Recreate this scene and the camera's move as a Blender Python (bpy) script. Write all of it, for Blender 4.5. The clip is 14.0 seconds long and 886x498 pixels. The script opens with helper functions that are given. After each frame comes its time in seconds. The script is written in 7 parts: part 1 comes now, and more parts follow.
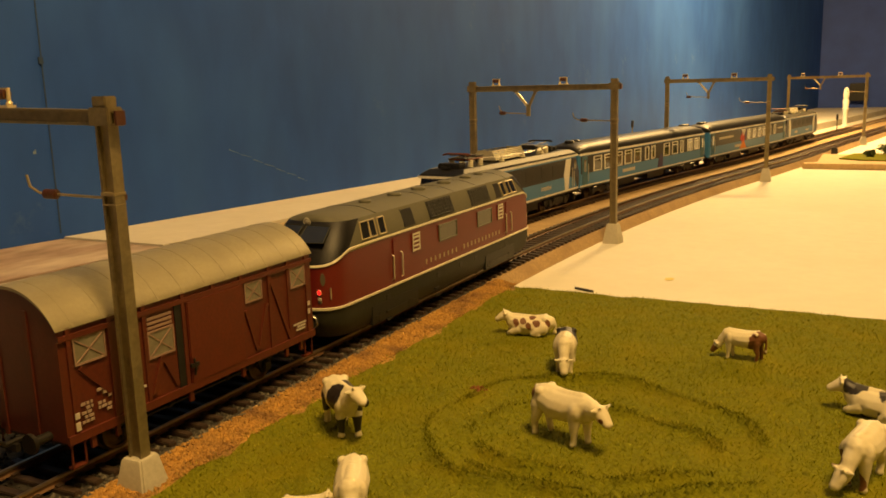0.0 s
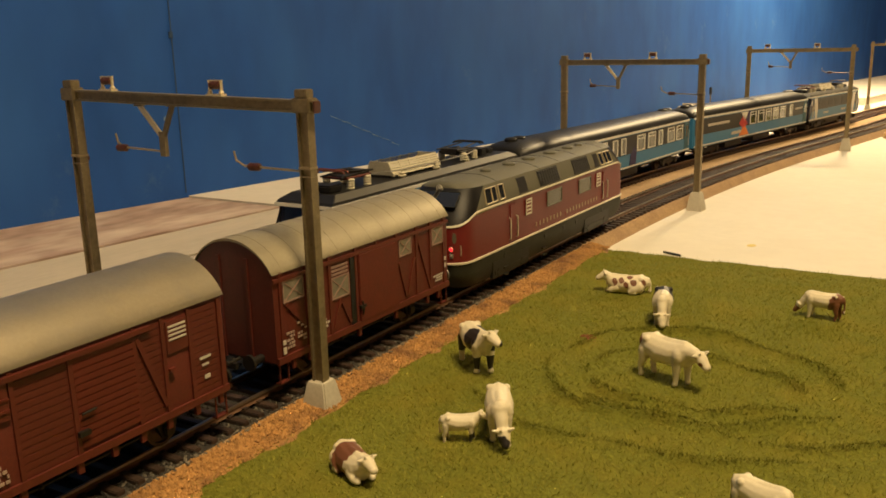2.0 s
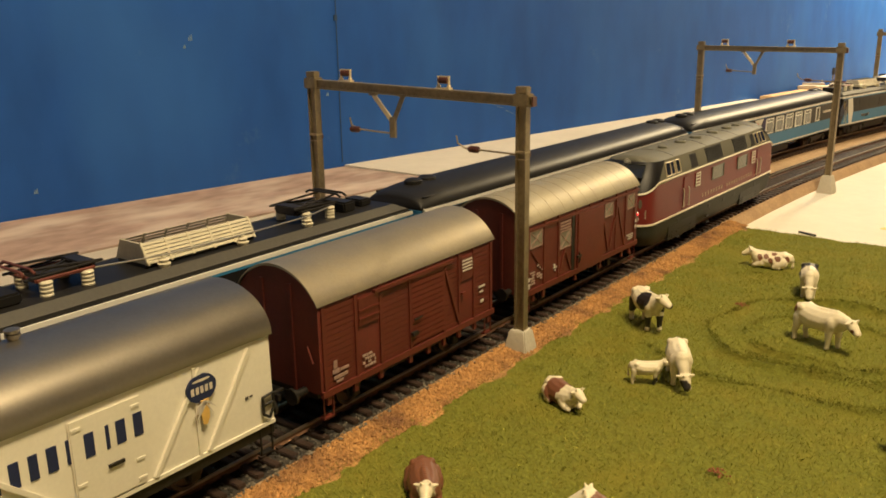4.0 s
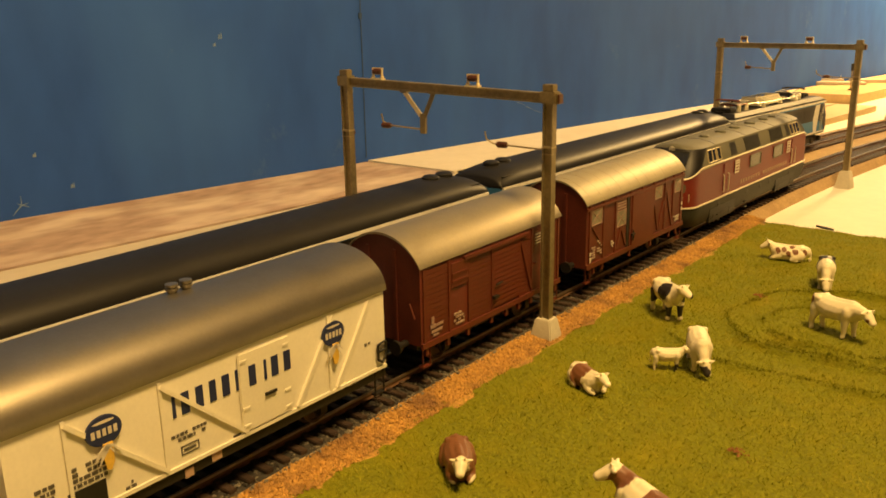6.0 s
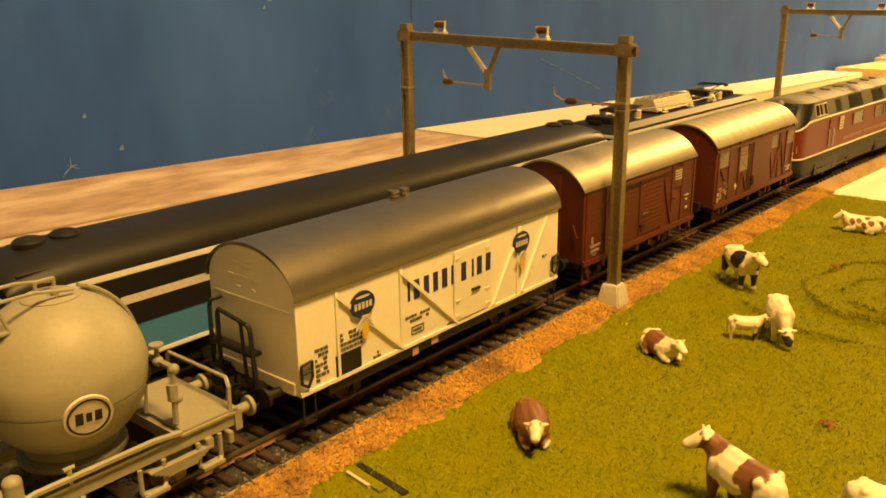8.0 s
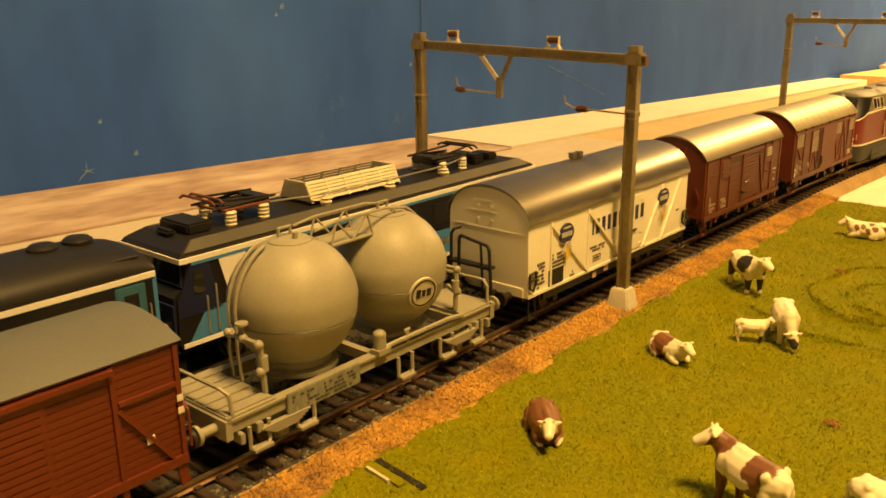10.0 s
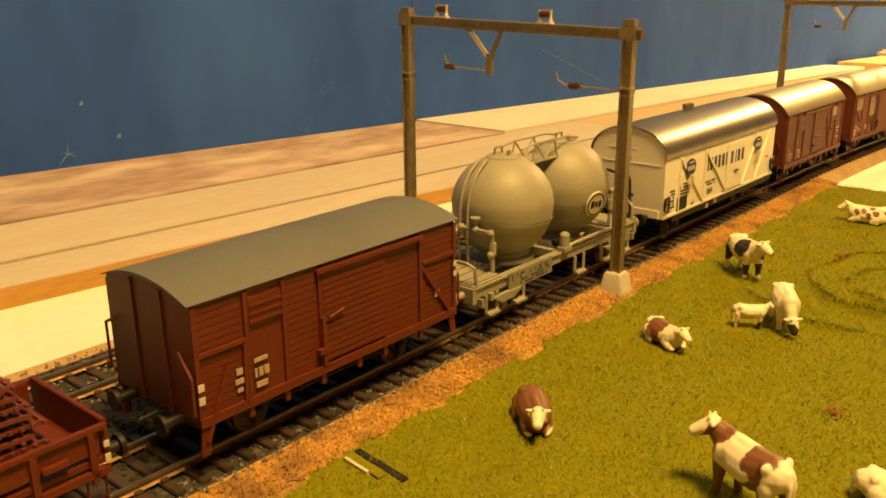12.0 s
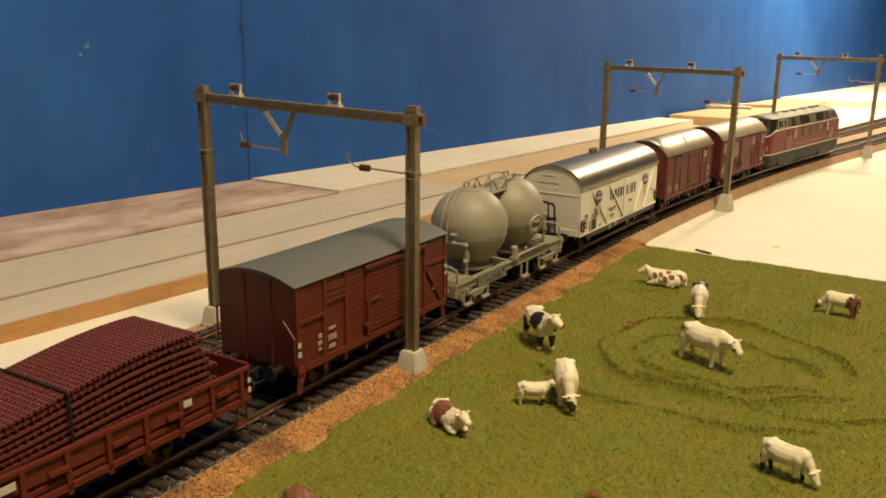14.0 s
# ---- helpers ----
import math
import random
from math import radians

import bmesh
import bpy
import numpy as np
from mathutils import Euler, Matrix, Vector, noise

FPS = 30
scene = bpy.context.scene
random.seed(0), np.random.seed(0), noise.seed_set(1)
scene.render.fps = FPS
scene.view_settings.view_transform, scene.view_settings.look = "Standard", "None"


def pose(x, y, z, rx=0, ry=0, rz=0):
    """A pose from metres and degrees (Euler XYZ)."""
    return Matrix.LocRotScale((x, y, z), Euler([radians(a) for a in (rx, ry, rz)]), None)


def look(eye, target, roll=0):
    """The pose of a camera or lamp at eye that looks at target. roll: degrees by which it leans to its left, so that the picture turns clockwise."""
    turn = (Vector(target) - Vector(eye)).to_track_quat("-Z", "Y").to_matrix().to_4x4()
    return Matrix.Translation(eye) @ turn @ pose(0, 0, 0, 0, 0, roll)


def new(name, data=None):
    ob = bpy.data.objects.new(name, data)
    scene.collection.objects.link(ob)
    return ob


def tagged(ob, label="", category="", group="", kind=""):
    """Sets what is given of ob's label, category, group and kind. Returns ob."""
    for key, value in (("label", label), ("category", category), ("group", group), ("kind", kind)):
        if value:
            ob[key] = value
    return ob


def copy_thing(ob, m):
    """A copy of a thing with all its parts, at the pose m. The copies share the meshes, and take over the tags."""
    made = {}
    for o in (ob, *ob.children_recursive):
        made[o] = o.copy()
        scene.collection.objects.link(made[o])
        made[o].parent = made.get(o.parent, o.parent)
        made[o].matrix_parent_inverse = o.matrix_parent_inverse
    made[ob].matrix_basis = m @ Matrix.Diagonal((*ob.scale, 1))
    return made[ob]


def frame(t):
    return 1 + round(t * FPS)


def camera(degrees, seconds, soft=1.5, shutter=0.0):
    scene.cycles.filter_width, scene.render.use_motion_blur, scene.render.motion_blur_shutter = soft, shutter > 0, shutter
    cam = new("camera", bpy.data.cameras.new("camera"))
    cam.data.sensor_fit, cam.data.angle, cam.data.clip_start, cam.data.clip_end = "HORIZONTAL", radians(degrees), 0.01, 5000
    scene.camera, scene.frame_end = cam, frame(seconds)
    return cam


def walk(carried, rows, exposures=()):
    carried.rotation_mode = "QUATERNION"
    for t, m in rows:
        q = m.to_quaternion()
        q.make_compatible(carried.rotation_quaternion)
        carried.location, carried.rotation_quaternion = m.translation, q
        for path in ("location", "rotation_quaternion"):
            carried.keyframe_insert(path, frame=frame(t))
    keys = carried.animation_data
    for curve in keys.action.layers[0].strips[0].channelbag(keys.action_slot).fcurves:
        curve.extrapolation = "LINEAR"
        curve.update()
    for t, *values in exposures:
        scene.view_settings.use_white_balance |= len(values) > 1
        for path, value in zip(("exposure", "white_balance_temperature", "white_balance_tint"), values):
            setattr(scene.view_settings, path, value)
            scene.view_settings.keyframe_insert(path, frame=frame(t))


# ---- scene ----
# A model railway in H0: 1 : 87. World in metres; the table top is z = 0, the tracks run along y, the blue wall stands at -x.
cam = camera(55.3, 14.0, soft=1.7)
PATH = [
    (0, (-0.0026, -0.0096, 0.1013), (-0.0934, 0.1646, 0.0637), -1.6),
    (0.5, (-0.0044, -0.0178, 0.1015), (-0.0957, 0.1558, 0.0627), -1.5),
    (1, (-0.0044, -0.0372, 0.1069), (-0.0976, 0.1352, 0.0671), -1.4),
    (1.5, (0.0006, -0.0466, 0.1092), (-0.0963, 0.1231, 0.0665), -1.5),
    (2, (-0.0003, -0.0592, 0.1125), (-0.1031, 0.1060, 0.0661), -1.4),
    (2.5, (-0.0014, -0.0837, 0.1189), (-0.1110, 0.0763, 0.0698), -1.4),
    (3, (-0.0022, -0.0978, 0.1211), (-0.1157, 0.0586, 0.0693), -1.2),
    (3.5, (-0.0040, -0.1118, 0.1240), (-0.1209, 0.0417, 0.0714), -0.9),
    (6, (0.0004, -0.1371, 0.1279), (-0.1212, 0.0122, 0.0740), -1.0),
    (6.5, (0.0017, -0.1367, 0.1251), (-0.1209, 0.0117, 0.0708), -1.0),
    (7, (-0.0001, -0.1334, 0.1222), (-0.1240, 0.0133, 0.0662), -1.0),
    (7.5, (-0.0097, -0.1332, 0.1168), (-0.1354, 0.0111, 0.0588), -0.9),
    (8, (-0.0150, -0.1362, 0.1172), (-0.1420, 0.0069, 0.0589), -0.7),
    (8.5, (-0.0141, -0.1406, 0.1175), (-0.1418, 0.0020, 0.0598), -0.7),
    (11, (-0.0126, -0.1444, 0.1195), (-0.1405, -0.0017, 0.0624), -0.5),
    (11.5, (-0.0152, -0.1385, 0.1157), (-0.1428, 0.0039, 0.0572), -0.5),
    (12, (-0.0177, -0.1341, 0.1127), (-0.1443, 0.0089, 0.0534), -0.4),
    (12.5, (-0.0204, -0.1325, 0.1120), (-0.1459, 0.0115, 0.0528), -0.4),
    (13, (-0.0164, -0.1319, 0.1137), (-0.1386, 0.0156, 0.0562), -0.1),
    (13.5, (-0.0053, -0.1202, 0.1196), (-0.1181, 0.0360, 0.0659), 0.6),
    (14, (0.0041, -0.1119, 0.1279), (-0.1008, 0.0507, 0.0775), 0.7),
]
EXPOSURE = [
    (0.0, -0.06, 8700, 10),
    (1.0, -0.10, 7400, 10),
    (1.5, -0.15, 6500, 10),
    (2.0, 0.06, 5700, 10),
    (2.5, 0.5, 5000, 10),
    (3.0, 0.72, 4850, 10),
    (3.7, 0.38, 5000, 10),
    (5.8, 0.47, 8000, 10),
    (7.0, 0.55, 9300, 10),
    (8.5, 0.82, 10800, 10),
    (11.0, 0.72, 9800, 10),
    (12.0, 0.72, 9400, 10),
    (12.5, 0.70, 7000, 10),
    (13.0, 0.66, 5900, 10),
    (13.5, 0.52, 5500, 10),
    (14.0, 0.26, 5100, 10),
]
walk(cam, [(t, look(eye, target, roll)) for t, eye, target, roll in PATH], EXPOSURE)

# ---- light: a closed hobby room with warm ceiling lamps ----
world = bpy.data.worlds.new("room_dark")
scene.world = world
world.use_nodes = True
world.node_tree.nodes["Background"].inputs[0].default_value = (0.02, 0.018, 0.016, 1)
world.node_tree.nodes["Background"].inputs[1].default_value = 0.3
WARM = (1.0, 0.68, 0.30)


def area_lamp(name, at, aim, size, watts, colour):
    data = bpy.data.lights.new(name, "AREA")
    data.shape, data.size, data.energy, data.color = "DISK", size, watts, colour
    ob = new(name, data)
    ob.matrix_world = look(at, aim)
    return ob


area_lamp("ceiling_lamp_light", (0.24, 0.03, 1.12), (-0.12, 0.24, 0.0), 0.36, 22.0, WARM)
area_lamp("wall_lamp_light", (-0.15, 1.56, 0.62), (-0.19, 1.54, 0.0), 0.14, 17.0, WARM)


# ---- materials ----
def node(tree, kind, **values):
    n = tree.nodes.new(kind)
    for key, value in values.items():
        n.inputs[key].default_value = value
    return n


def tint(c, f):
    return (min(1, c[0] * f), min(1, c[1] * f), min(1, c[2] * f), 1)


def mat(name, colour, rough=0.55, metal=0.0, var=0.10, grain=900.0, stain=90.0, bump=0.15, second=None, amount=0.35, coat=0.0, stretch=(1, 1, 1), per_object=0.0):
    """Paint, wood or metal with fine grain, larger stains and slight relief, all at real size."""
    m = bpy.data.materials.new(name)
    m.use_nodes = True
    tree = m.node_tree
    link = tree.links.new
    bsdf = tree.nodes["Principled BSDF"]
    coord = tree.nodes.new("ShaderNodeTexCoord")
    mapping = node(tree, "ShaderNodeMapping", Scale=stretch)
    link(coord.outputs["Object"], mapping.inputs[0])
    fine = node(tree, "ShaderNodeTexNoise", Scale=grain, Detail=4.0)
    wide = node(tree, "ShaderNodeTexNoise", Scale=stain, Detail=3.0, Roughness=0.6)
    link(mapping.outputs[0], fine.inputs["Vector"])
    link(mapping.outputs[0], wide.inputs["Vector"])
    ramp = tree.nodes.new("ShaderNodeValToRGB")
    ramp.color_ramp.elements[0].position, ramp.color_ramp.elements[1].position = 0.3, 0.7
    ramp.color_ramp.elements[0].color, ramp.color_ramp.elements[1].color = tint(colour, 1 - var), tint(colour, 1 + var)
    link(fine.outputs["Fac"], ramp.inputs[0])
    mask = tree.nodes.new("ShaderNodeMapRange")
    mask.inputs["From Min"].default_value, mask.inputs["From Max"].default_value = 0.45, 0.72
    mask.inputs["To Max"].default_value = amount
    link(wide.outputs["Fac"], mask.inputs["Value"])
    mix = tree.nodes.new("ShaderNodeMix")
    mix.data_type = "RGBA"
    link(mask.outputs[0], mix.inputs["Factor"])
    link(ramp.outputs[0], mix.inputs["A"])
    mix.inputs["B"].default_value = (*second, 1) if second else tint(colour, 1 - 2 * var)
    out = mix.outputs["Result"]
    if per_object:
        info = tree.nodes.new("ShaderNodeObjectInfo")
        hsv = tree.nodes.new("ShaderNodeHueSaturation")
        span = tree.nodes.new("ShaderNodeMapRange")
        span.inputs["To Min"].default_value, span.inputs["To Max"].default_value = 1 - per_object, 1 + per_object
        link(info.outputs["Random"], span.inputs["Value"])
        link(span.outputs[0], hsv.inputs["Value"])
        link(out, hsv.inputs["Color"])
        out = hsv.outputs[0]
    link(out, bsdf.inputs["Base Color"])
    bsdf.inputs["Roughness"].default_value, bsdf.inputs["Metallic"].default_value = rough, metal
    bsdf.inputs["Coat Weight"].default_value = coat
    if bump:
        relief = node(tree, "ShaderNodeBump", Strength=bump, Distance=0.0004)
        link(fine.outputs["Fac"], relief.inputs["Height"])
        link(relief.outputs[0], bsdf.inputs["Normal"])
    return m


def glow(name, colour, strength):
    m = bpy.data.materials.new(name)
    m.use_nodes = True
    b = m.node_tree.nodes["Principled BSDF"]
    b.inputs["Base Color"].default_value = (*colour, 1)
    b.inputs["Emission Color"].default_value = (*colour, 1)
    b.inputs["Emission Strength"].default_value = strength
    return m


def glass(name, colour, rough=0.08):
    m = bpy.data.materials.new(name)
    m.use_nodes = True
    b = m.node_tree.nodes["Principled BSDF"]
    b.inputs["Base Color"].default_value = (*colour, 1)
    b.inputs["Roughness"].default_value = rough
    b.inputs["Specular IOR Level"].default_value = 0.7
    return m


WALL_BLUE = mat("wall_blue_paint", (0.020, 0.082, 0.36), 0.62, var=0.10, grain=26, stain=5, bump=0.06, second=(0.036, 0.125, 0.46), amount=0.8, stretch=(1, 1.6, 0.7))


def smudge(m, colour, scale, amount):
    """Faint chalky smudges over a wall paint."""
    tree = m.node_tree
    bsdf = tree.nodes["Principled BSDF"]
    under = bsdf.inputs["Base Color"].links[0].from_socket
    coord = tree.nodes.new("ShaderNodeTexCoord")
    spot = node(tree, "ShaderNodeTexNoise", Scale=scale, Detail=6.0, Roughness=0.7)
    tree.links.new(coord.outputs["Object"], spot.inputs["Vector"])
    mask = tree.nodes.new("ShaderNodeMapRange")
    mask.inputs["From Min"].default_value, mask.inputs["From Max"].default_value = 0.62, 0.80
    mask.inputs["To Max"].default_value = amount
    tree.links.new(spot.outputs["Fac"], mask.inputs["Value"])
    mix = tree.nodes.new("ShaderNodeMix")
    mix.data_type = "RGBA"
    tree.links.new(mask.outputs[0], mix.inputs["Factor"])
    tree.links.new(under, mix.inputs["A"])
    mix.inputs["B"].default_value = (*colour, 1)
    tree.links.new(mix.outputs["Result"], bsdf.inputs["Base Color"])


smudge(WALL_BLUE, (0.16, 0.24, 0.38), 16.0, 0.40)
WALL_BLUE.node_tree.nodes["Principled BSDF"].inputs["Specular IOR Level"].default_value = 0.22
WALL_DARK = mat("wall_dark_blue", (0.03, 0.085, 0.42), 0.65, var=0.1, grain=22, stain=5, bump=0.05)
WALL_PLAIN = mat("room_plaster", (0.36, 0.32, 0.27), 0.85, grain=60, stain=4, bump=0.1)
FLOOR_WOOD = mat("room_floor_wood", (0.22, 0.14, 0.08), 0.5, grain=40, stain=3)
CEILING_WHITE = mat("ceiling_white", (0.52, 0.50, 0.46), 0.9, grain=50, stain=3)
PAPER = mat("white_table_board", (0.74, 0.70, 0.60), 0.75, var=0.03, grain=130, stain=9, bump=0.05, second=(0.68, 0.62, 0.51), amount=0.5)
BOARD_GREY = mat("grey_primed_board", (0.46, 0.41, 0.34), 0.7, var=0.06, grain=160, stain=14, bump=0.12, second=(0.54, 0.47, 0.38), amount=0.7, stretch=(3, 0.6, 1))
BOARD_MAUVE = mat("stained_mauve_board", (0.35, 0.245, 0.20), 0.75, var=0.22, grain=60, stain=13, bump=0.25, second=(0.58, 0.48, 0.41), amount=1.0, stretch=(2.2, 1, 1))
BOARD_TAN = mat("bare_tan_board", (0.50, 0.37, 0.21), 0.7, var=0.06, grain=140, stain=10, bump=0.1, second=(0.58, 0.46, 0.30), amount=0.7, stretch=(2, 0.6, 1))
BOARD_WHITE = mat("white_primed_board", (0.66, 0.61, 0.53), 0.75, var=0.04, grain=110, stain=10, bump=0.08, second=(0.55, 0.49, 0.41), amount=0.5)
PLY = mat("bare_plywood", (0.52, 0.35, 0.17), 0.65, var=0.10, grain=150, stain=20, bump=0.15, stretch=(4, 0.5, 1))
WOOD_EDGE = mat("varnished_wood_edge", (0.46, 0.25, 0.08), 0.5, var=0.14, grain=220, stain=30, stretch=(3, 0.4, 3))
GROOVE = mat("dark_groove", (0.075, 0.045, 0.03), 0.9, grain=300)
CORK = mat("cork_roadbed", (0.40, 0.265, 0.135), 0.9, var=0.22, grain=700, stain=60, bump=0.8, second=(0.27, 0.165, 0.085), amount=0.7)
OCHRE = mat("ochre_granules", (0.42, 0.225, 0.065), 0.9, var=0.3, grain=700, stain=60, bump=0.5, second=(0.13, 0.06, 0.03), amount=0.95)
BALLAST = mat("dark_ballast", (0.026, 0.022, 0.018), 0.9, var=0.4, grain=900, stain=200, bump=0.8, second=(0.09, 0.08, 0.06), amount=0.3)
GRAVEL = mat("grey_gravel", (0.12, 0.105, 0.08), 0.85, var=0.35, grain=600, stain=140, bump=0.6, second=(0.24, 0.21, 0.16), amount=0.7)
TIE = mat("brown_plastic_tie", (0.045, 0.027, 0.018), 0.55, var=0.2, grain=1200, stain=200, bump=0.35, per_object=0.25)
RAIL = mat("weathered_rail", (0.20, 0.11, 0.06), 0.42, metal=0.5, var=0.2, grain=500, stain=60, second=(0.13, 0.065, 0.035), amount=0.8)
RAIL_TOP = mat("polished_rail_head", (0.50, 0.40, 0.28), 0.28, metal=0.9, var=0.12, grain=700, stain=90)
TURF = mat("turf_backing", (0.150, 0.155, 0.018), 0.95, var=0.25, grain=900, stain=45, bump=0.9, second=(0.20, 0.17, 0.016), amount=0.7)
TURF.node_tree.nodes["Principled BSDF"].inputs["Specular IOR Level"].default_value = 0.1
MAST_STEEL = mat("brass_grey_mast", (0.27, 0.22, 0.13), 0.42, metal=0.55, var=0.14, grain=700, stain=120, second=(0.15, 0.12, 0.075), amount=0.6)
ARM_WIRE = mat("dull_brass_wire", (0.42, 0.34, 0.21), 0.4, metal=0.6, var=0.1, grain=800, stain=200)
# bare brass, its colour raised so that one hanger strap seems to catch light
MAST_BRIGHT = mat("bare_lit_brass", (0.86, 0.74, 0.50), 0.38, metal=0.6, var=0.08, grain=800, stain=200)
INSULATOR = mat("brown_insulator", (0.085, 0.030, 0.018), 0.35, var=0.15, grain=900, stain=200)
CONCRETE = mat("cast_concrete_base", (0.50, 0.46, 0.37), 0.8, var=0.08, grain=800, stain=110, bump=0.25, second=(0.40, 0.36, 0.27), amount=0.6)
RED_BROWN = mat("oxide_red_brown", (0.115, 0.022, 0.012), 0.5, var=0.12, grain=900, stain=110, bump=0.12, second=(0.085, 0.018, 0.010), amount=0.6)
RED_BROWN_LIGHT = mat("brighter_oxide_red", (0.122, 0.020, 0.010), 0.5, var=0.10, grain=900, stain=110, bump=0.12, second=(0.092, 0.017, 0.009), amount=0.6)
ROOF_KHAKI = mat("satin_khaki_roof", (0.36, 0.315, 0.205), 0.48, metal=0.4, var=0.05, grain=900, stain=70, bump=0.06, second=(0.29, 0.25, 0.17), amount=0.6)
ROOF_SILVER = mat("satin_silver_roof", (0.43, 0.37, 0.255), 0.42, metal=0.75, var=0.04, grain=1100, stain=60, bump=0.05, second=(0.33, 0.30, 0.24), amount=0.5)
ROOF_STEEL = mat("dark_satin_steel_roof", (0.30, 0.27, 0.215), 0.36, metal=0.88, var=0.04, grain=1100, stain=60, bump=0.05, second=(0.24, 0.215, 0.17), amount=0.5)
ROOF_GREY = mat("slate_grey_roof", (0.105, 0.110, 0.098), 0.6, var=0.06, grain=1000, stain=70, bump=0.08)
WHITE_PAINT = mat("cream_white_wagon", (0.76, 0.72, 0.60), 0.42, var=0.03, grain=1000, stain=60, bump=0.04, second=(0.70, 0.65, 0.52), amount=0.4)
BLUE_PRINT = mat("dark_blue_print", (0.014, 0.022, 0.08), 0.5, var=0.08)
YELLOW_PRINT = mat("banana_yellow_print", (0.70, 0.45, 0.10), 0.5, var=0.1)
WHITE_PRINT = mat("white_print", (0.58, 0.53, 0.45), 0.6, var=0.08)
PALE_PRINT = mat("worn_pale_print", (0.42, 0.31, 0.25), 0.6, var=0.12)
GREY_PRINT = mat("faded_print", (0.34, 0.22, 0.18), 0.6, var=0.15)
BLACK = mat("black_plastic", (0.012, 0.011, 0.010), 0.5, var=0.2, grain=800, stain=100)
BLACK_METAL = mat("blackened_steel", (0.022, 0.019, 0.016), 0.45, metal=0.3, var=0.2, grain=800, stain=150)
WHEEL = mat("wheel_steel", (0.11, 0.085, 0.065), 0.4, metal=0.8, var=0.15)
GREY_WAGON = mat("stone_grey_wagon", (0.29, 0.272, 0.205), 0.52, var=0.05, grain=900, stain=60, bump=0.05, second=(0.24, 0.225, 0.17), amount=0.5)
LOCO_RED = mat("wine_red_loco", (0.145, 0.012, 0.010), 0.42, var=0.06, grain=900, stain=70, bump=0.03)
LOCO_GREY = mat("loco_grey", (0.112, 0.106, 0.072), 0.6, var=0.06, grain=900, stain=80, bump=0.05)
LOCO_SKIRT = mat("skirt_grey", (0.030, 0.031, 0.023), 0.55, var=0.12, grain=800, stain=120, second=(0.022, 0.022, 0.017), amount=0.5)
LOCO_BLACK = mat("gloss_black_hood", (0.010, 0.009, 0.009), 0.45, var=0.1)
CREAM_TRIM = mat("dull_gold_trim", (0.42, 0.35, 0.22), 0.45, metal=0.3, var=0.05)
CREAM = mat("cream_line", (0.62, 0.56, 0.42), 0.45, var=0.04)
SILVER = mat("silver_trim", (0.66, 0.62, 0.52), 0.3, metal=0.8, var=0.05)
CHROME = mat("bright_ring", (0.80, 0.76, 0.66), 0.22, metal=0.9, var=0.03)
PANE = glass("dark_window_pane", (0.020, 0.020, 0.018))
PANE_LIT = glass("grey_window_pane", (0.055, 0.048, 0.036), 0.2)
LAMP_RED = glow("lit_red_lamp", (1.0, 0.015, 0.02), 2.6)
LAMP_OFF = glass("unlit_lamp_lens", (0.45, 0.42, 0.34), 0.15)
SKY_BLUE = mat("light_blue_livery", (0.050, 0.205, 0.42), 0.4, var=0.05, grain=900, stain=60, bump=0.03)
NAVY = mat("dark_navy_livery", (0.012, 0.016, 0.050), 0.4, var=0.08, grain=900, stain=60, bump=0.03)
INK = mat("black_livery", (0.014, 0.013, 0.013), 0.38, var=0.08, grain=900, stain=60, bump=0.03)
LIVERY_WHITE = mat("white_livery", (0.74, 0.72, 0.66), 0.4, var=0.03)
ORANGE_PRINT = mat("orange_print", (0.75, 0.22, 0.03), 0.5, var=0.05)
RED_PRINT = mat("red_print", (0.55, 0.03, 0.02), 0.5, var=0.05)
VIOLET_PRINT = mat("violet_print", (0.035, 0.025, 0.11), 0.5, var=0.05)
COACH_ROOF = mat("dark_coach_roof", (0.014, 0.013, 0.012), 0.45, var=0.06, grain=1000, stain=60, bump=0.04)
RESISTOR = mat("cream_resistor_grid", (0.62, 0.57, 0.42), 0.55, var=0.06)
PANTO_RED = mat("rusty_pantograph", (0.15, 0.045, 0.028), 0.5, metal=0.3, var=0.15)
RUST_MESH = mat("rust_red_mesh", (0.125, 0.028, 0.018), 0.55, var=0.18, grain=700, stain=90)
for dull in (INK, COACH_ROOF, LOCO_BLACK, LOCO_SKIRT):
    dull.node_tree.nodes["Principled BSDF"].inputs["Specular IOR Level"].default_value = 0.28
COW_BROWN = (0.17, 0.066, 0.027)
COW_BLACK = (0.020, 0.016, 0.014)


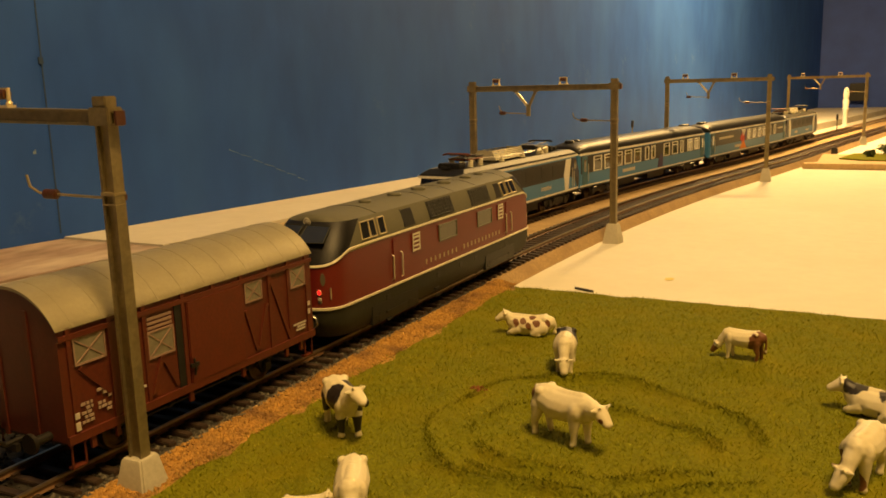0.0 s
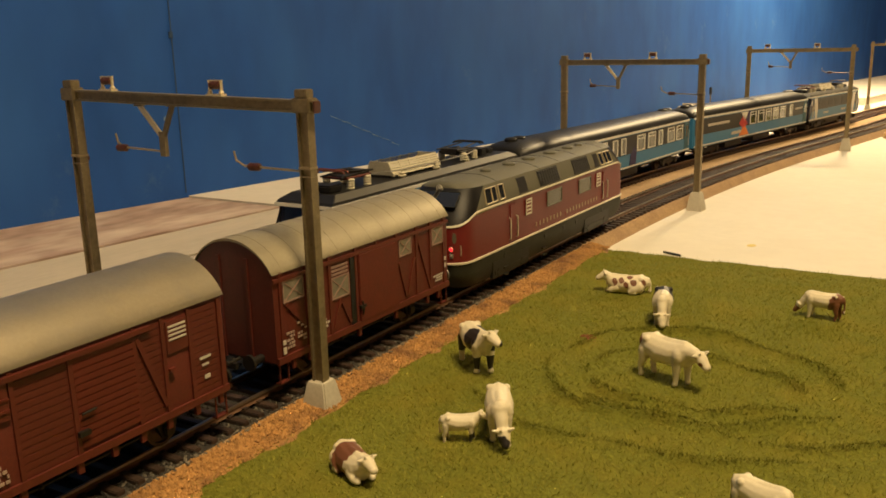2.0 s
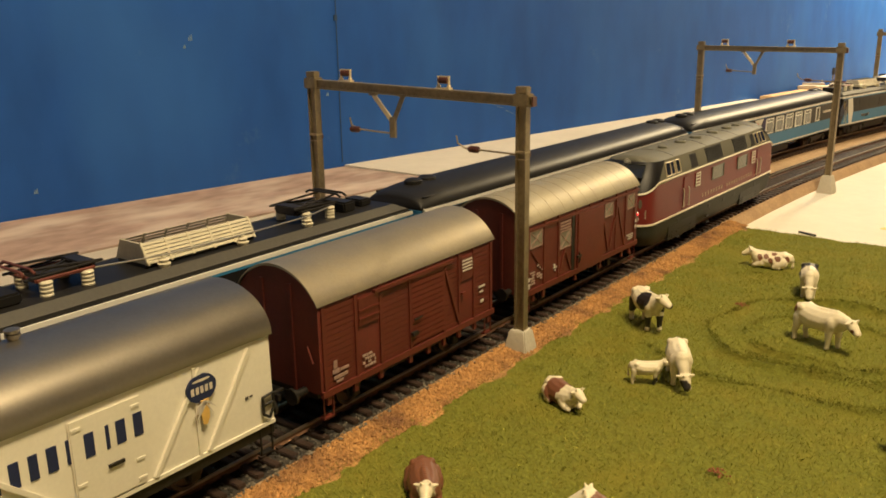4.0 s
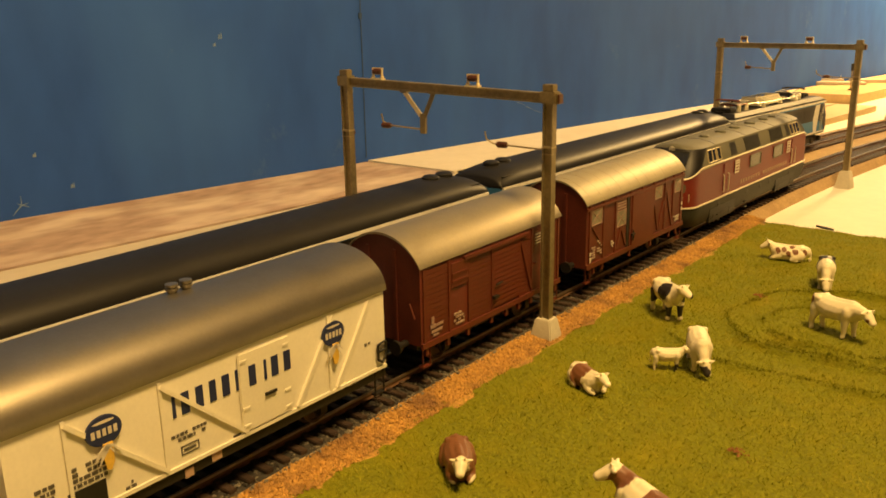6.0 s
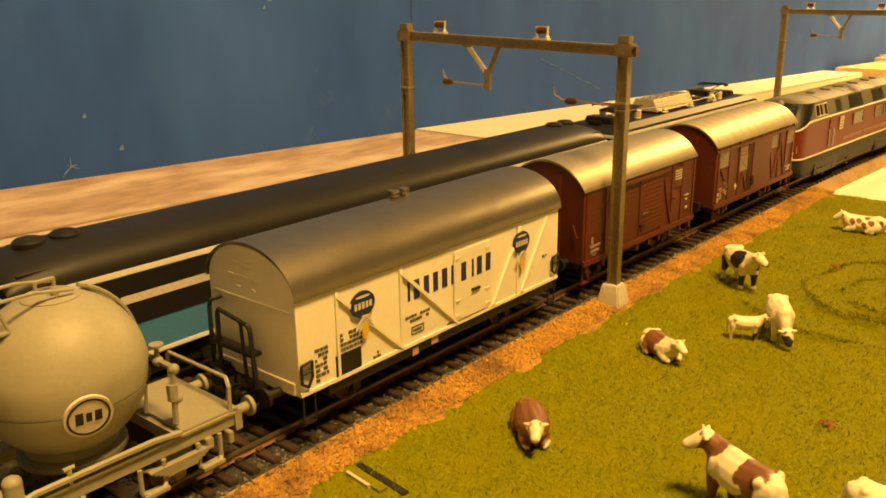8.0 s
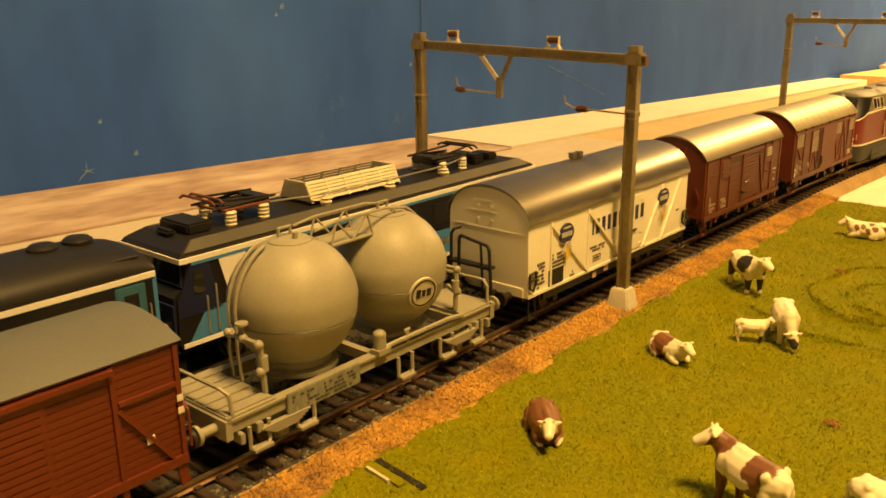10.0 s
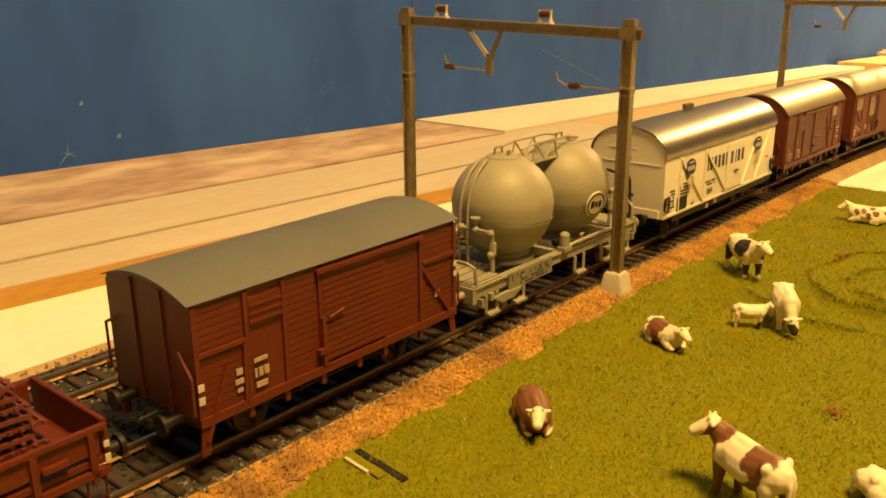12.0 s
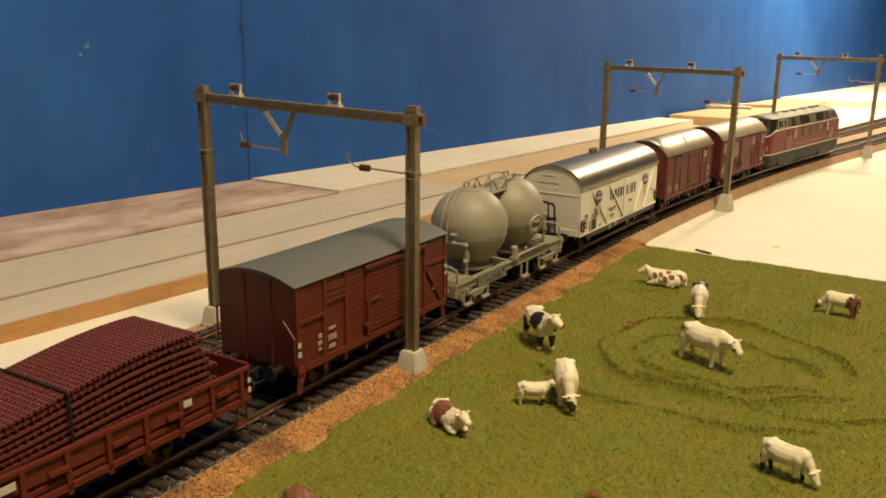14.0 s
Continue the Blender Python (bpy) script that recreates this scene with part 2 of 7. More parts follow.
def cow_coat(name, spots, colour, base=(0.76, 0.68, 0.48)):
    """Painted figurine coat: cream with blotches round given points (mm, along the animal)."""
    m = mat(name, base, 0.5, var=0.04, grain=700, stain=120, bump=0.08)
    tree = m.node_tree
    link = tree.links.new
    coord = tree.nodes.new("ShaderNodeTexCoord")
    wob = node(tree, "ShaderNodeTexNoise", Scale=320.0, Detail=2.0)
    link(coord.outputs["Object"], wob.inputs["Vector"])
    best = None
    for x, y, z, r in [(0.93 * p[0], 1.1 * p[1], 1.0 * p[2], 1.05 * p[3] + 0.5) for p in spots]:
        d = tree.nodes.new("ShaderNodeVectorMath")
        d.operation = "DISTANCE"
        d.inputs[1].default_value = (x * 0.001, y * 0.001, z * 0.001)
        link(coord.outputs["Object"], d.inputs[0])
        near = tree.nodes.new("ShaderNodeMath")
        near.operation = "MULTIPLY_ADD"
        near.inputs[1].default_value, near.inputs[2].default_value = -1000.0, r
        link(d.outputs["Value"], near.inputs[0])
        if best is None:
            best = near.outputs[0]
        else:
            top = tree.nodes.new("ShaderNodeMath")
            top.operation = "MAXIMUM"
            link(best, top.inputs[0])
            link(near.outputs[0], top.inputs[1])
            best = top.outputs[0]
    bsdf = tree.nodes["Principled BSDF"]
    under = bsdf.inputs["Base Color"].links[0].from_socket
    shake = tree.nodes.new("ShaderNodeMath")
    shake.operation = "MULTIPLY_ADD"
    shake.inputs[1].default_value, shake.inputs[2].default_value = 3.0, -1.5
    link(wob.outputs["Fac"], shake.inputs[0])
    total = tree.nodes.new("ShaderNodeMath")
    link(best, total.inputs[0])
    link(shake.outputs[0], total.inputs[1])
    edge = tree.nodes.new("ShaderNodeMapRange")
    edge.inputs["From Min"].default_value, edge.inputs["From Max"].default_value = -0.15, 0.2
    link(total.outputs[0], edge.inputs["Value"])
    mix = tree.nodes.new("ShaderNodeMix")
    mix.data_type = "RGBA"
    link(edge.outputs[0], mix.inputs["Factor"])
    link(under, mix.inputs["A"])
    mix.inputs["B"].default_value = (*colour, 1)
    link(mix.outputs["Result"], bsdf.inputs["Base Color"])
    return m


def blade_material(name, lo, mid_colour, hi):
    m = bpy.data.materials.new(name)
    m.use_nodes = True
    tree = m.node_tree
    bsdf = tree.nodes["Principled BSDF"]
    geo = tree.nodes.new("ShaderNodeNewGeometry")
    coord = tree.nodes.new("ShaderNodeTexCoord")
    wide = node(tree, "ShaderNodeTexNoise", Scale=38.0, Detail=3.0)
    tree.links.new(coord.outputs["Object"], wide.inputs["Vector"])
    ramp = tree.nodes.new("ShaderNodeValToRGB")
    cr = ramp.color_ramp
    cr.elements[0].color, cr.elements[1].color = lo, hi
    mid = cr.elements.new(0.5)
    mid.color = mid_colour
    add = tree.nodes.new("ShaderNodeMath")
    add.operation = "MULTIPLY_ADD"
    add.inputs[1].default_value = 0.55
    tree.links.new(geo.outputs["Random Per Island"], add.inputs[0])
    half = tree.nodes.new("ShaderNodeMath")
    half.operation = "MULTIPLY_ADD"
    half.inputs[1].default_value, half.inputs[2].default_value = 0.9, -0.22
    tree.links.new(wide.outputs["Fac"], half.inputs[0])
    tree.links.new(half.outputs[0], add.inputs[2])
    tree.links.new(add.outputs[0], ramp.inputs[0])
    tree.links.new(ramp.outputs[0], bsdf.inputs["Base Color"])
    bsdf.inputs["Roughness"].default_value = 0.7
    bsdf.inputs["Specular IOR Level"].default_value = 0.08
    return m


BLADES = blade_material("static_grass_fibres", (0.150, 0.165, 0.016, 1), (0.235, 0.235, 0.026, 1), (0.40, 0.345, 0.065, 1))
BLADES_DARK = blade_material("dark_crease_fibres", (0.10, 0.112, 0.010, 1), (0.155, 0.16, 0.016, 1), (0.23, 0.20, 0.03, 1))


# ---- mesh helpers: every shape is drawn in millimetres ----
def box(bm, x0, x1, y0, y1, z0, z1):
    v = [bm.verts.new((x, y, z)) for x in (x0, x1) for y in (y0, y1) for z in (z0, z1)]
    for f in ((0, 1, 3, 2), (4, 6, 7, 5), (0, 4, 5, 1), (2, 3, 7, 6), (0, 2, 6, 4), (1, 5, 7, 3)):
        bm.faces.new([v[i] for i in f])
    return v


def soft_box(bm, x0, x1, y0, y1, z0, z1, r=0.4):
    v = box(bm, x0, x1, y0, y1, z0, z1)
    edges = list({e for p in v for e in p.link_edges})
    bmesh.ops.bevel(bm, geom=edges, offset=r, segments=2, affect="EDGES")


def prism(bm, outline, y0, y1):
    """A closed outline in x, z drawn out along y."""
    a = [bm.verts.new((x, y0, z)) for x, z in outline]
    b = [bm.verts.new((x, y1, z)) for x, z in outline]
    n = len(outline)
    for i in range(n):
        bm.faces.new((a[i], a[(i + 1) % n], b[(i + 1) % n], b[i]))
    bm.faces.new(a[::-1])
    bm.faces.new(b)


def plate(bm, outline, x0, x1):
    """A closed outline in y, z with thickness along x."""
    a = [bm.verts.new((x0, y, z)) for y, z in outline]
    b = [bm.verts.new((x1, y, z)) for y, z in outline]
    n = len(outline)
    for i in range(n):
        bm.faces.new((a[i], a[(i + 1) % n], b[(i + 1) % n], b[i]))
    bm.faces.new(a[::-1])
    bm.faces.new(b)


def rod(bm, p, q, r, seg=8, r2=None):
    p, q = Vector(p), Vector(q)
    m = (q - p).to_track_quat("Z", "Y").to_matrix().to_4x4()
    m.translation = (p + q) / 2
    bmesh.ops.create_cone(bm, cap_ends=True, segments=seg, radius1=r, radius2=r if r2 is None else r2, depth=(q - p).length, matrix=m)


def tube(bm, points, r, seg=6):
    for p, q in zip(points, points[1:]):
        rod(bm, p, q, r, seg)
    for p in points[1:-1]:
        bmesh.ops.create_icosphere(bm, subdivisions=1, radius=r, matrix=Matrix.Translation(p))


def ball(bm, at, size, turn=0.0):
    m = Matrix.Translation(at) @ Matrix.Rotation(turn, 4, "Y") @ Matrix.Diagonal((*size, 1))
    bmesh.ops.create_icosphere(bm, subdivisions=2, radius=1.0, matrix=m)


def lathe(bm, outline, at, seg=40):
    rings = []
    for r, z in outline:
        rings.append([bm.verts.new((at[0] + r * math.cos(a), at[1] + r * math.sin(a), at[2] + z)) for a in (2 * math.pi * i / seg for i in range(seg))])
    for a, b in zip(rings, rings[1:]):
        for i in range(seg):
            bm.faces.new((a[i], a[(i + 1) % seg], b[(i + 1) % seg], b[i]))
    bm.faces.new(rings[0][::-1])
    bm.faces.new(rings[-1])


def mesh_of(name, bm, material, smooth=35):
    bmesh.ops.recalc_face_normals(bm, faces=bm.faces)
    bm.transform(Matrix.Scale(0.001, 4))
    me = bpy.data.meshes.new(name)
    bm.to_mesh(me)
    bm.free()
    me.materials.append(material)
    if smooth:
        me.shade_smooth()
        me.set_sharp_from_angle(angle=radians(smooth))
    return me


def part(name, bm, material, parent, label="", smooth=35):
    """Links a bmesh as one mesh object under a thing or a part."""
    ob = new(name, mesh_of(name, bm, material, smooth))
    ob.parent = parent
    return tagged(ob, label)


def boxes(name, material, parent, *rows, label="", r=0.0, joined=False):
    """Blocks that are each a part of their own, or, joined, one part; returns the first."""
    first, bm = None, None
    for row in rows:
        if bm is None or not joined:
            bm = bmesh.new()
        if r:
            soft_box(bm, *row, r)
        else:
            box(bm, *row)
        if not joined:
            ob = part(name, bm, material, parent, label)
            first = first or ob
    return part(name, bm, material, parent, label) if joined else first


def single(name, bm, material, label, category, kind="", group="", smooth=35):
    return tagged(new(name, mesh_of(name, bm, material, smooth)), label, category, group, kind)


def piece(name, mesh, parent, m):
    """One of many alike pieces on shared mesh data."""
    ob = new(name, mesh)
    ob.parent = parent
    ob.matrix_basis = m
    return ob


def empty(name, label, category, group=""):
    ob = new(name)
    ob.empty_display_size = 0.01
    return tagged(ob, label, category, group)


# ---- the plan of the tracks, in millimetres ----
RAIL_Z = 6.2
SPACING = 54.0


def track_x(y):
    """x of the near track's centre line at y."""
    x = -190.1 - 0.0255 * y
    if y > 34:
        bend = min(y, 900.0) - 340.0
        if bend > 0:
            x += 0.000201 * bend * bend
    if y > 900:
        x += 0.2251 * (min(y, 1150.0) - 900.0)
    if y > 1150:
        x += 0.185 * (y - 1150.0)
    # the line swings out a little in the middle of the bend
    if y > 130:
        f = min(1.0, (y - 130.0) / 620.0)
        g = max(0.0, min(1.0, (y - 850.0) / 560.0))
        x += 9.5 * f * (1.6 - 0.6 * f) * (1 - g * g * (3 - 2 * g))
    return x


def track_point(y, side):
    """The centre of the near (0) or far (1) track at y, with its heading."""
    slope = (track_x(y + 2) - track_x(y - 2)) / 4
    n = Vector((1, -slope, 0)).normalized()
    at = Vector((track_x(y), y, 0)) - side * SPACING * n
    return at, slope, n


def swept(bm, side, offsets, y0, y1, step):
    """A closed outline (offset to the right, z) carried along a track."""
    rings = []
    y = y0
    while y <= y1 + 0.01:
        at, slope, n = track_point(y, side)
        rings.append([bm.verts.new((at.x + o * n.x, at.y + o * n.y, z)) for o, z in offsets])
        y += step
    k = len(offsets)
    for a, b in zip(rings, rings[1:]):
        for i in range(k):
            bm.faces.new((a[i], a[(i + 1) % k], b[(i + 1) % k], b[i]))
    bm.faces.new(rings[0][::-1])
    bm.faces.new(rings[-1])


# ---- the room and the table ----
WALL_SLOPE = 0.135


def wall_x(y):
    return -506.9 + WALL_SLOPE * (y - 390.0)


END_Y = 2800.0
TABLE_Z = -4.0
bm = bmesh.new()
xs = [wall_x(-900), wall_x(END_Y)]
top = [(xs[0], -900), (xs[1], END_Y), (xs[1] - 60, END_Y), (xs[0] - 60, -900)]
lo = [bm.verts.new((x, y, -800)) for x, y in top]
hi = [bm.verts.new((x, y, 1500)) for x, y in top]
for i in range(4):
    bm.faces.new((lo[i], lo[(i + 1) % 4], hi[(i + 1) % 4], hi[i]))
bm.faces.new(lo[::-1])
bm.faces.new(hi)
single("wall_west", bm, WALL_BLUE, "wall painted mottled sky blue behind the layout", "wall", "structure", smooth=0)
bm = bmesh.new()
box(bm, xs[1] - 60, 1500, END_Y, END_Y + 60, -800, 1500)
single("wall_north", bm, WALL_DARK, "blue painted end wall of the room", "wall", "structure", smooth=0)
bm = bmesh.new()
box(bm, 1500, 1560, -960, END_Y + 60, -800, 1500)
single("wall_east", bm, WALL_PLAIN, "plain plastered room wall", "wall", "structure", smooth=0)
bm = bmesh.new()
box(bm, xs[0] - 60, 1500, -960, -900, -800, 1500)
single("wall_south", bm, WALL_PLAIN, "plain plastered room wall", "wall", "structure", smooth=0)
bm = bmesh.new()
box(bm, -900, 1600, -1000, END_Y + 100, 1500, 1560)
single("ceiling", bm, CEILING_WHITE, "plain white room ceiling", "ceiling", "structure", smooth=0)
bm = bmesh.new()
box(bm, -900, 1600, -1000, END_Y + 100, -860, -800)
single("floor", bm, FLOOR_WOOD, "brown wooden room floor", "floor", "structure", smooth=0)
# seam between two sheets of the blue wall, with old filler
bm = bmesh.new()
seam_y = 384.0
box(bm, wall_x(seam_y) - 1.0, wall_x(seam_y) + 0.35, seam_y - 0.5, seam_y + 0.5, 8.5, 900)
box(bm, wall_x(seam_y - 1) - 1.0, wall_x(seam_y - 1) + 0.9, seam_y - 2.4, seam_y + 1.0, 124, 128.5)
single("trim", bm, mat("dark_wall_seam", (0.012, 0.04, 0.11), 0.7, grain=300), "dark seam between two blue wall sheets", "wall seam", "structure", smooth=0)

# pale chips and a scratch in the wall paint
bm = bmesh.new()


def wall_stroke(y0, z0, y1, z1, wide):
    p, q = Vector((wall_x(y0) + 0.1, y0, z0)), Vector((wall_x(y1) + 0.1, y1, z1))
    rod(bm, p, q, wide, 5, wide * 0.4)


for y, z, size in ((117, 44, 1.3), (138, 21, 1.6), (255, 114, 2.0), (250, 108, 1.2), (372, 66, 1.4)):
    for k in range(3):
        wall_stroke(y - size * 0.7 + k * size * 0.6, z - size, y - size * 0.4 + k * size * 0.5, z + size * (0.6 + 0.3 * k), 0.45)
for dy, dz in ((-7, -6), (-4, 2), (0, 9), (6, 1), (7, -3), (-9, -9)):
    wall_stroke(105, 13, 105 + 0.7 * dy, 13 + 0.7 * dz, 0.32)
for k in range(7):
    y, z = 538 + 13 * k, 55 - 5.2 * k
    wall_stroke(y, z, y + 11, z - 4.0 + 0.8 * (k % 2), 0.35)
single("trim", bm, mat("chipped_wall_paint", (0.17, 0.25, 0.38), 0.8, grain=300), "pale chips and scratches in the blue wall paint", "wall mark", "structure", smooth=0)

bm = bmesh.new()
ys = [-700, 2780]
lo = [bm.verts.new((x, y, -22)) for x, y in ((wall_x(ys[0]), ys[0]), (620, ys[0]), (620, ys[1]), (wall_x(ys[1]), ys[1]))]
hi = [bm.verts.new((v.co.x, v.co.y, TABLE_Z)) for v in lo]
for i in range(4):
    bm.faces.new((lo[i], lo[(i + 1) % 4], hi[(i + 1) % 4], hi[i]))
bm.faces.new(lo[::-1])
bm.faces.new(hi)
layout = single("layout_table", bm, PAPER, "broad white painted layout table top", "table", "structure", smooth=0)
for x in (560, -300):
    for y in (-640, 1000, 2600):
        boxes("leg", WOOD_EDGE, layout, (x - 25, x + 25, y - 25, y + 25, -800, -22))


def strip(name, x_of0, x_of1, y0, y1, z0, z1, material, label, category, step=200.0):
    """A flat board between two lines."""
    bm = bmesh.new()
    n = max(1, round((y1 - y0) / step))
    rows = []
    for i in range(n + 1):
        y = y0 + (y1 - y0) * i / n
        rows.append([bm.verts.new((x, y, z)) for x, z in ((x_of0(y), z0), (x_of1(y), z0), (x_of1(y), z1), (x_of0(y), z1))])
    for a, b in zip(rows, rows[1:]):
        for i in range(4):
            bm.faces.new((a[i], a[(i + 1) % 4], b[(i + 1) % 4], b[i]))
    bm.faces.new(rows[0][::-1])
    bm.faces.new(rows[-1])
    return single(name, bm, material, label, category, "structure", smooth=0)


def plank_x(x0, slope=0.085):
    return lambda y: x0 + slope * y


# boards between the white table and the wall
strip("wood_edging", plank_x(-344.5), plank_x(-341.5), -700, 420, TABLE_Z + 0.1, 3.6, WOOD_EDGE, "thin varnished orange wood edging strip", "edging")
strip("board", plank_x(-377.0, 0.07), lambda y: plank_x(-344.7)(y), -700, 436, TABLE_Z + 0.1, 3.2, BOARD_GREY, "pale grey primed board strip beside the tracks", "board")
strip("board", plank_x(-377.0, 0.07), lambda y: plank_x(-344.7)(y), 436.6, 1060, TABLE_Z + 0.1, 3.1, BOARD_TAN, "bare tan board strip beside the tracks", "board")
strip("board", plank_x(-440.6, 0.075), plank_x(-379.1, 0.07), -700, 470, TABLE_Z + 0.1, 3.8, BOARD_GREY, "pale grey primed board strip with worn joint", "board")
strip("board", plank_x(-440.6, 0.075), plank_x(-379.1, 0.07), 470.6, 1060, TABLE_Z + 0.1, 3.7, BOARD_TAN, "bare tan board strip with worn joint", "board")
strip("board", lambda y: wall_x(y) + 0.2, plank_x(-442.4, 0.075), -700, 385, TABLE_Z + 0.1, 4.6, BOARD_MAUVE, "mauve stained rough board along the wall", "board")
strip("board", lambda y: wall_x(y) + 0.2, plank_x(-442.4, 0.075), 386, 1110, TABLE_Z + 0.1, 5.8, BOARD_WHITE, "white primed board along the wall", "board")
strip("groove", plank_x(-379.05, 0.07), plank_x(-377.05, 0.07), -700, 1060, TABLE_Z + 0.1, 2.7, GROOVE, "dark open joint between two boards", "joint")
strip("groove", plank_x(-442.35, 0.075), plank_x(-440.65, 0.075), -700, 1060, TABLE_Z + 0.1, 3.3, GROOVE, "dark open joint between two boards", "joint")
strip("plywood_sheet", lambda y: wall_x(y) + 6, lambda y: -300 + 0.1 * (y - 1100), 1130, 1560, TABLE_Z + 0.1, 9.0, PLY, "bare tan plywood sheet lying on the table", "plywood")
strip("board", lambda y: wall_x(y) + 0.2, lambda y: track_x(y) - 130, 1600, 2780, TABLE_Z + 0.1, 9.0, BOARD_WHITE, "white primed board at the end of the layout", "board")

# ---- roadbed, rails and ties ----
bm = bmesh.new()
swept(bm, 0, [(-84, TABLE_Z + 0.1), (21.5, TABLE_Z + 0.1), (17.6, 2.3), (-80, 2.3)], -700, 2600, 50)
single("cork_roadbed", bm, CORK, "brown cork roadbed under both tracks", "roadbed", "structure")
bm = bmesh.new()
swept(bm, 0, [(-74, 2.2), (17.0, 2.2), (16.2, 2.75), (-72, 2.75)], -700, 372, 16)
single("ballast_bed", bm, BALLAST, "dark ballast bed under both tracks", "ballast", "structure")
bm = bmesh.new()
swept(bm, 0, [(17.7, TABLE_Z + 0.15), (33, TABLE_Z + 0.15), (32, 0.2), (25, 1.0), (19.0, 1.9), (17.7, 1.9)], -700, 382, 20)
single("ochre_shoulder", bm, OCHRE, "ochre shoulder strip between track and grass", "shoulder", "structure")

tie_bm = bmesh.new()
soft_box(tie_bm, -16.3, 16.3, -1.35, 1.35, 0, 1.6, 0.25)
for s in (-1, 1):
    box(tie_bm, s * 8.25 - 2.1, s * 8.25 + 2.1, -0.95, 0.95, 1.6, 2.1)
TIE_MESH = mesh_of("tie", tie_bm, TIE, 0)
TIE_STEP = 6.6


def railway_track(side, label, first, count):
    root = empty("railway_track", label, "track", "tracks of the layout")
    root["kind"] = "structure"
    for s in (-1, 1):
        c = s * 8.25
        rail = bmesh.new()
        swept(rail, side, [(c - 0.9, 4.1), (c + 0.9, 4.1), (c + 0.35, 4.6), (c + 0.3, 5.5), (c - 0.3, 5.5), (c - 0.35, 4.6)], -700, 2600, 25)
        rail = part("rail", rail, RAIL, root)
        head = bmesh.new()
        swept(head, side, [(c - 0.5, 5.5), (c + 0.5, 5.5), (c + 0.45, RAIL_Z), (c - 0.45, RAIL_Z)], -700, 2600, 25)
        part("rail_head", head, RAIL_TOP, rail)
    far = bmesh.new()
    n = int(2100 / TIE_STEP)
    for i in range(n):
        y = -300 + i * TIE_STEP
        at, slope, nrm = track_point(y, side)
        m = Matrix.Translation((at.x, at.y, 2.4)) @ Matrix.Rotation(-math.atan(slope), 4, "Z")
        if first <= i < first + count:
            m.translation *= 0.001
            piece("tie", TIE_MESH, root, m)
        else:
            v = [far.verts.new(m @ Vector(p)) for p in ((-16.3, -1.3, 0), (16.3, -1.3, 0), (16.3, 1.3, 0), (-16.3, 1.3, 0), (-16.3, -1.3, 1.7), (16.3, -1.3, 1.7), (16.3, 1.3, 1.7), (-16.3, 1.3, 1.7))]
            for f in ((4, 5, 6, 7), (0, 1, 5, 4), (1, 2, 6, 5), (2, 3, 7, 6), (3, 0, 4, 7)):
                far.faces.new([v[k] for k in f])
    tagged(part("distant_ties", far, TIE, root, smooth=0), kind="stuff")
    return root


def stones(name, count, place, size, material, label, seed, squash=0.7):
    """Loose irregular grains scattered by place(rng) -> x, y, z in mm."""
    rng = np.random.default_rng(seed)
    base = np.array([(1, 0, 0), (-1, 0, 0), (0, 1, 0), (0, -1, 0), (0, 0, 1), (0, 0, -1)], float)
    tri = np.array([(0, 2, 4), (2, 1, 4), (1, 3, 4), (3, 0, 4), (2, 0, 5), (1, 2, 5), (3, 1, 5), (0, 3, 5)])
    verts, faces = [], []
    for i in range(count):
        c = np.array(place(rng))
        a = rng.uniform(0, 6.28)
        turn = np.array([[math.cos(a), -math.sin(a), 0], [math.sin(a), math.cos(a), 0], [0, 0, 1]])
        v = base * rng.uniform(0.55, 1.25, (6, 1)) * size * rng.uniform(0.5, 1.3) * np.array([1, 0.8, squash])
        verts.append((v + rng.normal(0, 0.12 * size, (6, 3))) @ turn.T + c)
        faces.append(tri + 6 * i)
    me = bpy.data.meshes.new(name)
    me.from_pydata((np.concatenate(verts) * 0.001).tolist(), [], np.concatenate(faces).tolist())
    me.materials.append(material)
    return tagged(new(name, me), label, "gravel", kind="stuff")


def beside(side, lo, hi, y0, y1, z_of):
    def place(rng):
        y = rng.uniform(y0, y1)
        o = rng.uniform(lo, hi)
        at, slope, n = track_point(y, side)
        return at.x + o * n.x, at.y + o * n.y, z_of(o)
    return place


# ---- the grass mat ----
OVALS = ((-74, 217, 49, 43, 1.9, 0), (-72, 211, 36, 24, 1.8, 0), (-78, 190, 62, 38, 1.6, 1), (-60, 205, 58, 30, 1.5, 1))


def crease(x, y):
    """Ridges where the mat has been rolled: two broken ovals."""
    h = 0.0
    for cx, cy, rx, ry, amp, low in OVALS:
        a = math.atan2((y - cy) / ry, (x - cx) / rx)
        r = math.hypot((x - cx) / rx, (y - cy) / ry) + 0.05 * math.sin(3 * a + rx) + 0.03 * math.sin(7 * a)
        gate = 1.1 * abs(math.sin(a)) ** 0.7 * (0.75 + 0.45 * math.sin(5 * a + ry))
        if low:
            gate *= max(0.0, -math.sin(a))
        d = (r - 1) * min(rx, ry)
        if abs(d) < 8:
            h += 1.35 * amp * min(1.0, max(0.0, gate)) * math.exp(-(d / 1.6) ** 2)
    return h


def mat_left(y):
    return track_x(y) + 26.4 + 2.2 * noise.noise((y * 0.05, 0.3, 0)) + 1.2 * noise.noise((y * 0.21, 5.3, 0))


def mat_top(y_x):
    return 380.0 - 0.02 * (y_x + 160)


def mat_z(x, y):
    return 0.5 + 0.7 * noise.noise((x * 0.05, y * 0.05, 2.0)) + 0.35 * noise.noise((x * 0.17, y * 0.17, 4.0)) + crease(x, y)


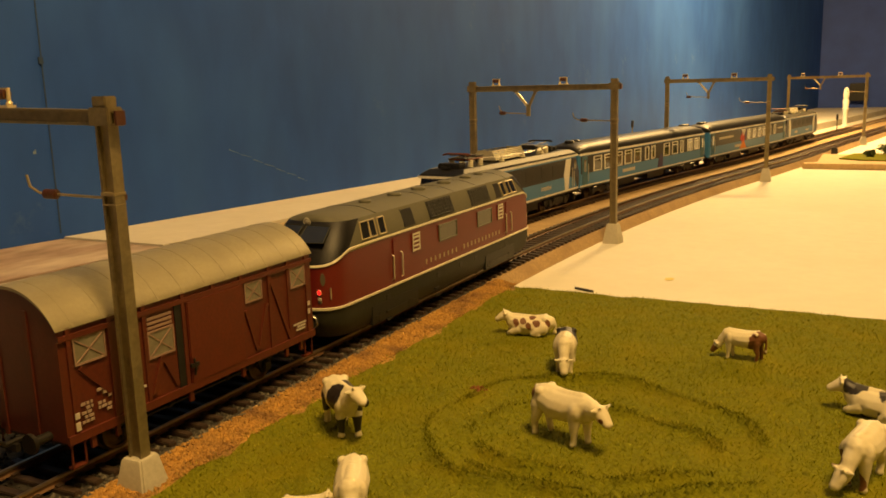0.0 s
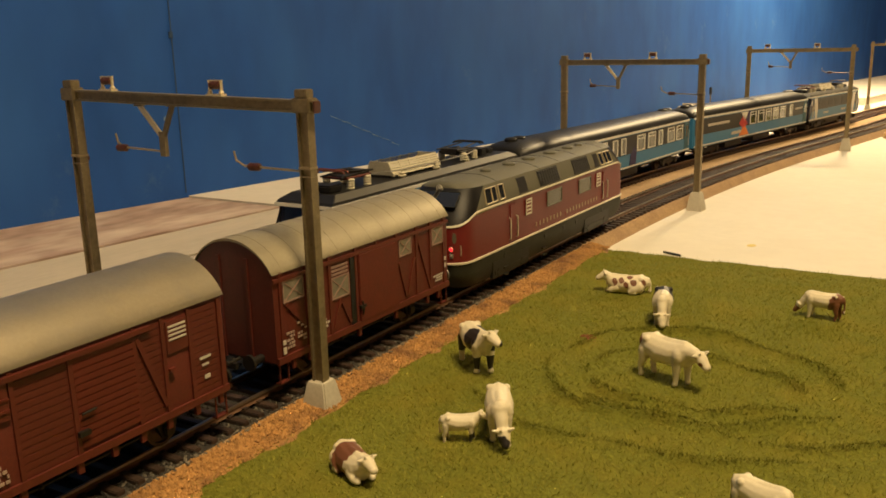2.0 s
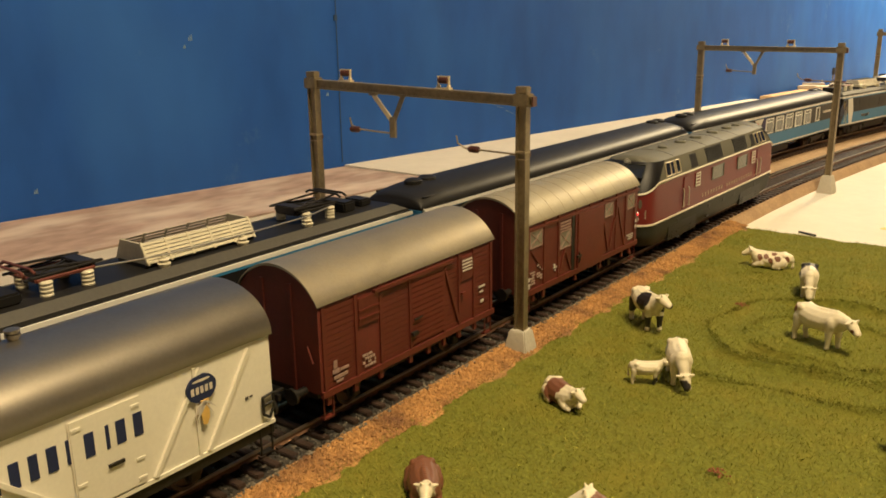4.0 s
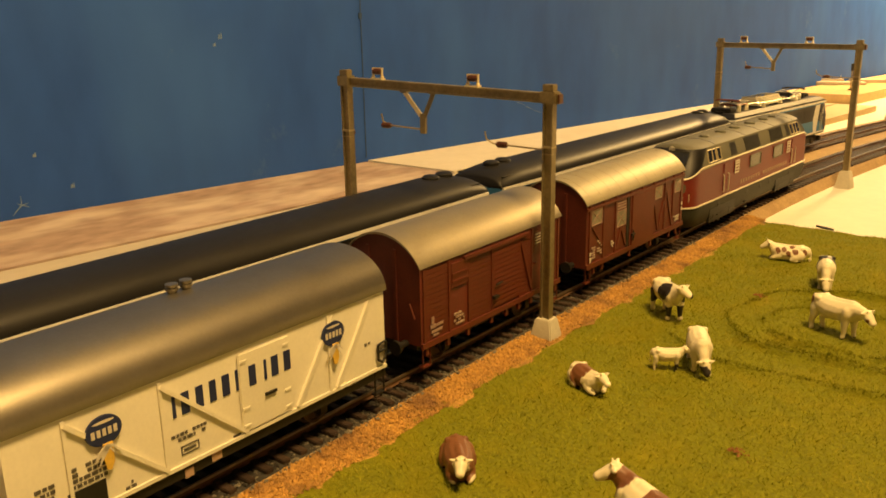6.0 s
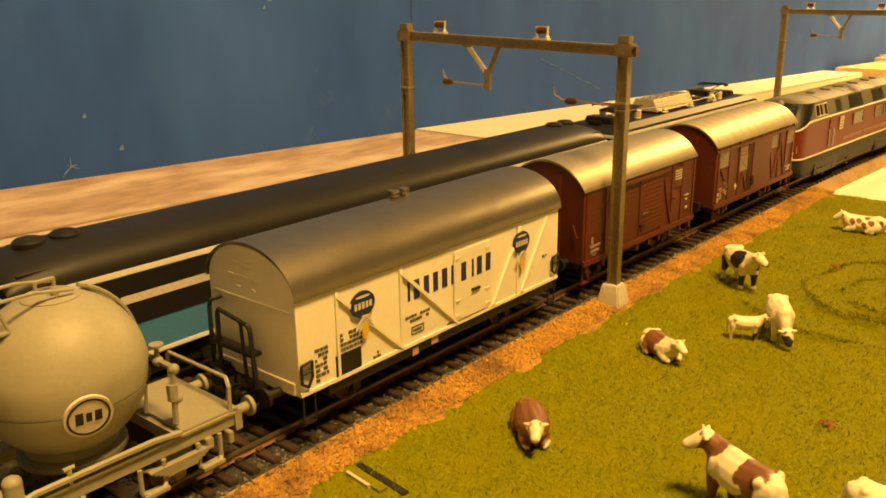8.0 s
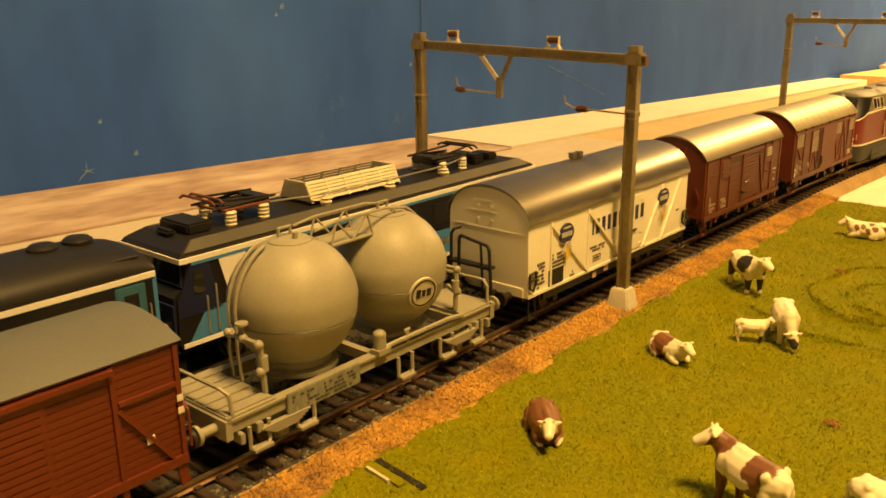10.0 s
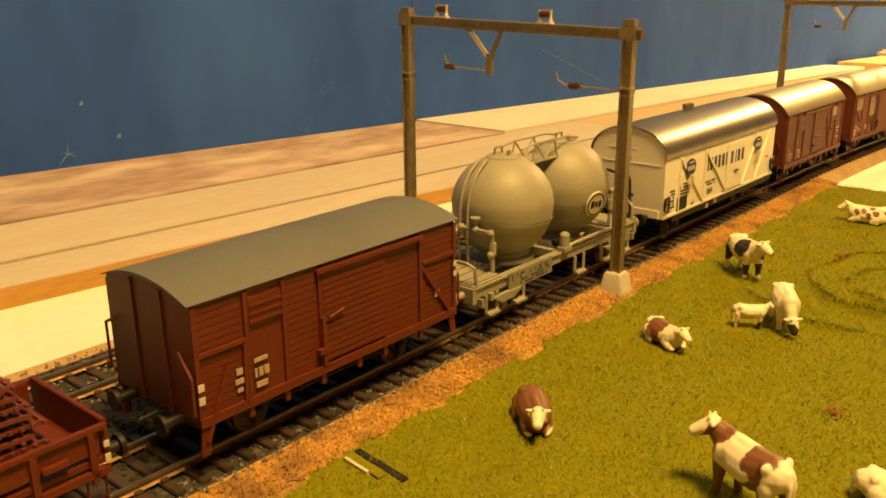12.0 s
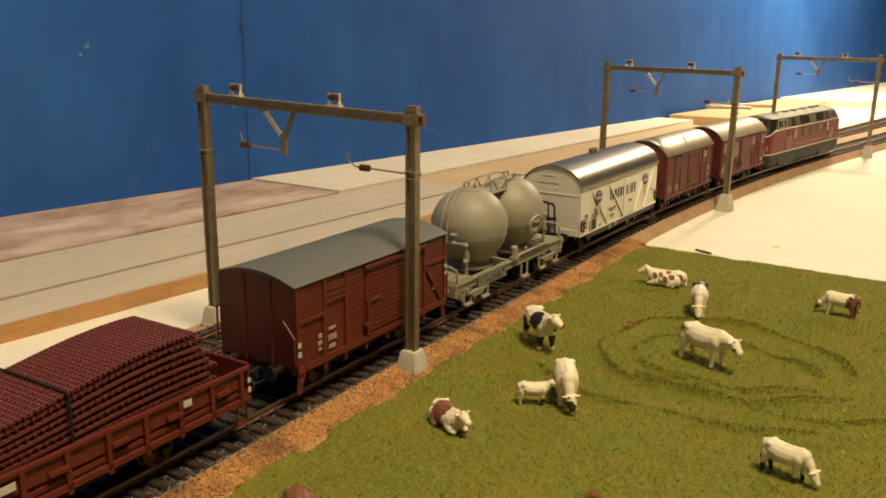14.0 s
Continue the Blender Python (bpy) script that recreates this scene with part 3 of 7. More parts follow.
bm = bmesh.new()
NX, NY = 170, 300
grid = []
for j in range(NY + 1):
    row = []
    for i in range(NX + 1):
        f = i / NX
        y = -110 + (mat_top(-100) + 110) * j / NY
        x = mat_left(y) * (1 - f) + 110 * f
        row.append(bm.verts.new((x, y, max(-0.3, mat_z(x, y)))))
    grid.append(row)
for j in range(NY):
    for i in range(NX):
        bm.faces.new((grid[j][i], grid[j][i + 1], grid[j + 1][i + 1], grid[j + 1][i]))
rim = grid[0] + [r[-1] for r in grid[1:]] + grid[-1][-2::-1] + [r[0] for r in grid[-2:0:-1]]
low = [bm.verts.new((v.co.x, v.co.y, TABLE_Z + 0.1)) for v in rim]
for i in range(len(rim)):
    k = (i + 1) % len(rim)
    bm.faces.new((rim[i], low[i], low[k], rim[k]))
single("grass_mat", bm, TURF, "green grass mat with rolled creases on the table", "grass", "structure")


def grass_blades(count, seed, material, label, tall=1.0, only_ridges=False):
    rng = np.random.default_rng(seed)
    verts = np.zeros((count, 3, 3))
    k = 0
    while k < count:
        y = rng.uniform(-110, 379)
        x = rng.uniform(-205, 110)
        edge = mat_left(y)
        if y > mat_top(x) or x < edge and rng.uniform() > 0.5 * math.exp((x - edge) / 2.2):
            continue
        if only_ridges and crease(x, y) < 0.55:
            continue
        # thinner where the camera never comes near
        if (y > 300 or x > 20) and rng.uniform() < 0.35:
            continue
        z = max(-0.2, mat_z(x, y))
        a = rng.uniform(0, 6.283)
        h = rng.uniform(0.6, 1.7) * tall
        w = rng.uniform(0.09, 0.18)
        lean = rng.normal(0, 0.75, 2) * h
        d = np.array([math.cos(a), math.sin(a), 0]) * w
        p = np.array([x, y, z - 0.15])
        verts[k] = p - d, p + d, p + np.array([lean[0], lean[1], h])
        k += 1
    me = bpy.data.meshes.new("grass_fibres")
    me.from_pydata((verts.reshape(-1, 3) * 0.001).tolist(), [], np.arange(3 * count).reshape(-1, 3).tolist())
    me.materials.append(material)
    return tagged(new("grass_fibres", me), label, "grass", kind="stuff")


grass_blades(150000, 5, BLADES, "short yellow-green static grass fibres on the mat")
grass_blades(6500, 6, BLADES_DARK, "darker fibres on the creases of the mat", 1.15, True)


# ---- rolling stock: y runs along the vehicle, x to its right, z up from the rail head ----
SPINS = []


def wheelset(parent, y, r=5.4):
    bm = bmesh.new()
    rod(bm, (-11, 0, 0), (11, 0, 0), 0.9, 10)
    ob = part("wheelset", bm, WHEEL, parent)
    for s in (-1, 1):
        bm = bmesh.new()
        lathe(bm, [(r + 0.6, 6.6), (r + 0.6, 7.2), (r, 7.3), (r, 9.3), (r - 0.9, 9.3), (r - 1.1, 8.7), (1.9, 8.9), (1.7, 9.8), (0.5, 9.8)], (0, 0, 0), 24)
        lathe(bm, [(0.5, 6.6), (r + 0.6, 6.6)], (0, 0, 0), 24)
        bm.transform(Matrix.Rotation(radians(90 * s), 4, "Y"))
        part("wheel", bm, WHEEL, ob)
    ob.matrix_basis = pose(0, y * 0.001, r * 0.001)
    SPINS.append((ob, y, r))
    return ob


def buffer_pair(parent, y, out, z=12.0, material=BLACK_METAL, x=10.0, reach=1.0):
    for s in (-1, 1):
        bm = bmesh.new()
        rod(bm, (s * x, y, z), (s * x, y + out * 5.0 * reach, z), 1.3, 12)
        rod(bm, (s * x, y + out * 5.0 * reach, z), (s * x, y + out * (5.0 * reach + 1.0), z), 2.6, 16)
        part("buffer", bm, material, parent)
    bm = bmesh.new()
    tube(bm, [(0, y, z - 2), (0, y + out * 5.5 * reach, z - 2.2), (0, y + out * 7.0 * reach, z - 0.8)], 0.7)
    box(bm, -2.2, 2.2, y + out * 3.5 - 0.6, y + out * 3.5 + 0.6, z - 4.2, z - 2.2)
    part("coupling", bm, BLACK_METAL, parent)


def axle_guard(parent, y, x, material=BLACK_METAL):
    for s in (-1, 1):
        bm = bmesh.new()
        plate(bm, [(y - 5, 10.5), (y + 5, 10.5), (y + 1.8, 3.2), (y - 1.8, 3.2)], s * x - 0.4, s * x + 0.4)
        soft_box(bm, s * x - 1.6, s * x + 1.6, y - 1.8, y + 1.8, 3.6, 7.0, 0.4)
        tube(bm, [(s * (x + 0.4), y - 9, 9.6), (s * (x + 0.6), y - 4, 8.0), (s * (x + 0.6), y + 4, 8.0), (s * (x + 0.4), y + 9, 9.6)], 0.5)
        part("axle_guard", bm, material, parent)


def underframe(parent, length, axles, x=11.5, material=BLACK_METAL):
    bm = bmesh.new()
    h = length / 2
    for s in (-1, 1):
        box(bm, s * x - 0.7, s * x + 0.7, -h, h, 9.6, 12.4)
    for y in (-h + 0.8, -h / 3, h / 3, h - 0.8):
        box(bm, -x - 2, x + 2, y - 0.8, y + 0.8, 9.4, 12.3)
    box(bm, -5, 5, -8, 8, 6.0, 12)
    tube(bm, [(x - 1, -h / 2.2, 6.2), (x - 1, h / 2.2, 6.2)], 0.5)
    for y in (-h / 4, h / 4):
        rod(bm, (-x, y, 6.2), (x, y, 6.2), 0.5, 6)
        box(bm, x - 1.6, x - 0.6, y - 0.5, y + 0.5, 5.6, 10)
    part("underframe", bm, material, parent)
    for y in axles:
        wheelset(parent, y)
        axle_guard(parent, y, x, material)


def arc_outline(w, eave, apex, n=18, power=2.0, inset=0.0):
    """Points of a bowed roof from the right eave to the left one."""
    pts = []
    if power == 0:
        rise = apex - inset - eave
        half = w - inset
        big = (half * half + rise * rise) / (2 * rise)
        top = math.asin(half / big)
        for i in range(n + 1):
            a = top - 2 * top * i / n
            pts.append((big * math.sin(a), eave + rise - big + big * math.cos(a)))
        return pts
    for i in range(n + 1):
        a = math.pi * i / n
        c = math.cos(a)
        pts.append(((w - inset) * (abs(c) ** (2 / power)) * (1 if c > 0 else -1), eave + (apex - eave - inset) * (math.sin(a) ** (2 / power))))
    return pts


def bowed_van(thing, length, width, floor, eave, apex, paint, roof_paint, over=0.6, ribs=0, power=2.0, lip=0.8):
    w, h = width / 2, length / 2
    bm = bmesh.new()
    outline = [(w, floor), *arc_outline(w - 0.05, eave, apex - 0.8, 18, power), (-w, floor)]
    prism(bm, outline, -h, h)
    part("body", bm, paint, thing)
    bm = bmesh.new()
    outer = arc_outline(w + over, eave - 0.2, apex, 28, power)
    inner = arc_outline(w + over, eave - 0.2 - lip * 0.2, apex - lip, 28, power, 0.0)
    prism(bm, outer + inner[::-1], -h - over, h + over)
    roof = part("roof", bm, roof_paint, thing, smooth=40)
    for i in range(ribs):
        y = -h + length * (i + 0.5) / ribs
        bm = bmesh.new()
        a = arc_outline(w + over + 0.06, eave - 0.25, apex + 0.08, 28, power)
        b = arc_outline(w + over - 0.2, eave - 0.3, apex - 0.2, 28, power)
        prism(bm, a + b[::-1], y - 0.35, y + 0.35)
        part("roof_rib", bm, roof_paint, roof)
    return w, h, roof


def post(thing, w, y, z0, z1, paint, wide=1.4, proud=0.7, name="post"):
    boxes(name, paint, thing, (w - 0.2, w + proud, y - wide / 2, y + wide / 2, z0, z1), (-w - proud, -w + 0.2, y - wide / 2, y + wide / 2, z0, z1))


def brace(thing, w, y0, z0, y1, z1, paint, wide=1.3, proud=0.6, name="brace"):
    d = Vector((y1 - y0, z1 - z0)).normalized()
    n = Vector((-d.y, d.x)) * wide / 2
    out = [(y0 + n.x, z0 + n.y), (y0 - n.x, z0 - n.y), (y1 - n.x, z1 - n.y), (y1 + n.x, z1 + n.y)]
    for x0, x1 in ((w - 0.2, w + proud), (-w - proud, -w + 0.2)):
        bm = bmesh.new()
        plate(bm, out, x0, x1)
        part(name, bm, paint, thing)


def marks(thing, rows, x, material, name="lettering"):
    """Small plain bars where the wagons carry writing: y0, y1, z0, z1."""
    if len(rows) < 9:
        boxes(name, material, thing, *[(x - 0.1, x + 0.12, *r) for r in rows])
        return
    bm = bmesh.new()
    for y0, y1, z0, z1 in rows:
        box(bm, x - 0.1, x + 0.12, y0, y1, z0, z1)
    tagged(part(name, bm, material, thing), kind="stuff")


def text_block(rng, y0, y1, z0, z1, lines, fill=0.75):
    rows = []
    step = (z1 - z0) / lines
    for i in range(lines):
        y = y0
        while y < y1 - 0.4:
            d = rng.uniform(0.5, 1.6)
            if rng.uniform(0, 1) < fill:
                rows.append((y, min(y1, y + d), z0 + step * i, z0 + step * i + step * 0.62))
            y += d + 0.35
    return rows


def wagon_steps(thing, w, h, paint):
    for s in (-1, 1):
        for e in (-1, 1):
            bm = bmesh.new()
            y = e * (h - 3)
            box(bm, s * (w - 0.5), s * (w - 0.1), y - 2.2, y - 1.8, 4.0, 12)
            box(bm, s * (w - 0.5), s * (w - 0.1), y + 1.8, y + 2.2, 4.0, 12)
            box(bm, s * (w - 2.0), s * (w - 0.1), y - 2.2, y + 2.2, 3.6, 4.1)
            part("step", bm, paint, thing)


def planks(bm, w, y0, y1, z0, z1, n, proud=0.35, gap=0.28):
    step = (z1 - z0) / n
    for i in range(n):
        for s in (-1, 1):
            a, b = sorted((s * (w - 0.2), s * (w + proud)))
            box(bm, a, b, y0, y1, z0 + i * step, z0 + (i + 1) * step - gap)


PLANK_MESHES = {}


def plank_wall(thing, w, y0, y1, z0, z1, n, paint, proud=0.13):
    """Single boards of a wagon side, each a piece of its own."""
    step = (z1 - z0) / n
    key = (round(y1 - y0, 1), round(step, 2), paint.name, proud)
    if key not in PLANK_MESHES:
        bm = bmesh.new()
        soft_box(bm, -0.25, proud, 0, y1 - y0, 0.12, step - 0.08, 0.1)
        PLANK_MESHES[key] = mesh_of("plank", bm, paint, 0)
    for i in range(n):
        piece("plank", PLANK_MESHES[key], thing, pose(w * 0.001, y0 * 0.001, (z0 + i * step) * 0.001))
        piece("plank", PLANK_MESHES[key], thing, pose(-w * 0.001, y1 * 0.001, (z0 + i * step) * 0.001, 0, 0, 180))


def window_cross(thing, w, y0, y1, z0, z1, name="window"):
    """A whitened panel with a cross, behind a frame."""
    win = boxes(name, mat("whitened_panel", (0.22, 0.20, 0.15), 0.5, var=0.15, grain=700, stain=140), thing, (w - 0.1, w + 0.25, y0, y1, z0, z1), (-w - 0.25, -w + 0.1, y0, y1, z0, z1))
    for s in (-1, 1):
        x0, x1 = sorted((s * (w + 0.2), s * (w + 0.45)))
        for p, q in (((y0, z0), (y1, z1)), ((y0, z1), (y1, z0))):
            d = Vector((q[0] - p[0], q[1] - p[1])).normalized()
            n = Vector((-d.y, d.x)) * 0.16
            bm = bmesh.new()
            plate(bm, [(p[0] + n.x, p[1] + n.y), (p[0] - n.x, p[1] - n.y), (q[0] - n.x, q[1] - n.y), (q[0] + n.x, q[1] + n.y)], x0, x1)
            part("cross_bar", bm, GREY_PRINT, win)
        boxes("window_frame", GREY_PRINT, win, *[(x0, x1, *r) for r in ((y0 - 0.4, y1 + 0.4, z0 - 0.4, z0 + 0.1), (y0 - 0.4, y1 + 0.4, z1 - 0.1, z1 + 0.4), (y0 - 0.4, y0, z0, z1), (y1, y1 + 0.4, z0, z1))], joined=True)


def van_with_windows():
    """The brown van with a ribbed roof and whitened windows."""
    t = empty("covered_goods_van", "red-brown covered goods van with whitened windows and ribbed beige roof", "goods van", "wagons of the freight train")
    L = 103
    w, h, roof = bowed_van(t, L, 33, 11.0, 40.0, 49.8, RED_BROWN, ROOF_KHAKI, ribs=11, power=0)
    underframe(t, L - 3, (-30, 30))
    buffer_pair(t, -h, -1)
    buffer_pair(t, h, 1)
    for y in (-48.6, -36, -24.5, -10, 2.5, 15, 28.5, 38.5, 48.6):
        post(t, w, y, 11, 40, RED_BROWN, 1.3, 0.55)
    boxes("sole_bar", RED_BROWN, t, (w - 0.2, w + 0.8, -h, h, 10.4, 12.6), (-w - 0.8, -w + 0.2, -h, h, 10.4, 12.6))
    boxes("top_rail", RED_BROWN, t, (w - 0.2, w + 0.7, -h, h, 36.9, 38.2), (-w - 0.7, -w + 0.2, -h, h, 36.9, 38.2))
    boxes("sliding_door", RED_BROWN_LIGHT, t, (w, w + 1.0, -9, 14.6, 12.4, 37), (-w - 1.0, -w, -9, 14.6, 12.4, 37), r=0.3)
    boxes("door_gap", BLACK, t, (w - 0.1, w + 0.3, -13.2, -10.4, 12.6, 37), (-w - 0.3, -w + 0.1, -13.2, -10.4, 12.6, 37))
    window_cross(t, w, -47, -38, 30, 36.4)
    window_cross(t, w, -23.4, -14.5, 24.5, 31.5)
    window_cross(t, w, 17, 24.5, 30.5, 36.2)
    window_cross(t, w, 40, 47.4, 30, 36.4)
    boxes("louvre", GREY_PRINT, t, *[(w - 0.1, w + 0.4, -23.4, -14.5, z, z + 0.7) for z in (32.4, 33.7, 35.0)])
    brace(t, w, -46, 29, -37.5, 20, RED_BROWN)
    brace(t, w, -19, 24, -23, 14, RED_BROWN)
    brace(t, w, -19, 24, -14, 14, RED_BROWN)
    brace(t, w, 29, 36, 38, 13, RED_BROWN)
    brace(t, w, 16.5, 28, 21, 14, RED_BROWN)
    brace(t, w, 27, 28, 22, 14, RED_BROWN)
    rng = random.Random(3)
    marks(t, text_block(rng, -47, -43.4, 14.5, 21.5, 6), w + 0.4, PALE_PRINT)
    marks(t, text_block(rng, -41.8, -37.4, 15.5, 22.5, 6), w + 0.4, PALE_PRINT)
    marks(t, [(-49.2, -47.9, 16.5, 18), (-49.2, -47.9, 13.4, 15.6)], w + 0.75, WHITE_PRINT)
    marks(t, text_block(rng, -28.5, -25.6, 16, 19.5, 3), w + 0.3, WHITE_PRINT)
    marks(t, text_block(rng, 40, 47, 14.5, 17.5, 3), w + 0.4, WHITE_PRINT)
    marks(t, [(48, 49.2, 22, 23.5), (48, 49.2, 19, 20.8)], w + 0.75, WHITE_PRINT)
    for y in (-28, 28):
        boxes("end_post", RED_BROWN, t, *[(x - 0.7, x + 0.7, math.copysign(h, y) - 0.4, math.copysign(h, y) + 0.4, 10, 44) for x in (-6, 6)])
    for y in (-44, -36, -9, 14, 36, 44):
        boxes("bracket", RED_BROWN, t, (w - 0.6, w + 0.3, y - 0.7, y + 0.7, 7.2, 11))
    bm = bmesh.new()
    tube(bm, [(w + 1.2, -8, 20), (w + 1.6, -8, 17), (w + 1.2, -8, 15)], 0.35)
    box(bm, w + 0.8, w + 1.7, -9.6, -6.4, 17.6, 18.6)
    part("door_handle", bm, BLACK_METAL, t)
    wagon_steps(t, w, h, RED_BROWN)
    return t


def plank_van():
    """The brown plank van with a smooth silver roof."""
    t = empty("covered_goods_van", "red-brown planked goods van with smooth silver bowed roof", "goods van", "wagons of the freight train")
    L = 92
    w, h, roof = bowed_van(t, L, 33.5, 12.0, 40.0, 50.2, RED_BROWN, ROOF_SILVER, power=0)
    underframe(t, L - 3, (-27, 27))
    buffer_pair(t, -h, -1)
    buffer_pair(t, h, 1)
    plank_wall(t, w, -43.6, -30, 13, 38.5, 14, RED_BROWN)
    plank_wall(t, w, -18.5, -4, 13, 38.5, 14, RED_BROWN)
    plank_wall(t, w, 15, 24, 13, 38.5, 14, RED_BROWN)
    plank_wall(t, w, 34, 43.6, 13, 38.5, 14, RED_BROWN)
    plank_wall(t, w + 0.5, -3.2, 14.5, 14, 37.5, 13, RED_BROWN_LIGHT)
    for y in (-44.3, -30.3, -18.7, -3.8, 14.8, 24, 33.2, 44.3):
        post(t, w, y, 11.4, 39, RED_BROWN, 1.2, 0.6)
    boxes("sole_bar", RED_BROWN, t, (w - 0.2, w + 0.9, -h, h, 11.0, 13.0), (-w - 0.9, -w + 0.2, -h, h, 11.0, 13.0))
    boxes("door_track", RED_BROWN, t, (w, w + 1.3, -22, 20, 37.4, 38.6), (-w - 1.3, -w, -22, 20, 37.4, 38.6))
    boxes("loading_hatch", RED_BROWN, t, (w, w + 0.7, -29.4, -19.6, 28.5, 37.6), (-w - 0.7, -w, -29.4, -19.6, 28.5, 37.6), r=0.25)
    boxes("hatch_rail", RED_BROWN_LIGHT, t, *[(w + 0.6, w + 1.0, -29.2, -19.8, z, z + 0.7) for z in (30.5, 33.2)])
    boxes("vent", RED_BROWN, t, (w, w + 0.5, 25, 32.6, 28.5, 37.6), (-w - 0.5, -w, 25, 32.6, 28.5, 37.6), r=0.2)
    boxes("louvre", WHITE_PRINT, t, *[(w + 0.45, w + 0.75, 25.8, 31.8, z, z + 0.5) for z in (32.2, 33.4, 34.6, 35.8)])
    brace(t, w, 15.6, 36, 23.2, 15, RED_BROWN, 1.3, 0.8)
    for y in (-43, -31, -19, -4, 6, 15, 24, 34, 43):
        boxes("bracket", RED_BROWN, t, (w - 0.6, w + 0.3, y - 0.8, y + 0.8, 8.0, 12))
    for e in (-1, 1):
        boxes("end_board", RED_BROWN, t, *[(x - 0.6, x + 0.6, e * h - 0.5, e * h + 0.5, 11, 45) for x in (-6, 6)])
        bm = bmesh.new()
        tube(bm, [(w - 2, e * (h + 0.9), 22), (w - 4, e * (h + 0.9), 27)], 0.35)
        part("handrail", bm, RED_BROWN, t)
    rng = random.Random(8)
    marks(t, [(-41.5, -38.6, 17.2, 18.6), (-40.9, -39.4, 18.9, 21.4), (-38.2, -34.4, 17.4, 18.3), (-41, -35, 15.4, 16.4), (-40, -37, 14.1, 14.8)], w + 0.5, GREY_PRINT)
    marks(t, text_block(rng, -28, -22, 14.4, 19.4, 4), w + 0.5, PALE_PRINT)
    marks(t, [(36, 40, 23.4, 24.1), (36.6, 39, 21.4, 22.0), (37.2, 39.2, 17.5, 18.6)], w + 0.5, WHITE_PRINT)
    bm = bmesh.new()
    tube(bm, [(w + 1.4, -2.8, 23), (w + 1.4, 1.2, 23.2)], 0.35)
    box(bm, w + 0.6, w + 1.8, -4.2, -1.2, 17.6, 18.8)
    part("door_handle", bm, BLACK_METAL, t)
    bm = bmesh.new()
    box(bm, w + 0.4, w + 1.6, 24.6, 26.6, 24.2, 24.9)
    part("latch", bm, RED_BROWN_LIGHT, t)
    wagon_steps(t, w, h, RED_BROWN)
    return t


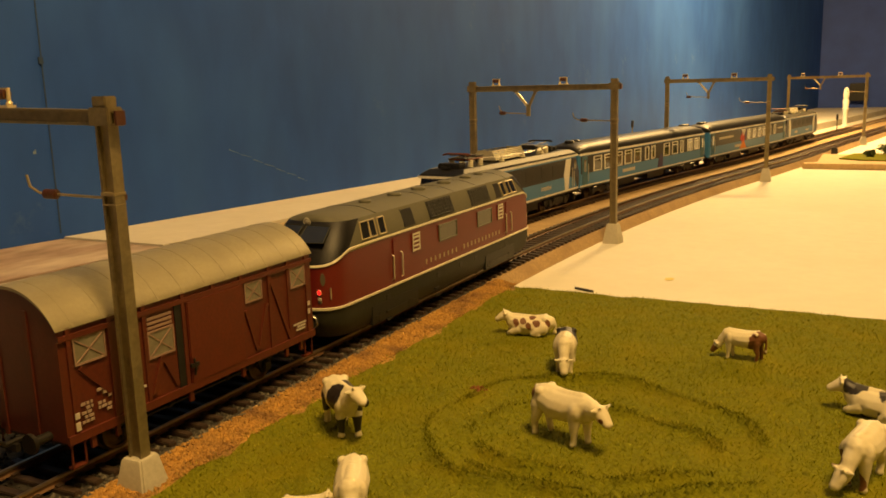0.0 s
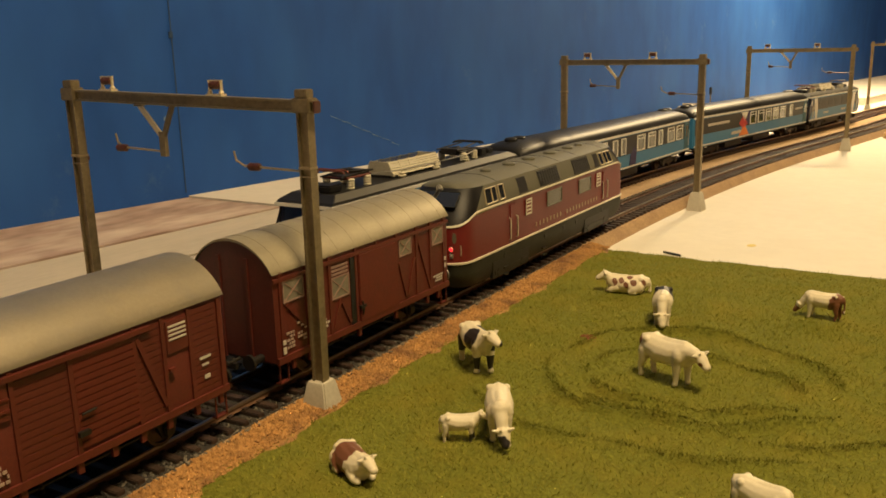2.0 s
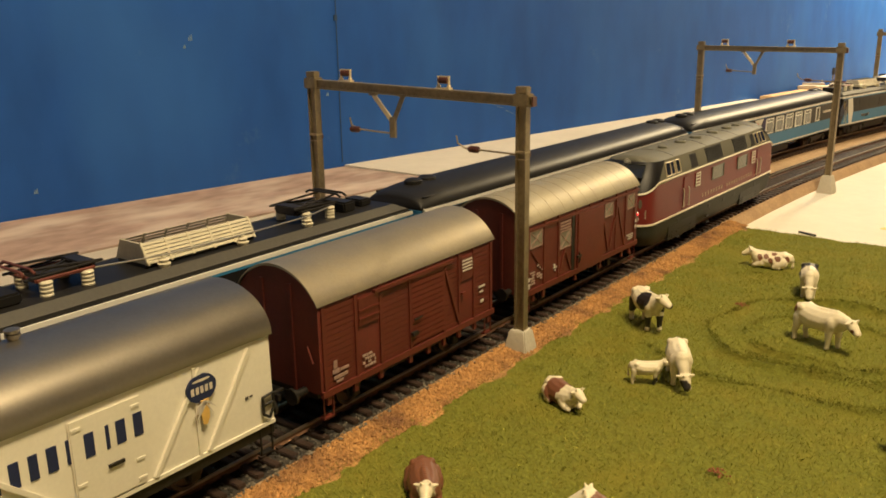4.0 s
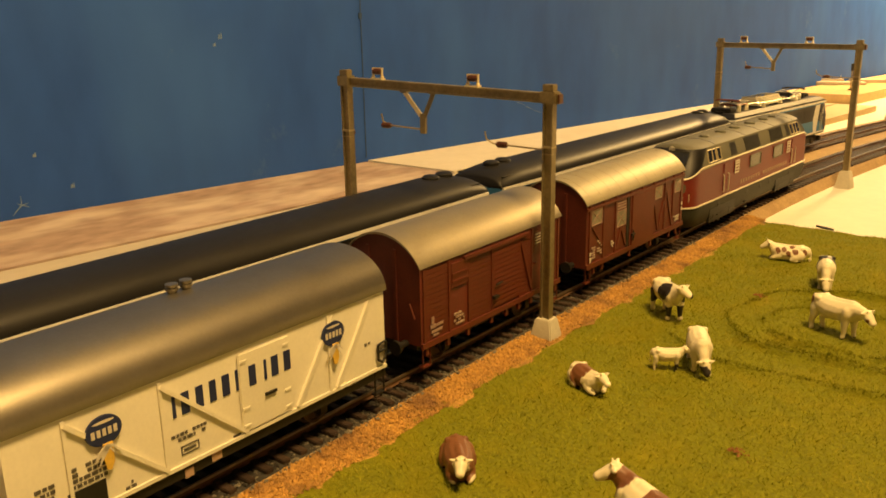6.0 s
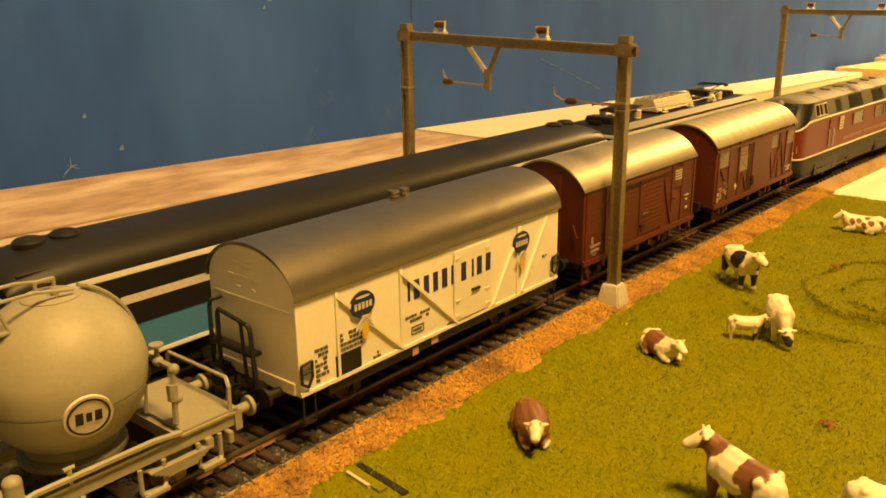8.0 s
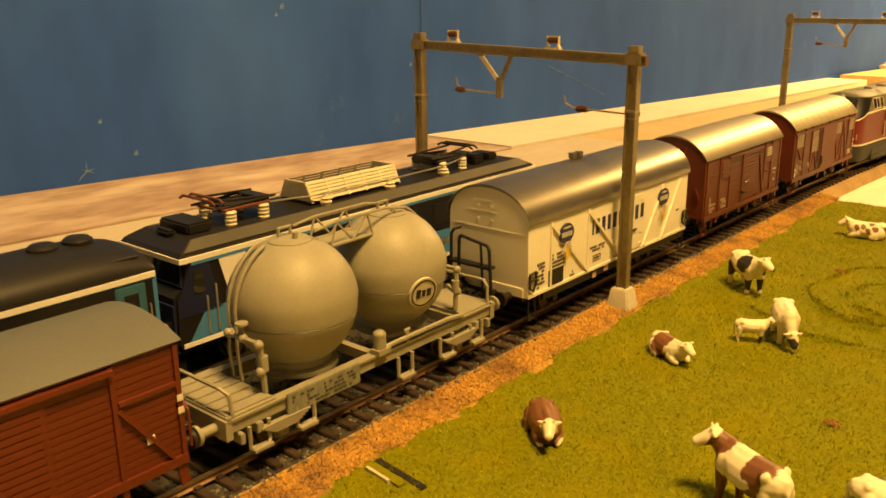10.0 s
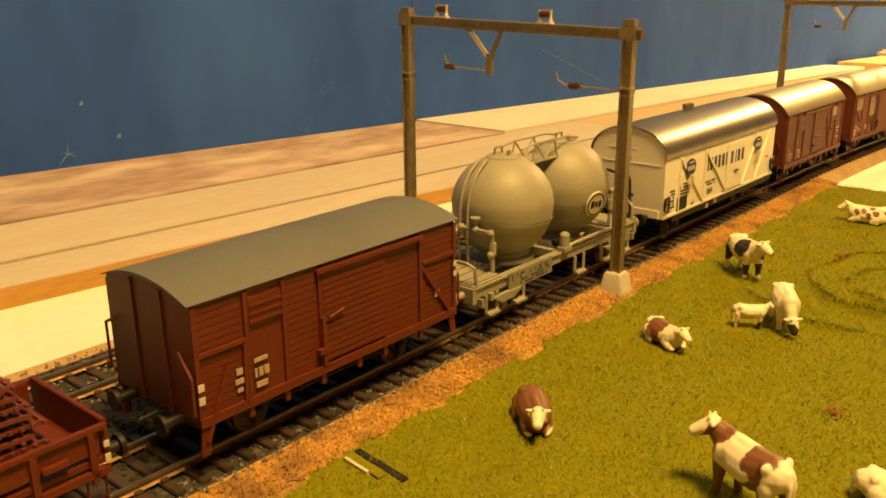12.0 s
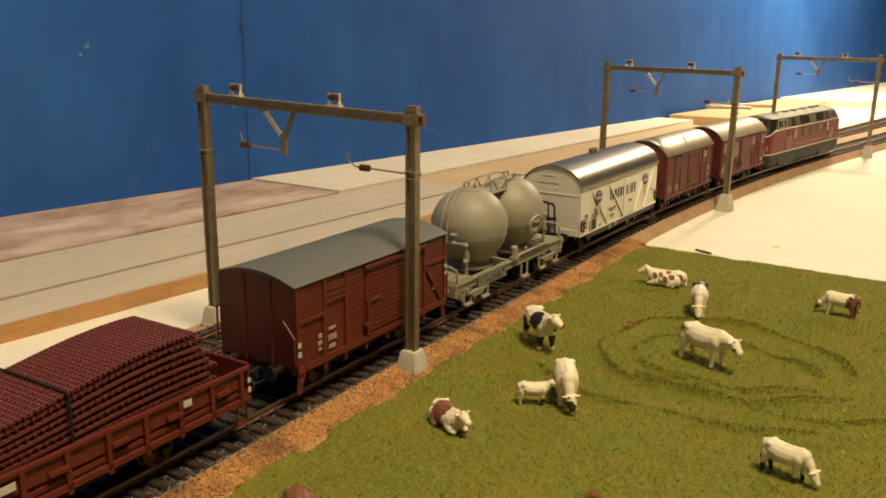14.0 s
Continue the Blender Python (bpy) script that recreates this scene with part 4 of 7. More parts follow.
def grey_roof_van():
    """The low-roofed plank van with the slate grey roof."""
    t = empty("covered_goods_van", "bright red-brown planked goods van with flat slate grey roof", "goods van", "wagons of the freight train")
    L = 91
    w, h, roof = bowed_van(t, L, 33.5, 12.5, 41.4, 44.9, RED_BROWN_LIGHT, ROOF_GREY, over=1.0, power=0, lip=0.9)
    underframe(t, L - 3, (-26, 26))
    buffer_pair(t, -h, -1)
    buffer_pair(t, h, 1)
    plank_wall(t, w, -44.4, -31.6, 13.5, 40, 15, RED_BROWN_LIGHT)
    plank_wall(t, w, -19.4, -8.6, 13.5, 40, 15, RED_BROWN_LIGHT)
    plank_wall(t, w + 0.7, -7.6, 14.6, 14.5, 38.6, 14, RED_BROWN_LIGHT)
    plank_wall(t, w, 15.6, 29.2, 13.5, 40, 15, RED_BROWN_LIGHT)
    plank_wall(t, w, 30.6, 44.4, 13.5, 40, 15, RED_BROWN_LIGHT)
    for y in (-44.9, -31, -19.8, -8.2, 15, 29.8, 44.9):
        post(t, w, y, 12, 40.2, RED_BROWN_LIGHT, 1.2, 0.7)
    boxes("sole_bar", RED_BROWN_LIGHT, t, (w - 0.2, w + 1.0, -h, h, 11.4, 13.6), (-w - 1.0, -w + 0.2, -h, h, 11.4, 13.6))
    boxes("door_track", RED_BROWN_LIGHT, t, (w, w + 1.7, -9.5, 30, 38.8, 39.9), (-w - 1.7, -w, -9.5, 30, 38.8, 39.9))
    boxes("loading_hatch", RED_BROWN_LIGHT, t, (w, w + 0.6, -30.4, -20.4, 31, 38.6), (-w - 0.6, -w, -30.4, -20.4, 31, 38.6), r=0.25)
    boxes("hatch_rail", RED_BROWN_LIGHT, t, *[(w + 0.5, w + 0.9, -30.2, -20.6, z, z + 0.6) for z in (32.0, 34.0, 36.0)])
    boxes("waist_rail", RED_BROWN_LIGHT, t, (w, w + 0.9, -44.4, -31.6, 28.2, 29.2), (-w - 0.9, -w, -44.4, -31.6, 28.2, 29.2), (w, w + 0.9, 30.6, 44.4, 30.8, 31.8))
    brace(t, w, -44, 7.5, -37, 24, RED_BROWN_LIGHT, 1.0, 1.0)
    brace(t, w, -32, 28, -32.6, 12, RED_BROWN_LIGHT, 1.0, 1.0)
    brace(t, w, 30.4, 30, 42, 14, RED_BROWN_LIGHT, 1.0, 1.0)
    brace(t, w, -44.6, 4.0, -43.6, 13, RED_BROWN_LIGHT, 2.4, 0.4, "corner_step")
    brace(t, w, 44.6, 6.0, 43.6, 13, RED_BROWN_LIGHT, 2.4, 0.4, "corner_step")
    for y in (-31, -20, -8, 5, 15, 30):
        boxes("bracket", RED_BROWN_LIGHT, t, (w - 0.6, w + 0.4, y - 0.7, y + 0.7, 8.4, 12))
    for e in (-1, 1):
        boxes("end_board", RED_BROWN_LIGHT, t, *[(x - 0.7, x + 0.7, e * h - 0.5, e * h + 0.5, 12, 42.5) for x in (-6, 6)])
        bm = bmesh.new()
        tube(bm, [(w - 4.5, e * (h + 0.6), 29), (w + 0.6, e * (h + 1.1), 24), (w + 0.6, e * (h + 1.1), 15)], 0.4)
        tube(bm, [(-w + 3, e * (h + 0.8), 31), (-w - 0.8, e * (h + 1.2), 29), (-w - 0.8, e * (h + 1.2), 17)], 0.4)
        part("handrail", bm, RED_BROWN_LIGHT, t)
    marks(t, [(-45.5, -43.9, 20.5, 22.2), (-45.5, -43.9, 17.2, 19.0), (44, 45.5, 27, 28.5), (44, 45.5, 24, 25.5)], w + 0.95, WHITE_PRINT)
    marks(t, [(-34.8, -33, 20.6, 22.2), (-35.2, -32.9, 18.3, 19.6), (-34.8, -33.2, 16.2, 17.2)], w + 0.5, PALE_PRINT)
    marks(t, [(-29.6, -25.6, 22, 23), (-29.6, -28.9, 18.2, 20.4), (-28.4, -27.2, 18.2, 20.4), (-26.8, -25.4, 18.2, 20.4), (-29.4, -26, 15.4, 16.8)], w + 0.5, PALE_PRINT)
    marks(t, [(36, 38, 19.5, 21.4)], w + 0.5, WHITE_PRINT)
    bm = bmesh.new()
    tube(bm, [(w + 1.6, -6.5, 26.5), (w + 1.6, -1.2, 27.5)], 0.35)
    box(bm, w + 0.6, w + 2.0, -10.2, -6.8, 17.4, 18.8)
    box(bm, w + 0.6, w + 1.6, -8.6, -7.4, 14, 27)
    part("door_handle", bm, RED_BROWN_LIGHT, t)
    return t


def oval(cy, cz, ry, rz, n=28):
    return [(cy + ry * math.cos(2 * math.pi * i / n), cz + rz * math.sin(2 * math.pi * i / n)) for i in range(n)]


def reefer():
    """The white refrigerator van."""
    t = empty("refrigerator_van", "cream-white refrigerator van with silver roof and blue lettering", "refrigerator van", "wagons of the freight train")
    L = 120.0
    w, h, roof = bowed_van(t, L, 35, 12.2, 38.4, 50.4, WHITE_PAINT, ROOF_STEEL, over=0.7, lip=1.0)
    underframe(t, L - 5, (-36, 36))
    buffer_pair(t, -h, -1)
    buffer_pair(t, h, 1)
    boxes("sole_bar", BLACK_METAL, t, (w - 1.4, w - 0.3, -h + 10, h, 9.0, 12.1), (-w + 0.3, -w + 1.4, -h + 10, h, 9.0, 12.1))
    boxes("lower_rail", WHITE_PAINT, t, (w - 0.1, w + 0.5, -h, h, 12.2, 13.2), (-w - 0.5, -w + 0.1, -h, h, 12.2, 13.2))
    for y in (-46.5, -22.0, 35.0):
        post(t, w, y, 13, 37, WHITE_PAINT, 0.9, 0.55)
    brace(t, w, -46.5, 36, -22, 13.4, WHITE_PAINT, 1.1, 0.8)
    brace(t, w, -22, 36, 3, 13.4, WHITE_PAINT, 1.1, 0.8)
    brace(t, w, 21.5, 13.4, 37, 36.4, WHITE_PAINT, 1.1, 0.8)
    brace(t, w, 37.5, 13.4, 52.6, 36.4, WHITE_PAINT, 1.1, 0.8)
    boxes("door", WHITE_PAINT, t, (w, w + 0.7, 1.5, 19.5, 13.6, 36.2), (-w - 0.7, -w, 1.5, 19.5, 13.6, 36.2), r=0.3)
    boxes("hinge", WHITE_PAINT, t, *[(w + 0.5, w + 0.95, y, y + 2.2, z, z + 0.7) for y in (2, 16.8) for z in (15, 20, 33.5)])
    boxes("door_bar", BLACK_METAL, t, (w + 0.8, w + 1.3, 9.6, 13.6, 21.6, 22.4))
    # the name on the side: one plain bar for each of ten letters
    edge = -18.8
    for i, wide in enumerate((1.1, 2.9, 2.7, 2.5, 2.9, 2.4, 2.9, 1.1, 3.0, 3.0)):
        y = edge
        edge += wide + 1.5
        if i == 6:
            edge += 0.8
        bm = bmesh.new()
        a = w + 0.62 if 1.2 < y < 19.5 else w - 0.02
        box(bm, a, a + 0.22, y, y + max(0.8, 0.8 * wide), 26.2, 32.0)
        part("letter_bar", bm, BLUE_PRINT, t)
    for cy in (-37.4, 36.6):
        bm = bmesh.new()
        plate(bm, oval(cy, 31.2, 4.5, 3.7), w + 0.3, w + 0.9)
        badge = part("badge", bm, BLUE_PRINT, t, "oval dark blue badge with a banana")
        bm = bmesh.new()
        for k in range(5):
            box(bm, w + 0.85, w + 1.0, cy - 3.3 + 1.4 * k, cy - 2.4 + 1.4 * k, 30.0, 31.8)
        plate(bm, oval(cy, 33.4, 2.7, 0.35, 14), w + 0.85, w + 1.0)
        part("badge_bars", bm, WHITE_PRINT, badge)
        bm = bmesh.new()
        plate(bm, [(cy - 0.8, 28), (cy + 1.6, 28), (cy + 1.5, 23), (cy + 0.5, 21.2), (cy - 0.5, 21.6), (cy - 1.0, 24.5)], w + 0.9, w + 1.2)
        part("banana", bm, YELLOW_PRINT, badge)
        bm = bmesh.new()
        for dy, dz in ((-3.4, 24.2), (3.6, 25.0), (2.8, 23.4), (-2.4, 23.0)):
            plate(bm, [(cy, 28.0), (cy + 0.9, 27.0), (cy + dy, dz), (cy + dy * 0.5 - 0.3, dz + 2.4)], w + 1.1, w + 1.3)
        part("peel", bm, WHITE_PRINT, badge)
    rng = random.Random(21)
    boxes("data_panel", BLACK, t, (w - 0.05, w + 0.3, -47.4, -38.2, 13.3, 19.2))
    grey = mat("dark_small_print", (0.09, 0.08, 0.065), 0.6)
    marks(t, text_block(rng, -46, -37.5, 19.8, 25.4, 4, 0.8), w + 0.05, grey)
    marks(t, text_block(rng, -20, -9.5, 19.5, 22.2, 2, 0.85), w + 0.05, grey)
    marks(t, [(-17.6, -12.2, 15.4, 15.7), (-17.6, -12.2, 17.6, 17.9), (-17.6, -17.3, 15.4, 17.9), (-12.5, -12.2, 15.4, 17.9), (-16.8, -13.2, 16.3, 17.0)], w + 0.05, grey)
    marks(t, text_block(rng, -54.5, -50, 14.2, 24, 7, 0.8), w + 0.05, grey)
    marks(t, text_block(rng, -33.5, -30.5, 13.6, 16, 2, 0.8), w + 0.05, grey)
    marks(t, [(-1.5, 1.0, 13.4, 14.0), (50.5, 51.5, 22, 23), (52, 53, 22.4, 22.9)], w + 0.05, grey)
    boxes("label_holder", mat("pinkish_plates", (0.5, 0.33, 0.25), 0.5), t, (w - 0.6, w - 0.2, -17, -14.4, 8.6, 11), (w - 0.6, w - 0.2, -8.6, -5.4, 9.4, 12))
    for e in (-1, 1):
        bm = bmesh.new()
        y = e * (h - 2.2)
        for a, b in (((-2.0, 16), (-2.0, 21)), ((-2.0, 21), (1.6, 21.4)), ((1.6, 21.4), (1.6, 17)), ((1.6, 17), (0, 14.6)), ((0, 14.6), (-2.0, 16)), ((-2.0, 18.6), (1.6, 18.8))):
            rod(bm, (w + 0.8, y + a[0], a[1]), (w + 0.8, y + b[0], b[1]), 0.42, 6)
        part("lamp_iron", bm, BLACK, t)
    # end platform seat with its rails, on the near end
    y = -h - 0.6
    bm = bmesh.new()
    tube(bm, [(-14.6, y, 13.0), (-14.6, y - 2.6, 13.6), (-14.2, y - 2.6, 31.0), (-13.0, y - 2.6, 33.0), (-12.0, y, 33.4)], 0.6)
    tube(bm, [(-10.6, y, 13.0), (-10.6, y - 3.0, 14.0), (-10.2, y - 3.0, 30.0), (-9.4, y - 3.0, 31.2), (2.6, y - 3.0, 29.4), (3.4, y - 3.0, 28.0), (4.4, y - 3.0, 12.4), (4.4, y, 11.8)], 0.65)
    tube(bm, [(-0.4, y - 3.0, 29.8), (0.6, y - 3.0, 13.0), (0.6, y, 12.2)], 0.5)
    part("handrail", bm, BLACK, t, "black bent-wire rails on the wagon end")
    boxes("bench", BLACK, t, (-14.8, 4.0, y - 3.6, y, 20.6, 21.6), (-15.0, -10.0, y - 3.8, y, 13.6, 14.6), (0.2, 4.8, y - 3.6, y, 12.0, 13.0), r=0.2)
    boxes("end_panel", WHITE_PAINT, t, (-15.5, 15.5, y + 0.35, y + 0.7, 34.4, 35.0), (-9, 4, y + 0.35, y + 0.7, 40.5, 41.0), (-6, 2, y + 0.35, y + 0.7, 44.2, 44.7), (-15.8, 15.8, y + 0.1, y + 0.8, 12.2, 15.6), r=0.15)
    boxes("latch", WHITE_PAINT, t, *[(x, x + 1.2, y + 0.2, y + 0.5, z, z + 0.5) for x in (-5, 1.2) for z in (37.5, 42.4)])
    for y in (-1.5, 3.0):
        bm = bmesh.new()
        rod(bm, (-3.2, y, 48.5), (-3.2, y, 51.0), 1.25, 16)
        rod(bm, (-3.2, y, 51.0), (-3.2, y, 51.7), 1.75, 16)
        rod(bm, (-3.2, y, 52.1), (-3.2, y, 52.8), 1.75, 16)
        rod(bm, (-3.2, y, 51.5), (-3.2, y, 52.4), 1.2, 12)
        part("roof_vent", bm, ROOF_STEEL, t)
    wagon_steps(t, w, h, BLACK)
    return t


def silo_wagon():
    """Two spherical grey tanks on an open frame."""
    t = empty("silo_wagon", "stone grey silo wagon with two spherical tanks", "silo wagon", "wagons of the freight train")
    G = GREY_WAGON
    h = 53.0
    bm = bmesh.new()
    for s in (-1, 1):
        box(bm, s * 13 - 0.9, s * 13 + 0.9, -h, h, 11.0, 14.4)
        box(bm, s * 13 - 1.6, s * 13 + 1.6, -h, h, 14.2, 14.8)
    for y in (-h + 1, -38, -19, 0, 19, 38, h - 1):
        box(bm, -13, 13, y - 1.2, y + 1.2, 11.2, 14.2)
    box(bm, -14.5, 14.5, -h - 0.8, -h + 1.2, 9.6, 14.8)
    box(bm, -14.5, 14.5, h - 1.2, h + 0.8, 9.6, 14.8)
    part("frame", bm, G, t)
    boxes("end_deck", G, t, (-14, 14, -h, -38, 14.6, 15.4), (-14, 14, 38, h, 14.6, 15.4))
    boxes("deck_plank", G, t, *[(x, x + 3.6, -h + 0.4, -38.4, 15.3, 15.9) for x in (-13, -8.5, -4, 0.5, 5, 9.4)])
    for y in (-36, 36):
        wheelset(t, y)
        axle_guard(t, y, 12.4, G)
    buffer_pair(t, -h - 0.6, -1, 12, G)
    buffer_pair(t, h + 0.6, 1, 12, G)
    for cy in (-19.0, 19.0):
        bm = bmesh.new()
        out = [(9.0, 15.0), (10.0, 16.2)]
        for i in range(25):
            a = -1.02 + (math.pi / 2 + 1.02 - 0.16) * i / 24
            out.append((18.0 * math.cos(a) * (1.0 if a > 0 else 0.985), 33.4 + 18.0 * math.sin(a)))
        lathe(bm, out, (0, cy, 0), 56)
        tank = part("tank", bm, G, t, "smooth grey spherical tank", smooth=60)
        bm = bmesh.new()
        for i in range(56):
            a, b = 2 * math.pi * i / 56, 2 * math.pi * (i + 1) / 56
            rod(bm, (17.95 * math.cos(a), cy + 17.95 * math.sin(a), 30.4), (17.95 * math.cos(b), cy + 17.95 * math.sin(b), 30.4), 0.13, 4)
        part("weld_seam", bm, BLACK_METAL, tank)
        bm = bmesh.new()
        lathe(bm, [(6.0, 49.4), (6.0, 50.6), (5.0, 51.2), (1.0, 51.4)], (0, cy, 0), 24)
        rod(bm, (2.5, cy, 51), (2.5, cy, 53), 0.8, 10)
        tube(bm, [(-2, cy - 2, 51), (-2, cy - 2, 53.6), (-2, cy + 2, 53.6), (-2, cy + 2, 51)], 0.45)
        part("manhole", bm, G, tank)
        bm = bmesh.new()
        lathe(bm, [(11.6, 14.8), (11.6, 15.9), (10.2, 16.6), (9.5, 16.6)], (0, cy, 0), 32)
        part("saddle", bm, G, tank)
    # round badge on the far tank
    m = Matrix.Translation((0, 19.0, 33.4)) @ Matrix.Rotation(radians(-12), 4, "Z") @ Matrix.Rotation(radians(12), 4, "Y")
    for name, r0, r1, x0, x1, material in (("badge", 0, 4.9, 17.5, 18.25, WHITE_PRINT), ("badge_ring", 3.9, 4.35, 18.2, 18.4, BLACK)):
        bm = bmesh.new()
        if r0 == 0:
            plate(bm, oval(0, 0, r1, r1, 32), x0, x1)
        else:
            rings = [[(x, p[0], p[1]) for p in oval(0, 0, q, q, 32)] for x, q in ((x0, r0), (x1, r0), (x1, r1), (x0, r1), (x0, r0))]
            band(bm, rings)
        bmesh.ops.transform(bm, matrix=m, verts=bm.verts)
        part(name, bm, material, t)
    bm = bmesh.new()
    for y0, y1, z0, z1 in ((-2.6, -1.1, -1.4, 1.4), (-0.5, 0.6, -1.0, 1.0), (1.2, 2.6, -1.2, 1.2)):
        box(bm, 18.2, 18.45, y0, y1, z0, z1)
    bmesh.ops.transform(bm, matrix=m, verts=bm.verts)
    part("badge_bars", bm, BLACK, t)
    # walkway between the tank tops, ladder and pipes
    for x in (-4.5, 4.5):
        for pts, d in (([(x, -14, 52.5), (x, -6, 53.6), (x, 14, 53.6), (x, 22, 52.2)], 0.4), ([(x, -8, 47), (x, 8, 47)], 0.5)):
            bm = bmesh.new()
            tube(bm, pts, d)
            part("walkway_rail", bm, G, t)
        for y0, y1 in ((-6, -8), (-6, 0), (6, 0), (6, 8)):
            bm = bmesh.new()
            rod(bm, (x, y0, 53.6), (x, y1, 47), 0.35, 6)
            part("strut", bm, G, t)
    bm = bmesh.new()
    box(bm, -4.5, 4.5, -7, 7, 46.4, 47.0)
    part("walkway", bm, G, t)
    # pipes and ladders that follow the outer curve of each tank
    for e in (-1, 1):
        for x in (-4.0, -0.5):
            bm = bmesh.new()
            pts = [(x, e * 37.4, 15.4), (x, e * 38.2, 24.0)]
            for k in range(9):
                a = radians(-4 + 8.6 * k)
                reach = math.sqrt(max(1.0, 19.0 ** 2 - x * x))
                pts.append((x, e * (19.0 + reach * math.cos(a)), 33.4 + reach * math.sin(a)))
            tube(bm, pts, 0.5)
            part("ladder_rail", bm, G, t)
        bm = bmesh.new()
        tube(bm, [(-3, e * 39.6, 29.5), (9.5, e * 39.4, 29.5), (10.5, e * 39.0, 28.5), (10.5, e * 38.4, 16)], 0.8)
        for x, z in ((-2, 29.5), (4, 29.5), (10.4, 29.3), (10.5, 22)):
            ball(bm, (x, e * 39.4, z), (1.35, 1.35, 1.35))
        rod(bm, (4, e * 39.4, 29.5), (4, e * 39.4, 33.5), 0.6, 8)
        rod(bm, (4, e * 39.4, 33.2), (4, e * 39.4, 33.8), 1.7, 12)
        rod(bm, (10.5, e * 38.4, 22), (10.5, e * 38.4, 26), 1.3, 10)
        part("valve", bm, G, t)
        boxes("cross_member", G, t, (-15.2, 15.2, *sorted((e * 43, e * 45)), 8.4, 11.2), (-15.6, 15.6, *sorted((e * 49, e * 50.4)), 7.6, 10.6), r=0.2)
        for x in (-14.8, 14.8):
            bm = bmesh.new()
            for k in range(5):
                box(bm, x - 0.8, x + 0.8, e * 36 - 8 + k, e * 36 + 8 - k, 9.0 - 0.55 * k, 9.45 - 0.55 * k)
            part("leaf_spring", bm, G, t)
    for e in (-1, 1):
        bm = bmesh.new()
        tube(bm, [(-14, e * (h - 0.5), 15), (-14, e * (h - 0.5), 21.5), (-13, e * (h - 0.5), 22.5), (11, e * (h - 0.5), 22.5), (13.4, e * (h - 1.5), 21), (13.8, e * (h - 2.0), 15)], 0.55)
        part("handrail", bm, G, t)
    bm = bmesh.new()
    tube(bm, [(14.6, -2, 15.6), (14.6, 4, 16.4), (14.6, 30, 16.4), (14.6, 37, 15.6)], 0.75)
    rod(bm, (14.0, 0, 14.8), (14.0, 0, 20.0), 1.9, 14)
    ball(bm, (14.0, 0, 20.4), (2.0, 2.0, 1.6))
    box(bm, 12.4, 16.0, -2.4, 2.4, 14.8, 16.4)
    rod(bm, (14.4, 11, 15), (14.4, 11, 18.6), 0.6, 8)
    rod(bm, (14.4, 9.8, 18.6), (14.4, 12.2, 18.6), 0.5, 8)
    part("pipework", bm, G, t)
    boxes("data_plate", mat("grey_green_plate", (0.20, 0.205, 0.165), 0.5, var=0.2, grain=500, stain=200), t, (14.2, 15.0, -35, -9, 9.2, 15.2), r=0.2)
    rng = random.Random(5)
    marks(t, text_block(rng, -33.5, -10.5, 10.0, 14.6, 4, 0.6), 15.0, mat("dark_plate_print", (0.06, 0.06, 0.05), 0.6))
    for y in (-44, -29, 10, 29, 44):
        bm = bmesh.new()
        tube(bm, [(14.5, y - 3, 11), (14.5, y - 3, 5.2), (15.2, y - 2, 4.4), (15.2, y + 2, 4.4), (14.5, y + 3, 5.2), (14.5, y + 3, 11)], 0.6)
        box(bm, 13.6, 16.2, y - 3, y + 3, 4.0, 4.8)
        part("step", bm, G, t)
    return t


def mesh_load_wagon():
    """A low-sided wagon loaded with sagging wire mesh mats."""
    t = empty("low_sided_wagon", "red-brown low-sided wagon with short stakes and tie-down bars", "flat wagon", "wagons of the freight train")
    R = RED_BROWN_LIGHT
    h = 74.0
    w = 15.8
    boxes("deck", R, t, (-w, w, -h, h, 12.8, 14.4), r=0.2)
    underframe(t, 2 * h - 4, (-44, 44))
    buffer_pair(t, -h, -1)
    buffer_pair(t, h, 1)
    for s in (-1, 1):
        a, b = sorted((s * (w - 0.8), s * w))
        for i in range(4):
            y0 = -h + 0.8 + i * 36.6
            boxes("side_board", R, t, (a, b, y0, y0 + 36.0, 15.4, 21.6), r=0.2)
        a, b = sorted((s * (w - 0.4), s * (w + 0.9)))
        boxes("top_rail", R, t, (a, b, -h, h, 20.8, 21.8))
        boxes("lower_rail", R, t, (a, b, -h, h, 10.6, 12.2))
        for i in range(13):
            y = -h + 3 + i * 11.8
            boxes("stake", R, t, (a, b, y - 0.7, y + 0.7, 9.4, 20.9))
        for i in range(8):
            y = -h + 8 + i * 18.0
            a2, b2 = sorted((s * (w + 0.2), s * (w + 1.6)))
            boxes("hinge", R, t, (a2, b2, y, y + 5.5, 16.2, 17.6), r=0.2)
    for e in (-1, 1):
        boxes("end_board", R, t, (-w, w, e * h - 0.6, e * h + 0.6, 13, 22.6), r=0.2)
    marks(t, [(48, 51, 18, 20), (-7, -2, 17.4, 19.4), (-30, -27, 17.5, 19.6), (-24.5, -20.5, 18.2, 19.8), (-29, -26, 15.8, 16.8), (73, 74.2, 16.6, 18), (73, 74.2, 13.4, 15)], w + 0.75, WHITE_PRINT)
    bm = bmesh.new()
    tube(bm, [(w + 1.2, -4, 11), (w + 1.2, -4, 6.4), (w + 1.2, -34, 6.4), (w + 1.2, -34, 11)], 0.5)
    tube(bm, [(w + 1.2, -4, 8.8), (w + 1.2, -34, 8.8)], 0.4)
    part("brake_rail", bm, R, t)
    wagon_steps(t, w, h, R)
    return t


